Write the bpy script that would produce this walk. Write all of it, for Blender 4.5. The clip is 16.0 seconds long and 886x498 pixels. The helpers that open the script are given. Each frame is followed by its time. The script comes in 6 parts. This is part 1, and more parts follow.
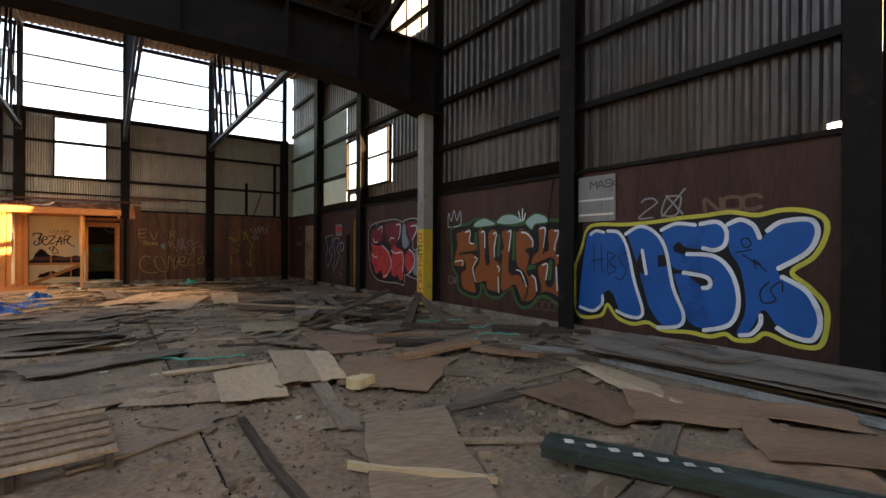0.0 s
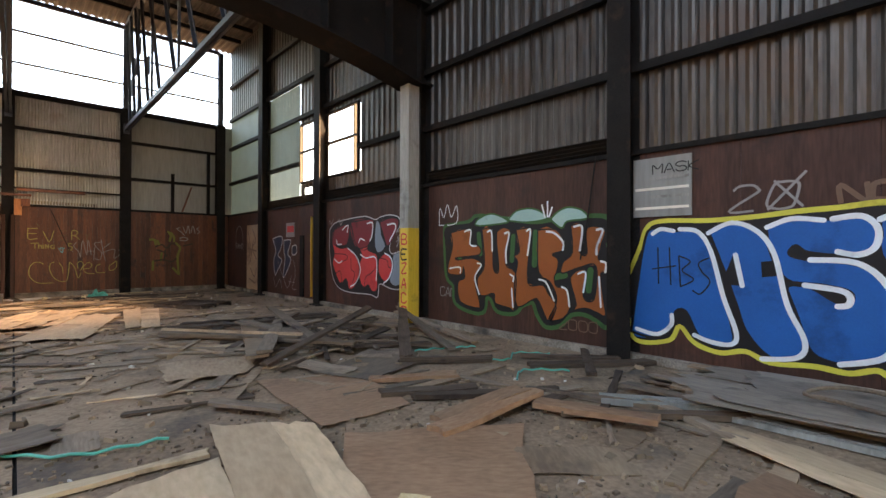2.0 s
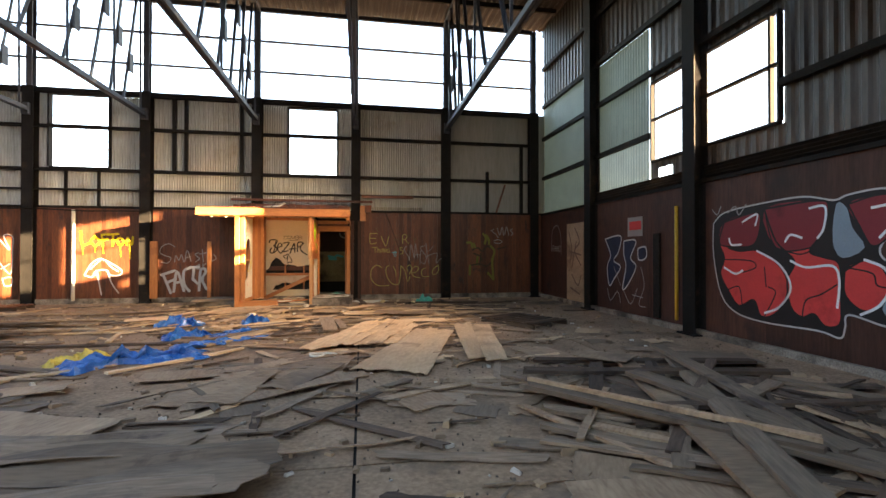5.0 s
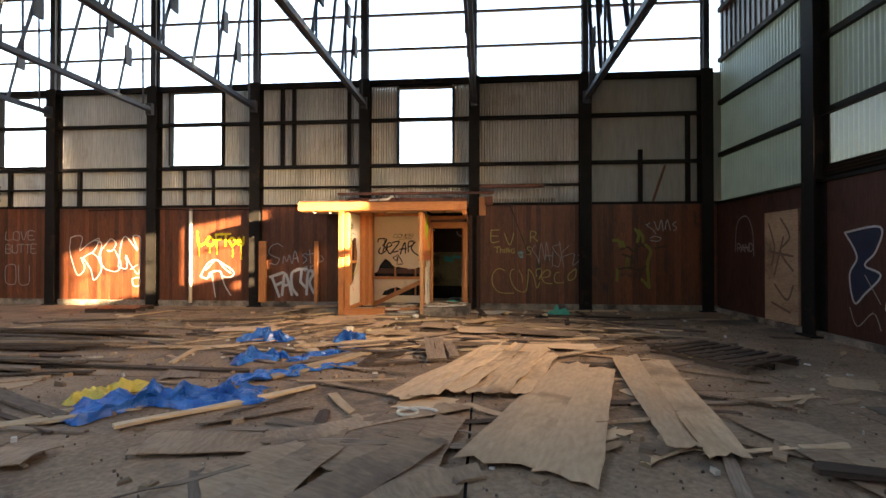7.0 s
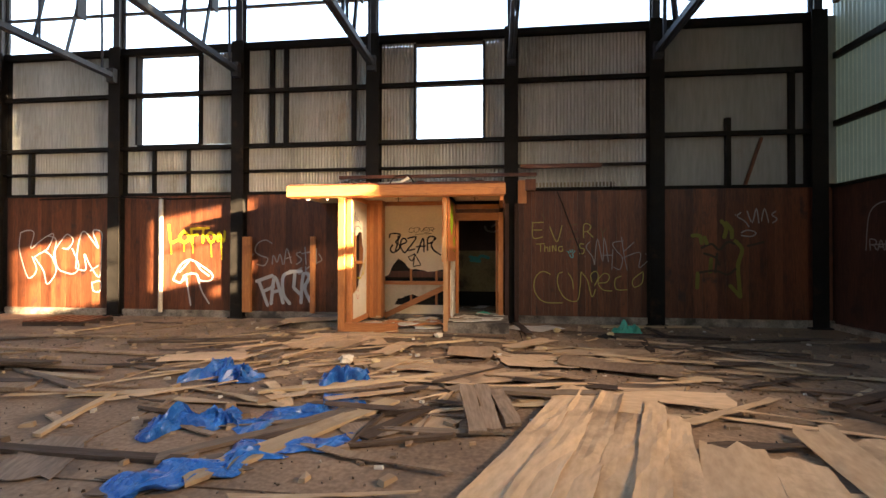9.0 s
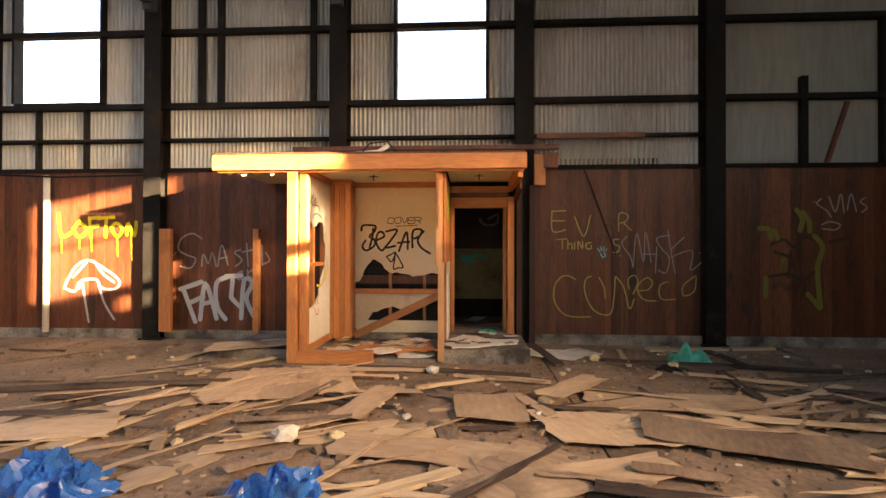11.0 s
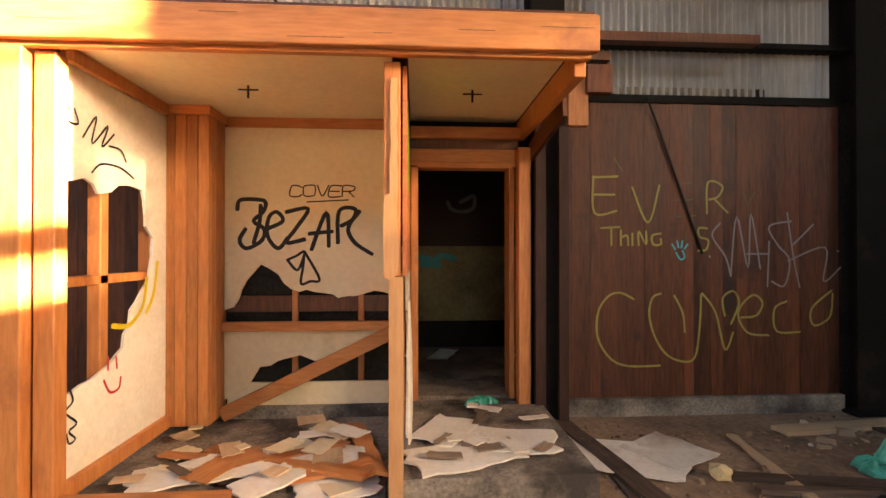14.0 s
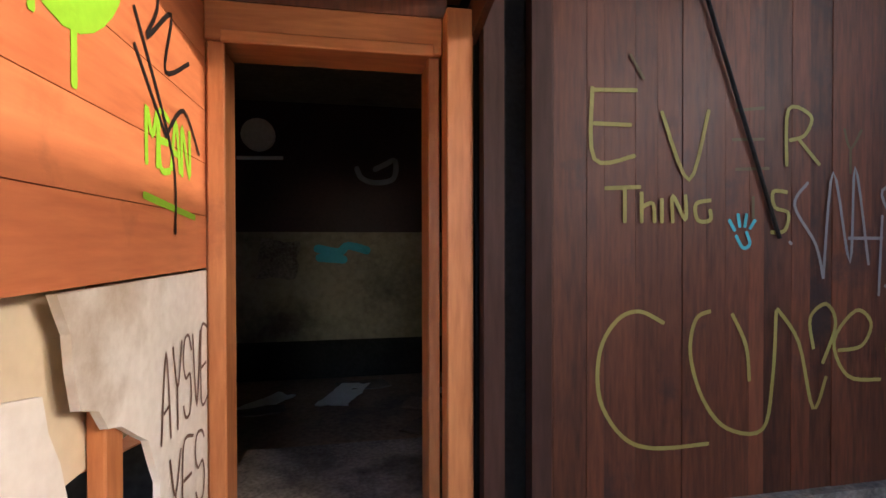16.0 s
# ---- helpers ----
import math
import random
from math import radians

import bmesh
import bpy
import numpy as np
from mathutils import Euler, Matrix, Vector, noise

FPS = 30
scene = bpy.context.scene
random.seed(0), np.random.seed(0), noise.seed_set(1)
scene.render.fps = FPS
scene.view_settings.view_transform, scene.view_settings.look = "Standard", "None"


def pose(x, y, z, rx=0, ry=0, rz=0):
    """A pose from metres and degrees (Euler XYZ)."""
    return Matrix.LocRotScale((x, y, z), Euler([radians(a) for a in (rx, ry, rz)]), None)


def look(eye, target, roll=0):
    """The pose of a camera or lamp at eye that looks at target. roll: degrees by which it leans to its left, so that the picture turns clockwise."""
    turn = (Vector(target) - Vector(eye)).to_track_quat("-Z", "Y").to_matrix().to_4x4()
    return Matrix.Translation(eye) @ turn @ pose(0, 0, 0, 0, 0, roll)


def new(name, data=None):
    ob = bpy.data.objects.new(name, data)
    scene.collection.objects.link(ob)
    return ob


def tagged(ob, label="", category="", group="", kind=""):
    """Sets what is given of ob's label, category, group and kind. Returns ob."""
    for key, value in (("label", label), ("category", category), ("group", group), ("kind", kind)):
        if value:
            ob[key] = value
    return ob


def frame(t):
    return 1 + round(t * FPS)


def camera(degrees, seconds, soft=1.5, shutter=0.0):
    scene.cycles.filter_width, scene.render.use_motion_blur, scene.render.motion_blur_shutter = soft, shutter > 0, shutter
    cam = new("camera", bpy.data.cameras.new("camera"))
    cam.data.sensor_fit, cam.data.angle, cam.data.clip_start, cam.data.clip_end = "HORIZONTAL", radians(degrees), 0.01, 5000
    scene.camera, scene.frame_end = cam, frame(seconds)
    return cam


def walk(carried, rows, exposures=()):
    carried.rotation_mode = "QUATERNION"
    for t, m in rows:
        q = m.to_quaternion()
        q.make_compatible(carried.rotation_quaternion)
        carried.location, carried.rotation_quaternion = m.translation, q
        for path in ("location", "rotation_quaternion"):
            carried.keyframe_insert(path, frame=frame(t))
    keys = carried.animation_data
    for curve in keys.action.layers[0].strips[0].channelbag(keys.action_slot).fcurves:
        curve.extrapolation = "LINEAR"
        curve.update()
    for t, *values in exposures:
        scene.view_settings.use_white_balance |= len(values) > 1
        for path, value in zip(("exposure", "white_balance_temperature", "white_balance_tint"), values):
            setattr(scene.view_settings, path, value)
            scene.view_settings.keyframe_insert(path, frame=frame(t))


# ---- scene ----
cam = camera(87.3, 16.0)
METRES, EYE, TILT, LEAN, TURN = 20.5, 1.5, 0.0, 0.0, -35.6
ROWS = [
    (0.0, 0.0, 0.0, 0.0, 0.0, -0.05, -0.33),
    (0.5, -0.0131, 0.0321, 0.0016, -4.22, 0.16, -0.35),
    (1.0, -0.0255, 0.0628, 0.0018, -5.44, 0.19, -0.26),
    (1.5, -0.0381, 0.0887, 0.0032, -6.57, 0.34, -0.21),
    (2.0, -0.0483, 0.1163, 0.0011, -7.21, 0.27, -0.19),
    (2.5, -0.0636, 0.1441, 0.0023, -7.12, 0.4, -0.32),
    (3.0, -0.079, 0.1718, 0.003, 0.9, 0.3, -0.19),
    (3.5, -0.0984, 0.1984, 0.0032, 9.85, 0.39, -0.2),
    (4.0, -0.1191, 0.223, 0.0029, 14.62, 0.39, -0.19),
    (4.5, -0.1403, 0.2493, 0.0027, 20.61, 0.42, -0.12),
    (7.0, -0.2325, 0.385, 0.0026, 40.58, 0.54, -0.05),
    (7.5, -0.2579, 0.4066, 0.0033, 44.41, 0.52, -0.11),
    (8.0, -0.2807, 0.4301, 0.0031, 43.94, 0.56, -0.04),
    (8.5, -0.3057, 0.4526, 0.0019, 42.89, 0.54, -0.14),
    (9.0, -0.3311, 0.4754, 0.0012, 42.25, 0.53, -0.11),
    (11.5, -0.4452, 0.5818, 0.0007, 37.61, 0.35, -0.0),
    (12.0, -0.4597, 0.6065, -0.0002, 36.52, 0.31, 0.1),
    (12.5, -0.478, 0.6314, -0.0016, 36.22, 0.14, -0.13),
    (13.0, -0.5029, 0.657, -0.0019, 34.55, 0.23, -0.08),
    (13.5, -0.5239, 0.6779, -0.0009, 33.94, 0.3, -0.15),
    (14.0, -0.5405, 0.695, 0.0004, 32.19, 0.37, 0.01),
    (14.5, -0.5515, 0.7196, -0.0017, 29.5, 0.15, 0.07),
    (15.0, -0.5631, 0.7429, -0.0023, 27.49, 0.15, 0.11),
    (15.5, -0.569, 0.7694, -0.0034, 25.59, -0.15, 0.09),
    (16.0, -0.5794, 0.7953, -0.002, 25.5, -0.52, 0.12),
]
walk(cam, [(t, pose(0, 0, EYE, TILT, LEAN, TURN) @ pose(METRES * x, METRES * y, METRES * z, 90 + pitch, roll, yaw)) for t, x, y, z, yaw, pitch, roll in ROWS],
     [(0.0, 4.2, 7800, 21), (1.5, 5.1, 7700, 21), (2.5, 5.05, 7600, 20), (3.0, 4.9, 7400, 18), (3.5, 5.05, 7300, 17), (4.5, 4.9, 7100, 16), (7.5, 4.4, 6900, 16), (9.0, 4.4, 6700, 16), (12.5, 4.85, 7200, 20), (14.5, 5.05, 6700, 20), (15.5, 5.3, 5700, 20), (16.0, 5.25, 5200, 19)])

# ---- world, sun, exposure ----
SUN_WAY = Vector((-1.0, 0.5, -0.2)).normalized()
world = bpy.data.worlds.new("sky")
scene.world = world
world.use_nodes = True
wn = world.node_tree
sky = wn.nodes.new("ShaderNodeTexSky")
sky.sky_type, sky.sun_disc = "NISHITA", False
sky.sun_elevation, sky.sun_rotation = math.asin(-SUN_WAY.z), math.atan2(-SUN_WAY.x, -SUN_WAY.y)
sky.dust_density = 2.0
wn.links.new(sky.outputs[0], wn.nodes["Background"].inputs[0])
wn.nodes["Background"].inputs[1].default_value = 0.08
sun = new("sun", bpy.data.lights.new("sun", "SUN"))
sun.data.energy, sun.data.angle, sun.data.color = 5.0, radians(0.6), (1.0, 0.74, 0.42)
sun.matrix_world = look((0, 0, 30), Vector((0, 0, 30)) + SUN_WAY)
# low warm glow of the sky round the sun, coming in by the broken east window
glow = new("window_light", bpy.data.lights.new("window_light", "AREA"))
glow.data.shape, glow.data.size, glow.data.size_y = "RECTANGLE", 3.1, 1.6
glow.data.energy, glow.data.color, glow.data.spread = 10.5, (1.0, 0.72, 0.45), radians(66)
glow.matrix_world = look((7.2, 14.35, 4.48), (-3.5, 18.9, 0.6))


# ---- materials ----
def surf(name, c1, c2, rough=0.8, scale=3.0, stretch=(1, 1, 1), bump=0.3, vary=0.0, metal=0.0, c3=None, spots=0.0, fine=14.0, gloss=0.5):
    """Two colours mixed by noise at two scales, stains of a third, fine bump, change from piece to piece."""
    m = bpy.data.materials.new(name)
    m.use_nodes = True
    n, l = m.node_tree.nodes, m.node_tree.links
    b = n["Principled BSDF"]
    co, mp = n.new("ShaderNodeTexCoord"), n.new("ShaderNodeMapping")
    mp.inputs["Scale"].default_value = stretch
    info = n.new("ShaderNodeObjectInfo")
    mul = n.new("ShaderNodeVectorMath")
    mul.operation = "SCALE"
    mul.inputs[0].default_value = (17.0, 29.0, 41.0)
    l.new(info.outputs["Random"], mul.inputs["Scale"])
    add = n.new("ShaderNodeVectorMath")
    l.new(co.outputs["Object"], add.inputs[0])
    l.new(mul.outputs[0], add.inputs[1])
    l.new(add.outputs[0], mp.inputs["Vector"])
    big, small = n.new("ShaderNodeTexNoise"), n.new("ShaderNodeTexNoise")
    big.inputs["Scale"].default_value, big.inputs["Detail"].default_value = scale, 5
    small.inputs["Scale"].default_value, small.inputs["Detail"].default_value = scale * fine, 4
    for t in (big, small):
        l.new(mp.outputs[0], t.inputs["Vector"])
    mean = n.new("ShaderNodeMix")
    mean.inputs[0].default_value = 0.45
    l.new(big.outputs[0], mean.inputs[2])
    l.new(small.outputs[0], mean.inputs[3])
    ramp = n.new("ShaderNodeValToRGB")
    ramp.color_ramp.elements[0].position, ramp.color_ramp.elements[1].position = 0.36, 0.64
    ramp.color_ramp.elements[0].color, ramp.color_ramp.elements[1].color = (*c1, 1), (*c2, 1)
    l.new(mean.outputs[0], ramp.inputs[0])
    out = ramp.outputs[0]
    if c3:
        st = n.new("ShaderNodeTexNoise")
        st.inputs["Scale"].default_value, st.inputs["Detail"].default_value = scale * 0.45, 8
        st.inputs["Roughness"].default_value = 0.65
        l.new(add.outputs[0], st.inputs["Vector"])
        sr = n.new("ShaderNodeValToRGB")
        sr.color_ramp.elements[0].position, sr.color_ramp.elements[1].position = 0.62 - spots * 0.3, 0.72 - spots * 0.2
        l.new(st.outputs[0], sr.inputs[0])
        mix = n.new("ShaderNodeMix")
        mix.data_type = "RGBA"
        l.new(sr.outputs[0], mix.inputs[0])
        l.new(out, mix.inputs[6])
        mix.inputs[7].default_value = (*c3, 1)
        out = mix.outputs[2]
    if vary:
        hsv = n.new("ShaderNodeHueSaturation")
        mr = n.new("ShaderNodeMapRange")
        mr.inputs["To Min"].default_value, mr.inputs["To Max"].default_value = 1 - vary, 1 + vary
        l.new(info.outputs["Random"], mr.inputs[0])
        l.new(mr.outputs[0], hsv.inputs["Value"])
        l.new(out, hsv.inputs["Color"])
        out = hsv.outputs[0]
    l.new(out, b.inputs["Base Color"])
    b.inputs["Metallic"].default_value = metal
    b.inputs["Specular IOR Level"].default_value = gloss
    rr = n.new("ShaderNodeMapRange")
    rr.inputs["To Min"].default_value, rr.inputs["To Max"].default_value = max(0.05, rough - 0.12), min(1, rough + 0.12)
    l.new(big.outputs[0], rr.inputs[0])
    l.new(rr.outputs[0], b.inputs["Roughness"])
    if bump:
        bp = n.new("ShaderNodeBump")
        bp.inputs["Strength"].default_value, bp.inputs["Distance"].default_value = bump, 0.012
        l.new(mean.outputs[0], bp.inputs["Height"])
        l.new(bp.outputs[0], b.inputs["Normal"])
    return m


UP = (1.0, 1.0, 0.12)
M_FLOOR = surf("dusty_concrete", (0.15, 0.097, 0.058), (0.36, 0.25, 0.16), 0.9, 1.1, bump=0.6, c3=(0.075, 0.06, 0.048), spots=0.25, fine=22)
M_CURB = surf("curb_concrete", (0.11, 0.09, 0.07), (0.36, 0.31, 0.25), 0.9, 3, bump=0.9, c3=(0.05, 0.042, 0.035), spots=0.45)
M_REDWOOD = surf("redwood_boards", (0.052, 0.017, 0.0085), (0.165, 0.052, 0.022), 0.5, 3.2, UP, 0.2, 0.35, c3=(0.04, 0.02, 0.017), spots=0.15, gloss=0.42)
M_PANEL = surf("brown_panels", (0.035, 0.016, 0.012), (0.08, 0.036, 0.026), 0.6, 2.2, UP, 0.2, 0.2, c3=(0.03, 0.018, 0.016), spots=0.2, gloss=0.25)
M_STEEL = surf("black_steel", (0.005, 0.0046, 0.0042), (0.013, 0.0115, 0.0105), 0.8, 4, bump=0.2, c3=(0.03, 0.018, 0.012), spots=0.1, gloss=0.2)
M_BLUESTEEL = surf("blue_grey_steel", (0.018, 0.022, 0.03), (0.04, 0.048, 0.062), 0.6, 4, bump=0.2, c3=(0.06, 0.04, 0.03), spots=0.1)
M_SHEET = surf("pale_corrugated_sheet", (0.3, 0.3, 0.27), (0.5, 0.5, 0.46), 0.5, 1.4, UP, 0.15, 0.1, c3=(0.3, 0.26, 0.2), spots=0.15)
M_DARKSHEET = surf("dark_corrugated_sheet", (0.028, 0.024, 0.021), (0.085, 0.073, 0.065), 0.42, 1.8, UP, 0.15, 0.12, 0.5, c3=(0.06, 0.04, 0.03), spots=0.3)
M_FLAT = surf("grey_flat_sheet", (0.19, 0.195, 0.18), (0.28, 0.285, 0.265), 0.6, 1.2, UP, 0.1, 0.08, c3=(0.22, 0.2, 0.17), spots=0.15)
M_ORANGE = surf("orange_fir", (0.36, 0.125, 0.035), (0.56, 0.235, 0.075), 0.5, 3.5, UP, 0.15, 0.15, c3=(0.3, 0.11, 0.04), spots=0.15)
M_ORANGE_X = surf("orange_fir_lengthwise", (0.36, 0.125, 0.035), (0.56, 0.235, 0.075), 0.5, 3.5, (0.12, 1, 1), 0.15, 0.15, c3=(0.3, 0.11, 0.04), spots=0.15)
M_CREAM = surf("cream_plaster", (0.62, 0.52, 0.34), (0.72, 0.62, 0.42), 0.7, 1.5, bump=0.08, c3=(0.5, 0.39, 0.23), spots=0.1)
M_WHITE = surf("white_board", (0.66, 0.62, 0.53), (0.8, 0.77, 0.68), 0.75, 2, bump=0.1, vary=0.1, c3=(0.45, 0.38, 0.28), spots=0.15)
M_GREYPOST = surf("grey_painted_post", (0.2, 0.2, 0.18), (0.34, 0.34, 0.31), 0.7, 2.5, UP, 0.2, c3=(0.12, 0.11, 0.1), spots=0.2)
M_YELLOW = surf("yellow_paint", (0.55, 0.36, 0.03), (0.7, 0.48, 0.05), 0.6, 2.5, UP, 0.2, c3=(0.3, 0.2, 0.03), spots=0.12)
M_BLACK = surf("soot_black", (0.012, 0.012, 0.012), (0.03, 0.028, 0.026), 0.8, 2, gloss=0.1)


def frosted(name, colour, amount, clear=0.0):
    m = bpy.data.materials.new(name)
    m.use_nodes = True
    n, l = m.node_tree.nodes, m.node_tree.links
    tr, mix, no = n.new("ShaderNodeBsdfTranslucent"), n.new("ShaderNodeMixShader"), n.new("ShaderNodeTexNoise")
    no.inputs["Scale"].default_value, no.inputs["Detail"].default_value = 2.2, 6
    ramp = n.new("ShaderNodeValToRGB")
    ramp.color_ramp.elements[0].color = (colour[0] * 0.6, colour[1] * 0.6, colour[2] * 0.6, 1)
    ramp.color_ramp.elements[1].color = (*colour, 1)
    co = n.new("ShaderNodeTexCoord")
    l.new(co.outputs["Object"], no.inputs["Vector"])
    l.new(no.outputs[0], ramp.inputs[0])
    l.new(ramp.outputs[0], tr.inputs[0])
    b = n["Principled BSDF"]
    l.new(ramp.outputs[0], b.inputs["Base Color"])
    b.inputs["Roughness"].default_value = 0.5
    mix.inputs[0].default_value = amount
    l.new(b.outputs[0], mix.inputs[1])
    l.new(tr.outputs[0], mix.inputs[2])
    out = mix.outputs[0]
    if clear:
        see, both = n.new("ShaderNodeBsdfTransparent"), n.new("ShaderNodeMixShader")
        both.inputs[0].default_value = clear
        l.new(out, both.inputs[1])
        l.new(see.outputs[0], both.inputs[2])
        out = both.outputs[0]
    l.new(out, n["Material Output"].inputs[0])
    return m


M_FIBRE = frosted("blue_green_fibreglass", (0.075, 0.13, 0.16), 0.03)
M_CLEARFIBRE = frosted("thin_fibreglass", (0.1, 0.16, 0.19), 0.03, 0.03)
M_PANE = frosted("sun_blocking_pane", (0.75, 0.76, 0.74), 0.6)
M_ROOF = surf("sooty_roof_sheet", (0.02, 0.017, 0.015), (0.05, 0.043, 0.038), 0.6, 1.8, bump=0.15, c3=(0.03, 0.02, 0.015), spots=0.3, gloss=0.15)


def paint(name, c, rough=0.55):
    return surf(name, tuple(v * 0.85 for v in c), c, rough, 3.0, bump=0.05, c3=tuple(v * 0.55 for v in c), spots=0.15, gloss=0.3)


# ---- mesh helpers ----
def box(bm, x0, x1, y0, y1, z0, z1, m=None):
    vs = [bm.verts.new(Vector((x, y, z)) if m is None else m @ Vector((x, y, z))) for x in (x0, x1) for y in (y0, y1) for z in (z0, z1)]
    for f in ((0, 1, 3, 2), (4, 6, 7, 5), (0, 4, 5, 1), (2, 3, 7, 6), (0, 2, 6, 4), (1, 5, 7, 3)):
        bm.faces.new([vs[i] for i in f])
    return bm


def bar(bm, a, b, w, h):
    """A straight square-edged bar from a to b, w wide and h high."""
    a, b = Vector(a), Vector(b)
    d = b - a
    return box(bm, -w / 2, w / 2, -h / 2, h / 2, 0, d.length, Matrix.Translation(a) @ d.to_track_quat("Z", "Y").to_matrix().to_4x4())


def angle_bar(bm, a, b, w, t=0.012):
    """A steel angle from a to b."""
    a, b = Vector(a), Vector(b)
    d = b - a
    m = Matrix.Translation(a) @ d.to_track_quat("Z", "Y").to_matrix().to_4x4()
    box(bm, 0, w, 0, t, 0, d.length, m)
    return box(bm, 0, t, t, w, 0, d.length, m)


def ibeam(bm, x, y, w, d, z0, z1, along="y"):
    """An upright steel I-section, w across the wall and d deep."""
    t = 0.022
    if along == "y":
        box(bm, x - w / 2, x + w / 2, y - d / 2, y - d / 2 + t, z0, z1)
        box(bm, x - w / 2, x + w / 2, y + d / 2 - t, y + d / 2, z0, z1)
        return box(bm, x - t / 2, x + t / 2, y - d / 2 + t, y + d / 2 - t, z0, z1)
    box(bm, x - d / 2, x - d / 2 + t, y - w / 2, y + w / 2, z0, z1)
    box(bm, x + d / 2 - t, x + d / 2, y - w / 2, y + w / 2, z0, z1)
    return box(bm, x - d / 2 + t, x + d / 2 - t, y - t / 2, y + t / 2, z0, z1)


def tube(bm, pts, r, sides=8):
    """A round rod or cable along points."""
    pts, prev = [Vector(p) for p in pts], None
    for i, p in enumerate(pts):
        d = (pts[min(i + 1, len(pts) - 1)] - pts[max(i - 1, 0)]).normalized()
        q = d.to_track_quat("Z", "Y")
        ring = [bm.verts.new(p + q @ Vector((r * math.cos(k * math.tau / sides), r * math.sin(k * math.tau / sides), 0))) for k in range(sides)]
        if prev:
            for k in range(sides):
                bm.faces.new((prev[k], prev[(k + 1) % sides], ring[(k + 1) % sides], ring[k]))
        else:
            bm.faces.new(ring[::-1])
        prev = ring
    bm.faces.new(prev)
    return bm


def mesh_of(name, bm, material, smooth=False):
    me = bpy.data.meshes.new(name)
    bmesh.ops.recalc_face_normals(bm, faces=bm.faces)
    bm.to_mesh(me)
    bm.free()
    me.materials.append(material)
    if smooth:
        me.shade_smooth()
    return me


def part(name, bm, material, parent=None, label="", smooth=False):
    if len(bm.verts) == 8 and material.name.startswith("orange"):
        bmesh.ops.bevel(bm, geom=bm.edges[:], offset=0.005, segments=1, affect="EDGES")
    ob = new(name, mesh_of(name, bm, material, smooth))
    if parent:
        ob.parent = parent
    return tagged(ob, label) if label else ob


def thing(name, label, category, group="", kind="", at=None):
    ob = new(name)
    if at is not None:
        ob.matrix_world = at
    return tagged(ob, label, category, group, kind)


def B():
    return bmesh.new()


def wavy(u0, u1, z0, z1, pitch, depth, to_world, trapezoid=False, warp=0.004, seed=0):
    """A corrugated sheet: ridges run up; to_world(u, d, z) places it, d out of the wall."""
    bm = B()
    n = max(2, int(round((u1 - u0) / pitch)) * 6)
    cols = []
    for i in range(n + 1):
        u = u0 + (u1 - u0) * i / n
        ph = (i % 6) / 6
        d = depth * ((0, 0.15, 1, 1, 1, 0.15)[i % 6] if trapezoid else 0.5 + 0.5 * math.cos(ph * math.tau))
        cols.append([bm.verts.new(to_world(u, d + warp * noise.noise((u * 1.3, z * 0.9, seed)), z)) for z in np.linspace(z0, z1, 4)])
    for a, b in zip(cols, cols[1:]):
        for k in range(3):
            bm.faces.new((a[k], b[k], b[k + 1], a[k + 1]))
    return bm


# ---- ground and floor ----
NY, EX = 22.25, 7.0
WX, SY = -18.8, -14.0
COLS_X = [-18.7, -15.5, -12.3, -9.06, -5.89, -2.65, 0.46, 3.5, 6.66]
COLS_Y = [18.5, 14.45, 10.1, 5.62, 1.5, -2.5, -6.7, -10.9]
ROOF_FAR, ROOF_NEAR = 9.55, 11.2

bm = B()
for a, b in ((-900, WX - 0.3), (WX - 0.3, EX + 0.3), (EX + 0.3, 900)):
    for c, d in ((-900, SY - 0.3), (SY - 0.3, 26.0), (26.0, 900)):
        if not (a == WX - 0.3 and c == SY - 0.3):
            box(bm, a, b, c, d, -0.3, -0.05)
tagged(part("ground", bm, M_FLOOR), "bare dusty ground outside the shed", "ground", kind="structure")

# concrete slabs with open joints
floor = tagged(part("floor", box(B(), WX - 0.3, EX + 0.3, SY - 0.3, 26.0, -0.3, -0.02), M_BLACK), "dusty cracked concrete slab floor", "floor", kind="structure")
JX = [WX - 0.3, -14.4, -10.65, -6.9, -3.15, 0.6, 4.35, EX + 0.3]
JY = [SY - 0.3, -9.0, -4.25, 0.5, 5.25, 9.98, 14.7, 19.5, 26.0]
for xa, xb in zip(JX, JX[1:]):
    for ya, yb in zip(JY, JY[1:]):
        bm = B()
        nx, ny = 14, 16
        g = [[bm.verts.new((xa + 0.012 + (xb - xa - 0.024) * i / nx, ya + 0.012 + (yb - ya - 0.024) * j / ny, 0)) for j in range(ny + 1)] for i in range(nx + 1)]
        for i in range(nx):
            for j in range(ny):
                bm.faces.new((g[i][j], g[i + 1][j], g[i + 1][j + 1], g[i][j + 1]))
        for v in bm.verts:
            v.co.z = 0.006 * noise.noise((v.co.x * 0.8, v.co.y * 0.8, 0))
        rim = bmesh.ops.extrude_edge_only(bm, edges=[e for e in bm.edges if e.is_boundary])
        for v in rim["geom"]:
            if isinstance(v, bmesh.types.BMVert):
                v.co.z = -0.03
        part("slab", bm, M_FLOOR, floor)

# ---- north wall ----
north = tagged(part("wall_north", box(B(), WX, -0.86, NY + 0.03, NY + 0.13, 0, 2.95), M_BLACK), "north wall of redwood boards below pale corrugated sheets", "wall", kind="structure")
bm = box(B(), 0.3, EX + 0.3, NY + 0.03, NY + 0.13, 0, 2.95)
box(bm, -0.86, 0.3, NY + 0.03, NY + 0.13, 2.4, 2.95)
part("backing", bm, M_BLACK, north)


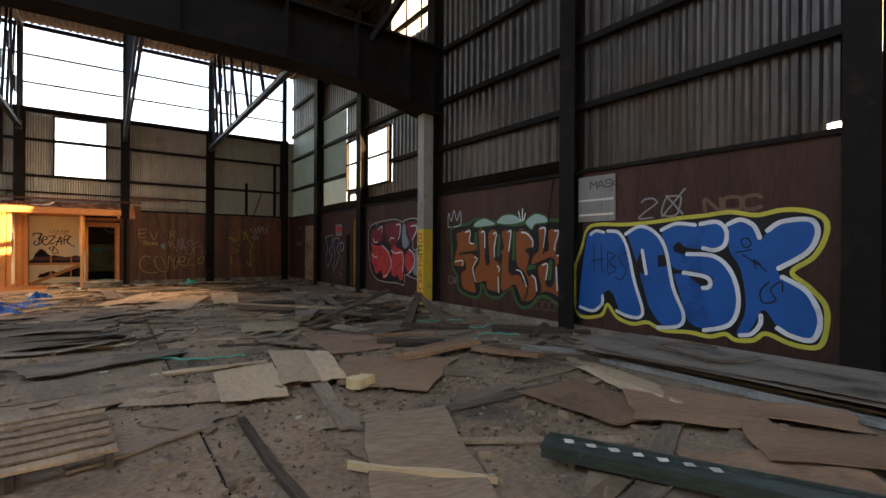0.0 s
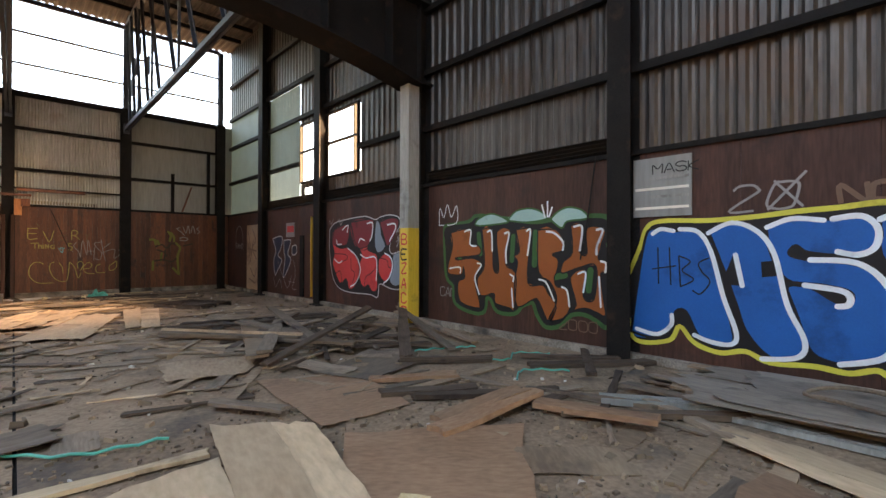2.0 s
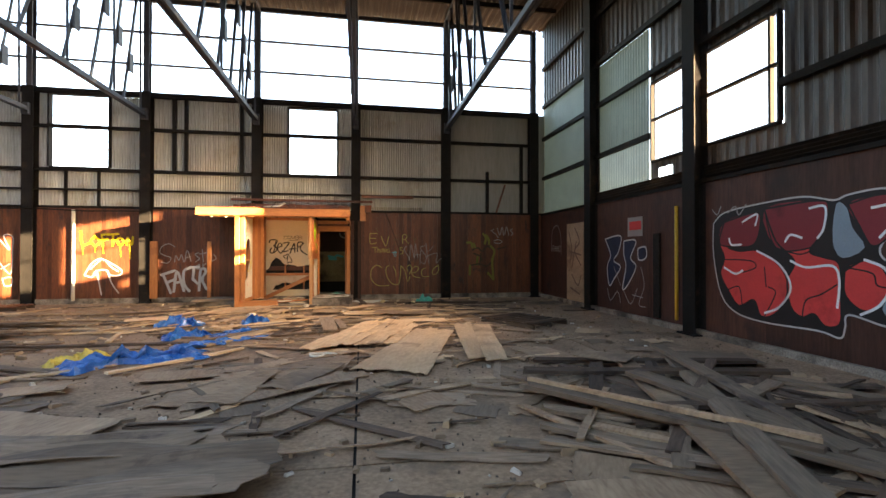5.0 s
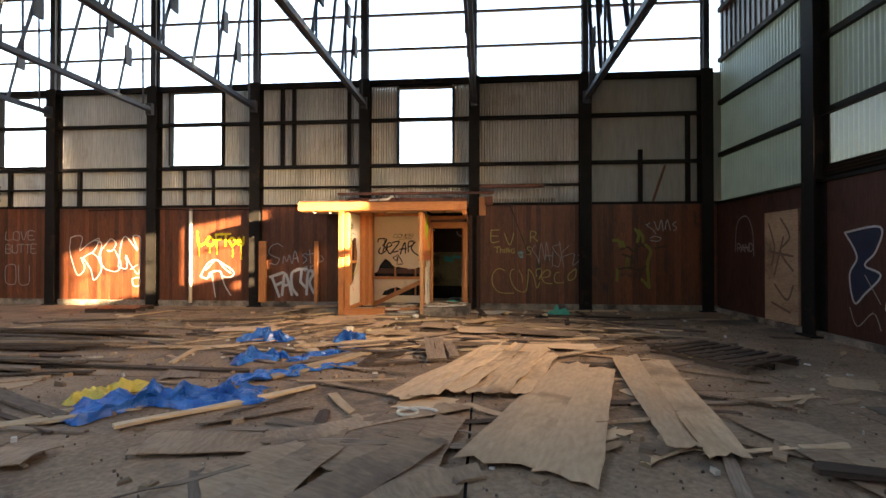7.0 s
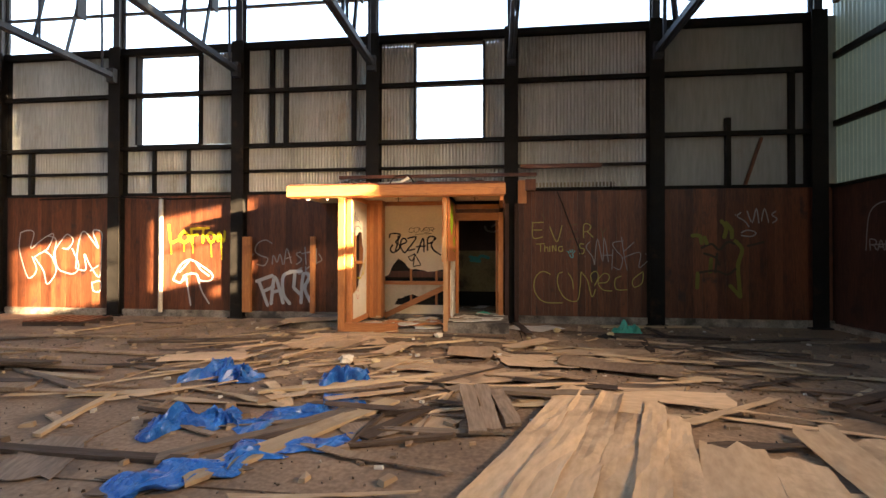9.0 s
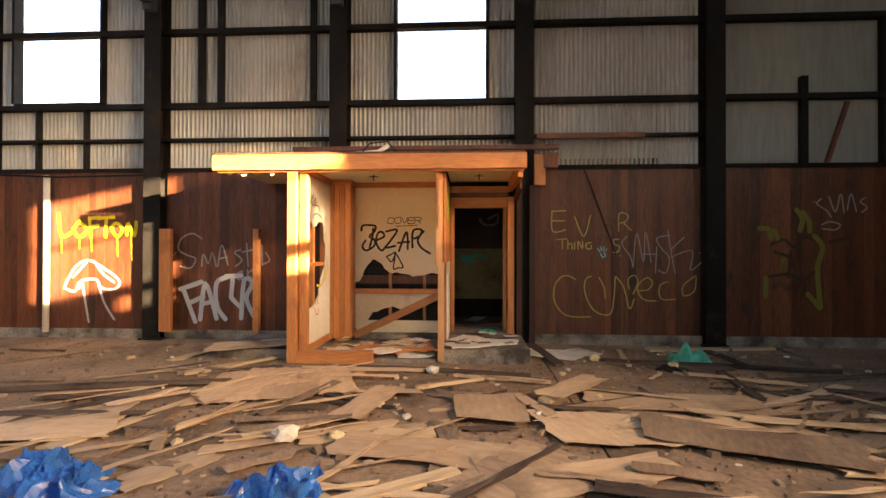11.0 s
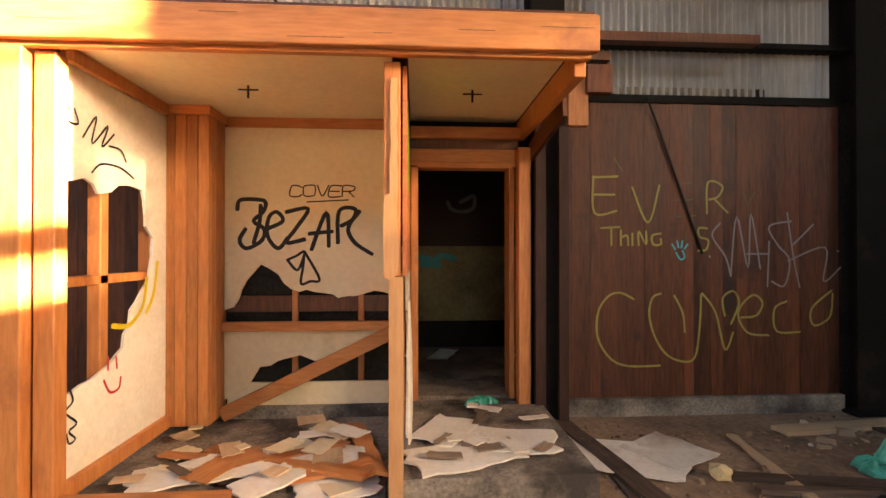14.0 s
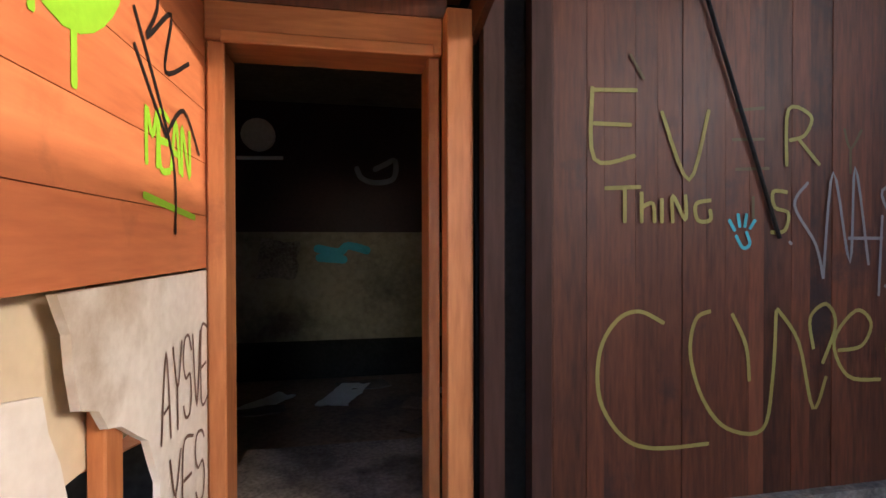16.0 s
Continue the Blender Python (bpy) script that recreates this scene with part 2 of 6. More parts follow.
def nw(u, d, z):
    return Vector((u, NY + 0.16 - d, z))


def ew(u, d, z):
    return Vector((EX + 0.16 - d, u, z))


plank_rng = random.Random(3)
for a, b in zip(COLS_X, COLS_X[1:]):
    a, b = a + 0.17, b - 0.17
    if b > 6.4:
        b = EX - 0.02
    part("curb", box(B(), a, b, NY - 0.06, NY + 0.03, 0, 0.16), M_CURB, north)
    if -3.0 < a < 0.3:
        continue
    seams = [a] + [a + (b - a) * (i + plank_rng.uniform(-0.2, 0.2)) / 21 for i in range(1, 21)] + [b]
    for x, x1 in zip(seams, seams[1:]):
        w, lift = x1 - x, plank_rng.uniform(0, 0.005)
        part("plank", box(B(), x + 0.001, x + w - 0.001, NY - lift, NY + 0.026, 0.16, 2.9 + plank_rng.uniform(-0.01, 0.01)), M_REDWOOD, north)
    part("rail", box(B(), a - 0.03, b + 0.03, NY - 0.03, NY + 0.05, 2.9, 2.97), M_STEEL, north)

WIN_N = {-2.65: (-1.69, -0.17, 4.12, 6.3), -9.06: (-8.6, -7.0, 4.16, 6.36), -15.5: (-14.2, -12.5, 4.2, 6.36)}
for a, b in zip(COLS_X, COLS_X[1:]):
    last = b > 6.4
    mat = M_FLAT if last else M_SHEET
    pieces = []
    if a in WIN_N:
        x0, x1, z0, z1 = WIN_N[a]
        pieces = [(a, b, 2.95, z0), (a, x0, z0, z1), (x1, b, z0, z1), (a, b, z1, 6.5)]
        bm = B()
        for q in ((x0 - 0.05, x0, z0, z1), (x1, x1 + 0.05, z0, z1)):
            box(bm, q[0], q[1], NY + 0.02, NY + 0.2, q[2], q[3])
        for z in (z0 - 0.03, 5.4, z1):
            box(bm, x0, x1, NY + 0.02, NY + 0.2, z - 0.02, z + 0.03)
        w = thing("window", "unglazed square window opening in a corrugated wall", "window", kind="structure")
        part("window_frame", bm, M_STEEL, w)
    else:
        pieces = [(a, b, 2.95, 6.5)]
    for p in pieces:
        bm = wavy(*p, 0.076, 0.05, nw, seed=a) if not last else box(B(), p[0], EX + 0.16, NY + 0.14, NY + 0.17, p[2], p[3])
        part("corrugated_sheet" if not last else "flat_sheet", bm, mat, north, "", True if not last else False)
    for z, h in ((3.47, 0.05), (4.07, 0.09), (5.37, 0.09), (6.45, 0.16)):
        if not (a == 3.5 and z == 3.47):
            part("girt", box(B(), a, b, NY + 0.0, NY + 0.13, z - h / 2, z + h / 2), M_STEEL, north)
    # clerestory bars
    for z, h in ((7.42, 0.05), (8.42, 0.05), (9.45, 0.14)):
        part("glazing_bar", box(B(), a, b, NY + 0.05, NY + 0.13, z - h / 2, z + h / 2), M_BLUESTEEL, north)
    part("mullion", box(B(), b - 0.05, b + 0.05, NY + 0.04, NY + 0.14, 6.5, 9.4), M_BLUESTEEL, north)
for x, x2 in ((-13.9, -13.6), (-11.6, -11.3), (-4.85, -4.6), (-3.2, -3.0), (-5.2, -5.0)):
    part("stud", box(B(), x, x + 0.1, NY + 0.03, NY + 0.12, 4.1 if x > -6 else 2.97, 6.4 if x > -6 else 4.05), M_STEEL, north)
for x in (-8.2, -7.3):
    part("stud", box(B(), x, x + 0.06, NY + 0.03, NY + 0.12, 2.97, 4.05), M_STEEL, north)
for x in (4.95, 6.2):
    part("stud", box(B(), x, x + 0.1, NY + 0.02, NY + 0.12, 2.97, 4.4 if x < 5 else 5.35), M_STEEL, north)
part("stud", bar(B(), (5.3, NY - 0.02, 2.97), (5.62, NY - 0.02, 3.95), 0.07, 0.05), M_REDWOOD, north)

for x in COLS_X:
    c = thing("column", "black steel I-section column standing against the north wall", "column", "north wall columns", "structure")
    part("shaft", ibeam(B(), x, NY - 0.02, 0.3, 0.3, 0, 6.5), M_STEEL, c)
    part("shaft_top", ibeam(B(), x, NY - 0.02, 0.16, 0.2, 6.5, 9.4), M_BLUESTEEL, c)
    if x not in (-2.65, 0.46):
        part("base_plate", box(B(), x - 0.2, x + 0.2, NY - 0.22, NY - 0.01, 0, 0.03), M_STEEL, c)

# ---- east wall ----
east = tagged(part("wall_east", box(B(), EX + 0.025, EX + 0.13, SY, NY + 0.13, 0, 2.93), M_BLACK), "east wall of brown panels below dark ribbed metal sheets", "wall", kind="structure")
for k, (b, a) in enumerate(zip([NY] + COLS_Y, COLS_Y + [SY])):
    part("curb", box(B(), EX - 0.1, EX + 0.025, a, b, 0, 0.11), M_CURB, east)
    lo, hi = a + 0.22, b - (0.22 if k else 0.0)
    n = 3
    for i in range(n):
        w = (hi - lo) / n
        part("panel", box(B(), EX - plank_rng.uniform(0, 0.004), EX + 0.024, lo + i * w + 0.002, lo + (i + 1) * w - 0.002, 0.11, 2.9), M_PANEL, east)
    part("rail", box(B(), EX - 0.05, EX + 0.05, a, b, 2.88, 2.95), M_STEEL, east)
    far = a > 9.5
    top = ROOF_FAR if far else ROOF_NEAR
    fibre = None
    if k == 0:
        cells = [(a, b + 0.18, 2.95, 6.78, 1), (a, b + 0.18, 6.78, top, 0)]
    elif k == 1:
        cells = [(16.15, b, 2.95, 4.2, 2), (16.15, b, 4.2, 6.72, 1), (16.15, b, 6.72, top, 0), (a, 16.15, 5.36, top, 0), (a, 15.38, 2.95, 3.6, 0), (15.85, 16.15, 2.95, 3.6, 0), (15.97, 16.15, 3.6, 5.36, 0), (15.38, 15.85, 3.44, 3.6, 0)]
    elif k == 2:
        cells = [(a, 12.73, 2.95, 7.7, 0), (12.73, b, 5.36, top, 0), (12.73, b, 2.95, 3.6, 0)]
    elif k == 5:
        cells = [(a, -1.6, 2.95, top, 0), (-1.6, 1.35, 2.95, 3.7, 0), (-1.6, 1.35, 5.4, top, 0), (1.35, b, 2.95, top, 0)]
    elif k == 6:
        cells = [(a, b, 2.95, 3.7, 0), (a, b, 5.4, top, 0)]
    else:
        cells = [(a, b, 2.95, top, 0)]
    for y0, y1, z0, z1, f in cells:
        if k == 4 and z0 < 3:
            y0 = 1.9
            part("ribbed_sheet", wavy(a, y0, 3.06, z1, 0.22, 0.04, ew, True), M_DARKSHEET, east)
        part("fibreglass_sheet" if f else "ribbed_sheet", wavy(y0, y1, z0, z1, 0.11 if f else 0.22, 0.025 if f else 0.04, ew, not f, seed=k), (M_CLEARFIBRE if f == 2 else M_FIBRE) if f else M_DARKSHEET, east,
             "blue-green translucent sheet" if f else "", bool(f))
    if k == 2:
        # pane added in the open gap to stop direct sun and stay bright white
        part("added_pane", box(B(), EX + 0.102, EX + 0.112, a + 0.02, 12.73, 7.7, top), M_PANE, east, "added white translucent pane that stops direct sun")
        for y in (11.0, 11.8):
            part("glazing_bar", box(B(), EX + 0.06, EX + 0.1, y - 0.02, y + 0.02, 7.7, top), M_STEEL, east)
    for z in ((4.2, 5.6, 6.75, 8.1) if far else (4.12, 5.32, 6.66, 8.2, 9.6)):
        if k in (1, 2) and 3.6 < z < 5.3:
            segs = [(16.0, b)] if k == 1 else [(a, 12.7)]
        elif k == 5 and 3.7 < z < 5.4:
            segs = [(a, -1.6)]
        elif k == 6 and 3.7 < z < 5.4:
            segs = []
        else:
            segs = [(a, b)]
        for s in segs:
            part("girt", box(B(), EX + 0.0, EX + 0.1, s[0], s[1], z - 0.06, z + 0.06), M_STEEL, east)
    if k in (1, 2, 3):
        for i in range(4):
            m = Matrix.Translation((EX + 0.0, 0, 2.985 + i * 0.06)) @ pose(0, 0, 0, 0, 35, 0)
            part("louvre_slat", box(B(), -0.04, 0.04, (a + 0.2), (b - 0.2), -0.006, 0.006, m), M_STEEL, east)
for y0, y1, z0, z1, name in ((12.73, 15.97, 3.6, 5.36, "window_east"), (-1.6, 1.35, 3.7, 5.4, "window_east_near"), (-6.5, -2.7, 3.7, 5.4, "window_east_back")):
    w = thing(name, "broken unglazed steel window opening to bright sky", "window", kind="structure")
    bm = B()
    for z in (z0, (z0 + z1) / 2 + 0.05, z1):
        box(bm, EX + 0.04, EX + 0.12, y0, y1, z - 0.025, z + 0.025)
    for y in (y0, y0 + 0.16, y1):
        box(bm, EX + 0.04, EX + 0.12, y - 0.025, y + 0.025, z0 + 0.025, z1 - 0.025)
    part("window_frame", bm, M_STEEL, w)
for y in COLS_Y:
    c = thing("column", "black steel I-section column standing against the east wall", "column", "east wall columns", "structure")
    part("shaft", ibeam(B(), EX - 0.05, y, 0.34, 0.3, 0, ROOF_FAR if y > 9 else ROOF_NEAR, "x"), M_STEEL, c)
    part("base_plate", box(B(), EX - 0.28, EX - 0.1, y - 0.25, y + 0.25, 0, 0.03), M_STEEL, c)

# ---- west and south walls, unseen but closing the shed ----
bm = box(B(), WX - 0.25, WX, SY, 25.6, -0.02, ROOF_NEAR + 0.1)
tagged(part("wall_west", bm, M_DARKSHEET), "plain dark ribbed west wall", "wall", kind="structure")
bm = box(B(), WX, -7.0, SY - 0.25, SY, -0.02, ROOF_NEAR + 0.1)
box(bm, 4.0, EX + 0.3, SY - 0.25, SY, -0.02, ROOF_NEAR + 0.1)
box(bm, -7.0, 4.0, SY - 0.25, SY, 5.5, ROOF_NEAR + 0.1)
tagged(part("wall_south", bm, M_DARKSHEET), "plain dark south wall with a wide gateway", "wall", kind="structure")

# ---- roofs ----
def roof_sheet(y0, y1, z):
    return wavy(WX - 0.3, EX + 0.3, y0, y1, 0.22, 0.045, lambda u, d, v: Vector((u, v, z + d)), True)


far_roof = tagged(part("ceiling", roof_sheet(17.6, NY + 0.4, ROOF_FAR + 0.1), M_ROOF), "dark ribbed metal roof seen from below", "ceiling", kind="structure")
for ya, yb in ((SY - 0.3, -5.0), (-1.0, 0.5), (7.4, 10.3)):
    part("roof_sheet", roof_sheet(ya, yb, ROOF_NEAR + 0.1), M_ROOF, far_roof)
# unseen near roof: gaps added for daylight, covered eastward to darken that side
for ya, yb in ((-5.0, -1.0), (0.5, 7.4)):
    part("roof_sheet", wavy(2.5, EX + 0.3, ya, yb, 0.22, 0.045, lambda u, d, v: Vector((u, v, ROOF_NEAR + 0.1 + d)), True), M_ROOF, far_roof)
part("roof_step", box(B(), WX, EX + 0.3, 10.0, 10.06, ROOF_FAR + 0.15, ROOF_NEAR + 0.1), M_ROOF, far_roof)
for y in (10.6, 12.0, 13.3, 14.6, 16.0, 17.4, 18.6, 19.8, 21.0):
    part("purlin", box(B(), WX, EX, y - 0.04, y + 0.04, ROOF_FAR - 0.06, ROOF_FAR + 0.09), M_STEEL, far_roof)
part("roof_sheet", wavy(-5.0, EX + 0.3, 10.0, 17.6, 0.22, 0.045, lambda u, d, v: Vector((u, v, ROOF_FAR + 0.1 + d)), True), M_ROOF, far_roof)
# upstand above the roof, out of view, added to block the low sun
part("parapet", box(B(), EX + 0.18, EX + 0.3, 10.0, NY + 0.4, ROOF_FAR - 0.1, ROOF_NEAR + 0.4), M_ROOF, far_roof)
# roof left open west of x -5, out of view, added to brighten the floor
for x in range(-18, -5):
    part("skylight_bar", box(B(), x - 0.02, x + 0.02, 10.0, 17.6, ROOF_FAR + 0.09, ROOF_FAR + 0.13), M_STEEL, far_roof)

# roof girder crossing the shed, with a haunch on the post
def soffit(x):
    s = max(0.0, (x - 2.6) / 4.0)
    return 5.45 - 0.5 * s * s


bm = B()
xs = [WX, -10.0, -4.0, 0.0, 2.6] + [2.6 + 4.0 * i / 12 for i in range(1, 13)] + [EX]
rings = []
for x in xs:
    z0 = soffit(min(x, 6.6))
    rings.append([bm.verts.new((x, y, z)) for y, z in ((9.75, z0), (10.45, z0), (10.45, z0 + 0.05), (10.14, z0 + 0.05), (10.14, 6.7), (10.35, 6.7), (10.35, 6.76), (9.85, 6.76), (9.85, 6.7), (10.06, 6.7), (10.06, z0 + 0.05), (9.75, z0 + 0.05))])
for a, b in zip(rings, rings[1:]):
    for k in range(12):
        bm.faces.new((a[k], a[(k + 1) % 12], b[(k + 1) % 12], b[k]))
girder = thing("roof_girder", "deep black steel girder with a curved haunch", "girder", kind="structure")
part("plate", bm, M_STEEL, girder)
for x in (-12.0, -9.0, -6.0, -3.0, -1.0, 1.0, 3.0, 4.6, 6.0):
    part("stiffener", box(B(), x - 0.02, x + 0.02, 9.8, 10.06, soffit(x) + 0.05, 6.7), M_STEEL, girder)
for x in (-6.0, -1.0, 4.0, 4.25):
    part("strut", angle_bar(B(), (x, 9.9, 6.76), (x + (1.9 if x < 4.2 else 0.5), 10.2, 9.5), 0.1), M_STEEL, girder)
part("brace", bar(B(), (4.9, 9.7, 6.3), (4.9 + 1.6, 6.6, 9.8), 0.14, 0.14), M_STEEL, girder)

# ---- roof trusses of the far bay ----
for x in COLS_X[:-1]:
    t = thing("roof_truss", "blue-grey steel lattice truss under the roof", "truss", "roof trusses", "structure")
    for dx in (-0.075, 0.015):
        part("bottom_chord", box(B(), x + dx, x + dx + 0.06, 10.5, NY - 0.3, 5.72, 5.84), M_BLUESTEEL, t)
    part("end_plate", box(B(), x - 0.09, x + 0.09, NY - 0.3, NY - 0.17, 5.62, 5.95), M_BLUESTEEL, t)
    part("top_chord", box(B(), x - 0.08, x + 0.08, 10.1, NY, 9.3, 9.46), M_BLUESTEEL, t)
    ys = [21.7, 20.9, 20.2, 19.3, 18.2, 16.8, 15.2, 13.4, 11.6]
    for i, (a, b) in enumerate(zip(ys, ys[1:])):
        if i % 2 == 0:
            part("web_post", angle_bar(B(), (x, a, 5.84), (x, a - 0.05, 9.3), 0.06, 0.01), M_BLUESTEEL, t)
        part("web_diagonal", angle_bar(B(), (x - 0.03, b, 5.84), (x - 0.03, a, 9.3), 0.08, 0.012), M_BLUESTEEL, t)
        if i in (0, 1, 2, 3, 5):
            z = 7.0 + 0.5 * (i % 3)
            y = b + (a - b) * (z - 5.84) / 3.46
            part("gusset", box(B(), x - 0.02, x + 0.03, y - 0.11, y + 0.11, z - 0.26, z + 0.26), M_BLUESTEEL, t)


# ---- office booth against the north wall ----
def plate(poly, thick, to_world):
    """A flat board with an outline of (u, v) corners; to_world(u, v, d) places it, d through its thickness."""
    bm = B()
    a = [bm.verts.new(to_world(u, v, 0)) for u, v in poly]
    b = [bm.verts.new(to_world(u, v, thick)) for u, v in poly]
    bm.faces.new(a)
    bm.faces.new(b[::-1])
    for i in range(len(poly)):
        j = (i + 1) % len(poly)
        bm.faces.new((a[i], b[i], b[j], a[j]))
    return bm


def ragged(pts, seed, amount=0.025, step=0.07):
    """Roughens a broken edge."""
    rng, out = random.Random(seed), []
    for p, q in zip(pts, pts[1:]):
        n = max(1, int(math.dist(p, q) / step))
        for i in range(n):
            s = i / n
            k = amount if i else amount * 0.3
            out.append((p[0] + (q[0] - p[0]) * s + rng.uniform(-k, k), p[1] + (q[1] - p[1]) * s + rng.uniform(-k, k)))
    return out + [pts[-1]]


M_BOARDS = surf("varnished_boards", (0.36, 0.11, 0.04), (0.52, 0.19, 0.07), 0.4, 3.0, (1, 0.12, 1), 0.12, 0.15, c3=(0.25, 0.08, 0.03), spots=0.12)
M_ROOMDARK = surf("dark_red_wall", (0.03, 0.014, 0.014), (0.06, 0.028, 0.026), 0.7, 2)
M_PLY = surf("weathered_plywood", (0.2, 0.13, 0.08), (0.38, 0.27, 0.17), 0.8, 2.2, (1, 0.25, 1), 0.25, 0.3, c3=(0.12, 0.08, 0.055), spots=0.2)
M_TAN = surf("tan_veneer", (0.42, 0.29, 0.17), (0.62, 0.45, 0.28), 0.75, 1.6, (0.3, 1, 1), 0.2, 0.2, c3=(0.25, 0.17, 0.1), spots=0.2)
M_GREYWOOD = surf("grey_weathered_board", (0.12, 0.088, 0.06), (0.27, 0.2, 0.14), 0.85, 3.0, (0.12, 1, 1), 0.3, 0.4, c3=(0.07, 0.05, 0.04), spots=0.2)
M_DARKWOOD = surf("dark_board", (0.05, 0.035, 0.027), (0.12, 0.085, 0.06), 0.8, 3.0, (0.12, 1, 1), 0.3, 0.35, c3=(0.03, 0.02, 0.017), spots=0.2, gloss=0.25)
M_NEWWOOD = surf("pale_timber", (0.42, 0.3, 0.17), (0.58, 0.44, 0.27), 0.7, 3.0, (0.12, 1, 1), 0.2, 0.25, c3=(0.25, 0.16, 0.09), spots=0.15)
# Stained cream, its base colour darkened to hold the back room's shade
M_CREAMSHADE = surf("stained_cream_in_shade", (0.2, 0.17, 0.11), (0.36, 0.31, 0.21), 0.8, 1.3, bump=0.1, c3=(0.08, 0.065, 0.05), spots=0.3)
M_DUSTY = surf("dusty_plywood", (0.16, 0.125, 0.095), (0.32, 0.26, 0.2), 0.85, 2.4, (0.15, 1, 1), 0.3, 0.2, c3=(0.09, 0.07, 0.055), spots=0.25)
M_NEWPINE = surf("pale_orange_pine", (0.5, 0.25, 0.1), (0.66, 0.38, 0.18), 0.55, 3.5, UP, 0.2, 0.12, c3=(0.3, 0.14, 0.06), spots=0.12)
M_GREENMETAL = surf("green_grey_metal", (0.03, 0.045, 0.038), (0.085, 0.11, 0.095), 0.45, 3, (0.2, 1, 1), 0.25, 0.1, 0.3, c3=(0.25, 0.24, 0.22), spots=0.2)
M_TARP = surf("blue_tarpaulin", (0.008, 0.07, 0.32), (0.03, 0.19, 0.6), 0.28, 5, bump=0.5, c3=(0.25, 0.35, 0.5), spots=0.08)
M_YPLASTIC = surf("yellow_plastic", (0.5, 0.4, 0.05), (0.65, 0.55, 0.12), 0.5, 3)
M_GPLASTIC = surf("green_plastic", (0.02, 0.3, 0.22), (0.06, 0.42, 0.33), 0.4, 3)
M_FOAM = surf("yellowed_foam", (0.55, 0.42, 0.2), (0.72, 0.6, 0.36), 0.9, 6, bump=0.5)
FY = 20.6
booth = thing("office_booth", "derelict orange-wood office booth with torn cream walls", "booth")
part("fascia", box(B(), -3.95, 0.31, FY - 0.05, FY + 0.0, 2.625, 2.83), M_ORANGE_X, booth, "orange fir fascia beam")
part("fascia_lip", box(B(), -3.9, 0.28, FY + 0.0, FY + 0.05, 2.6, 2.68), M_ORANGE_X, booth)
part("roof_deck", box(B(), -3.93, 0.3, FY + 0.002, 22.08, 2.835, 2.87), M_REDWOOD, booth)
part("ceiling_board", box(B(), -2.72, -0.86, FY + 0.06, 22.22, 2.69, 2.71), M_CREAM, booth, "cream ceiling board")
part("ceiling_board", box(B(), -0.76, 0.2, FY + 0.06, 22.22, 2.69, 2.71), M_CREAM, booth)
part("soffit", box(B(), -3.9, -2.92, FY + 0.06, 22.2, 2.68, 2.7), M_CREAM, booth)
part("post", box(B(), -2.92, -2.79, FY + 0.0, FY + 0.14, 0.02, 2.6), M_ORANGE, booth)
part("post", box(B(), -2.77, -2.66, FY + 0.06, FY + 0.16, 0.17, 2.6), M_ORANGE, booth)
part("post", box(B(), -0.895, -0.802, FY + 0.1, FY + 0.19, 1.37, 2.6), M_ORANGE, booth)
part("post", box(B(), -0.868, -0.785, FY + 0.12, FY + 0.195, 0.03, 1.366), M_NEWPINE, booth, "pale split stud")
part("post_face", plate(ragged([(-0.893, 1.36), (-0.893, 1.83), (-0.86, 1.84), (-0.855, 2.5), (-0.82, 2.5), (-0.815, 1.4), (-0.84, 1.35), (-0.893, 1.36)], 31, 0.006, 0.09)[:-1], 0.014, lambda u, v, d: Vector((u, FY + 0.083 + d, v))), M_NEWPINE, booth, "pale splintered facing board")
part("sill_beam", box(B(), -2.92, -1.75, FY + 0.02, FY + 0.13, 0.0, 0.17), M_ORANGE_X, booth)
part("sill_beam", box(B(), -2.76, -2.68, FY + 0.17, 21.9, 0.1, 0.2), M_ORANGE, booth)
part("floor_board", box(B(), -2.9, -0.9, FY + 0.15, 22.2, 0.0, 0.05), M_CURB, booth)
LW = [(20.78, 0.2), (21.92, 0.2), (21.92, 2.6), (20.78, 2.6)]
hole = ragged([(20.78, 1.92), (20.98, 1.96), (21.1, 1.88), (21.45, 1.98), (21.58, 1.96), (21.62, 1.7), (21.72, 1.62), (21.66, 1.3), (21.45, 1.1), (21.36, 0.85), (21.05, 0.72), (20.78, 0.66)], 4, 0.02)
part("left_wall", plate(LW + hole, 0.02, lambda u, v, d: Vector((-2.72 - d, u, v))), M_WHITE, booth, "torn white wallboard with tags")
for y in (21.2, 21.75):
    part("stud", box(B(), -2.83, -2.745, y - 0.04, y + 0.04, 0.17, 2.6), M_ORANGE, booth)
part("stud", box(B(), -2.83, -2.745, 20.76, 21.71, 1.3, 1.36), M_ORANGE, booth)
for x in np.linspace(-2.74, -2.47, 4):
    part("plank", box(B(), x, x + 0.087, 21.9, 21.93, 0.1, 2.62), M_ORANGE, booth)
for y in (21.935, 22.04, 22.145):
    part("plank", box(B(), -2.405, -2.38, y, y + 0.1, 0.1, 2.62), M_ORANGE, booth)
part("cap_trim", box(B(), -2.78, -2.36, 21.86, 22.2, 2.62, 2.69), M_ORANGE_X, booth)
part("cornice", box(B(), -2.36, -0.9, 22.18, 22.23, 2.6, 2.69), M_ORANGE_X, booth)
part("cornice", box(B(), -2.72, -2.68, FY + 0.17, 21.86, 2.6, 2.69), M_ORANGE, booth)
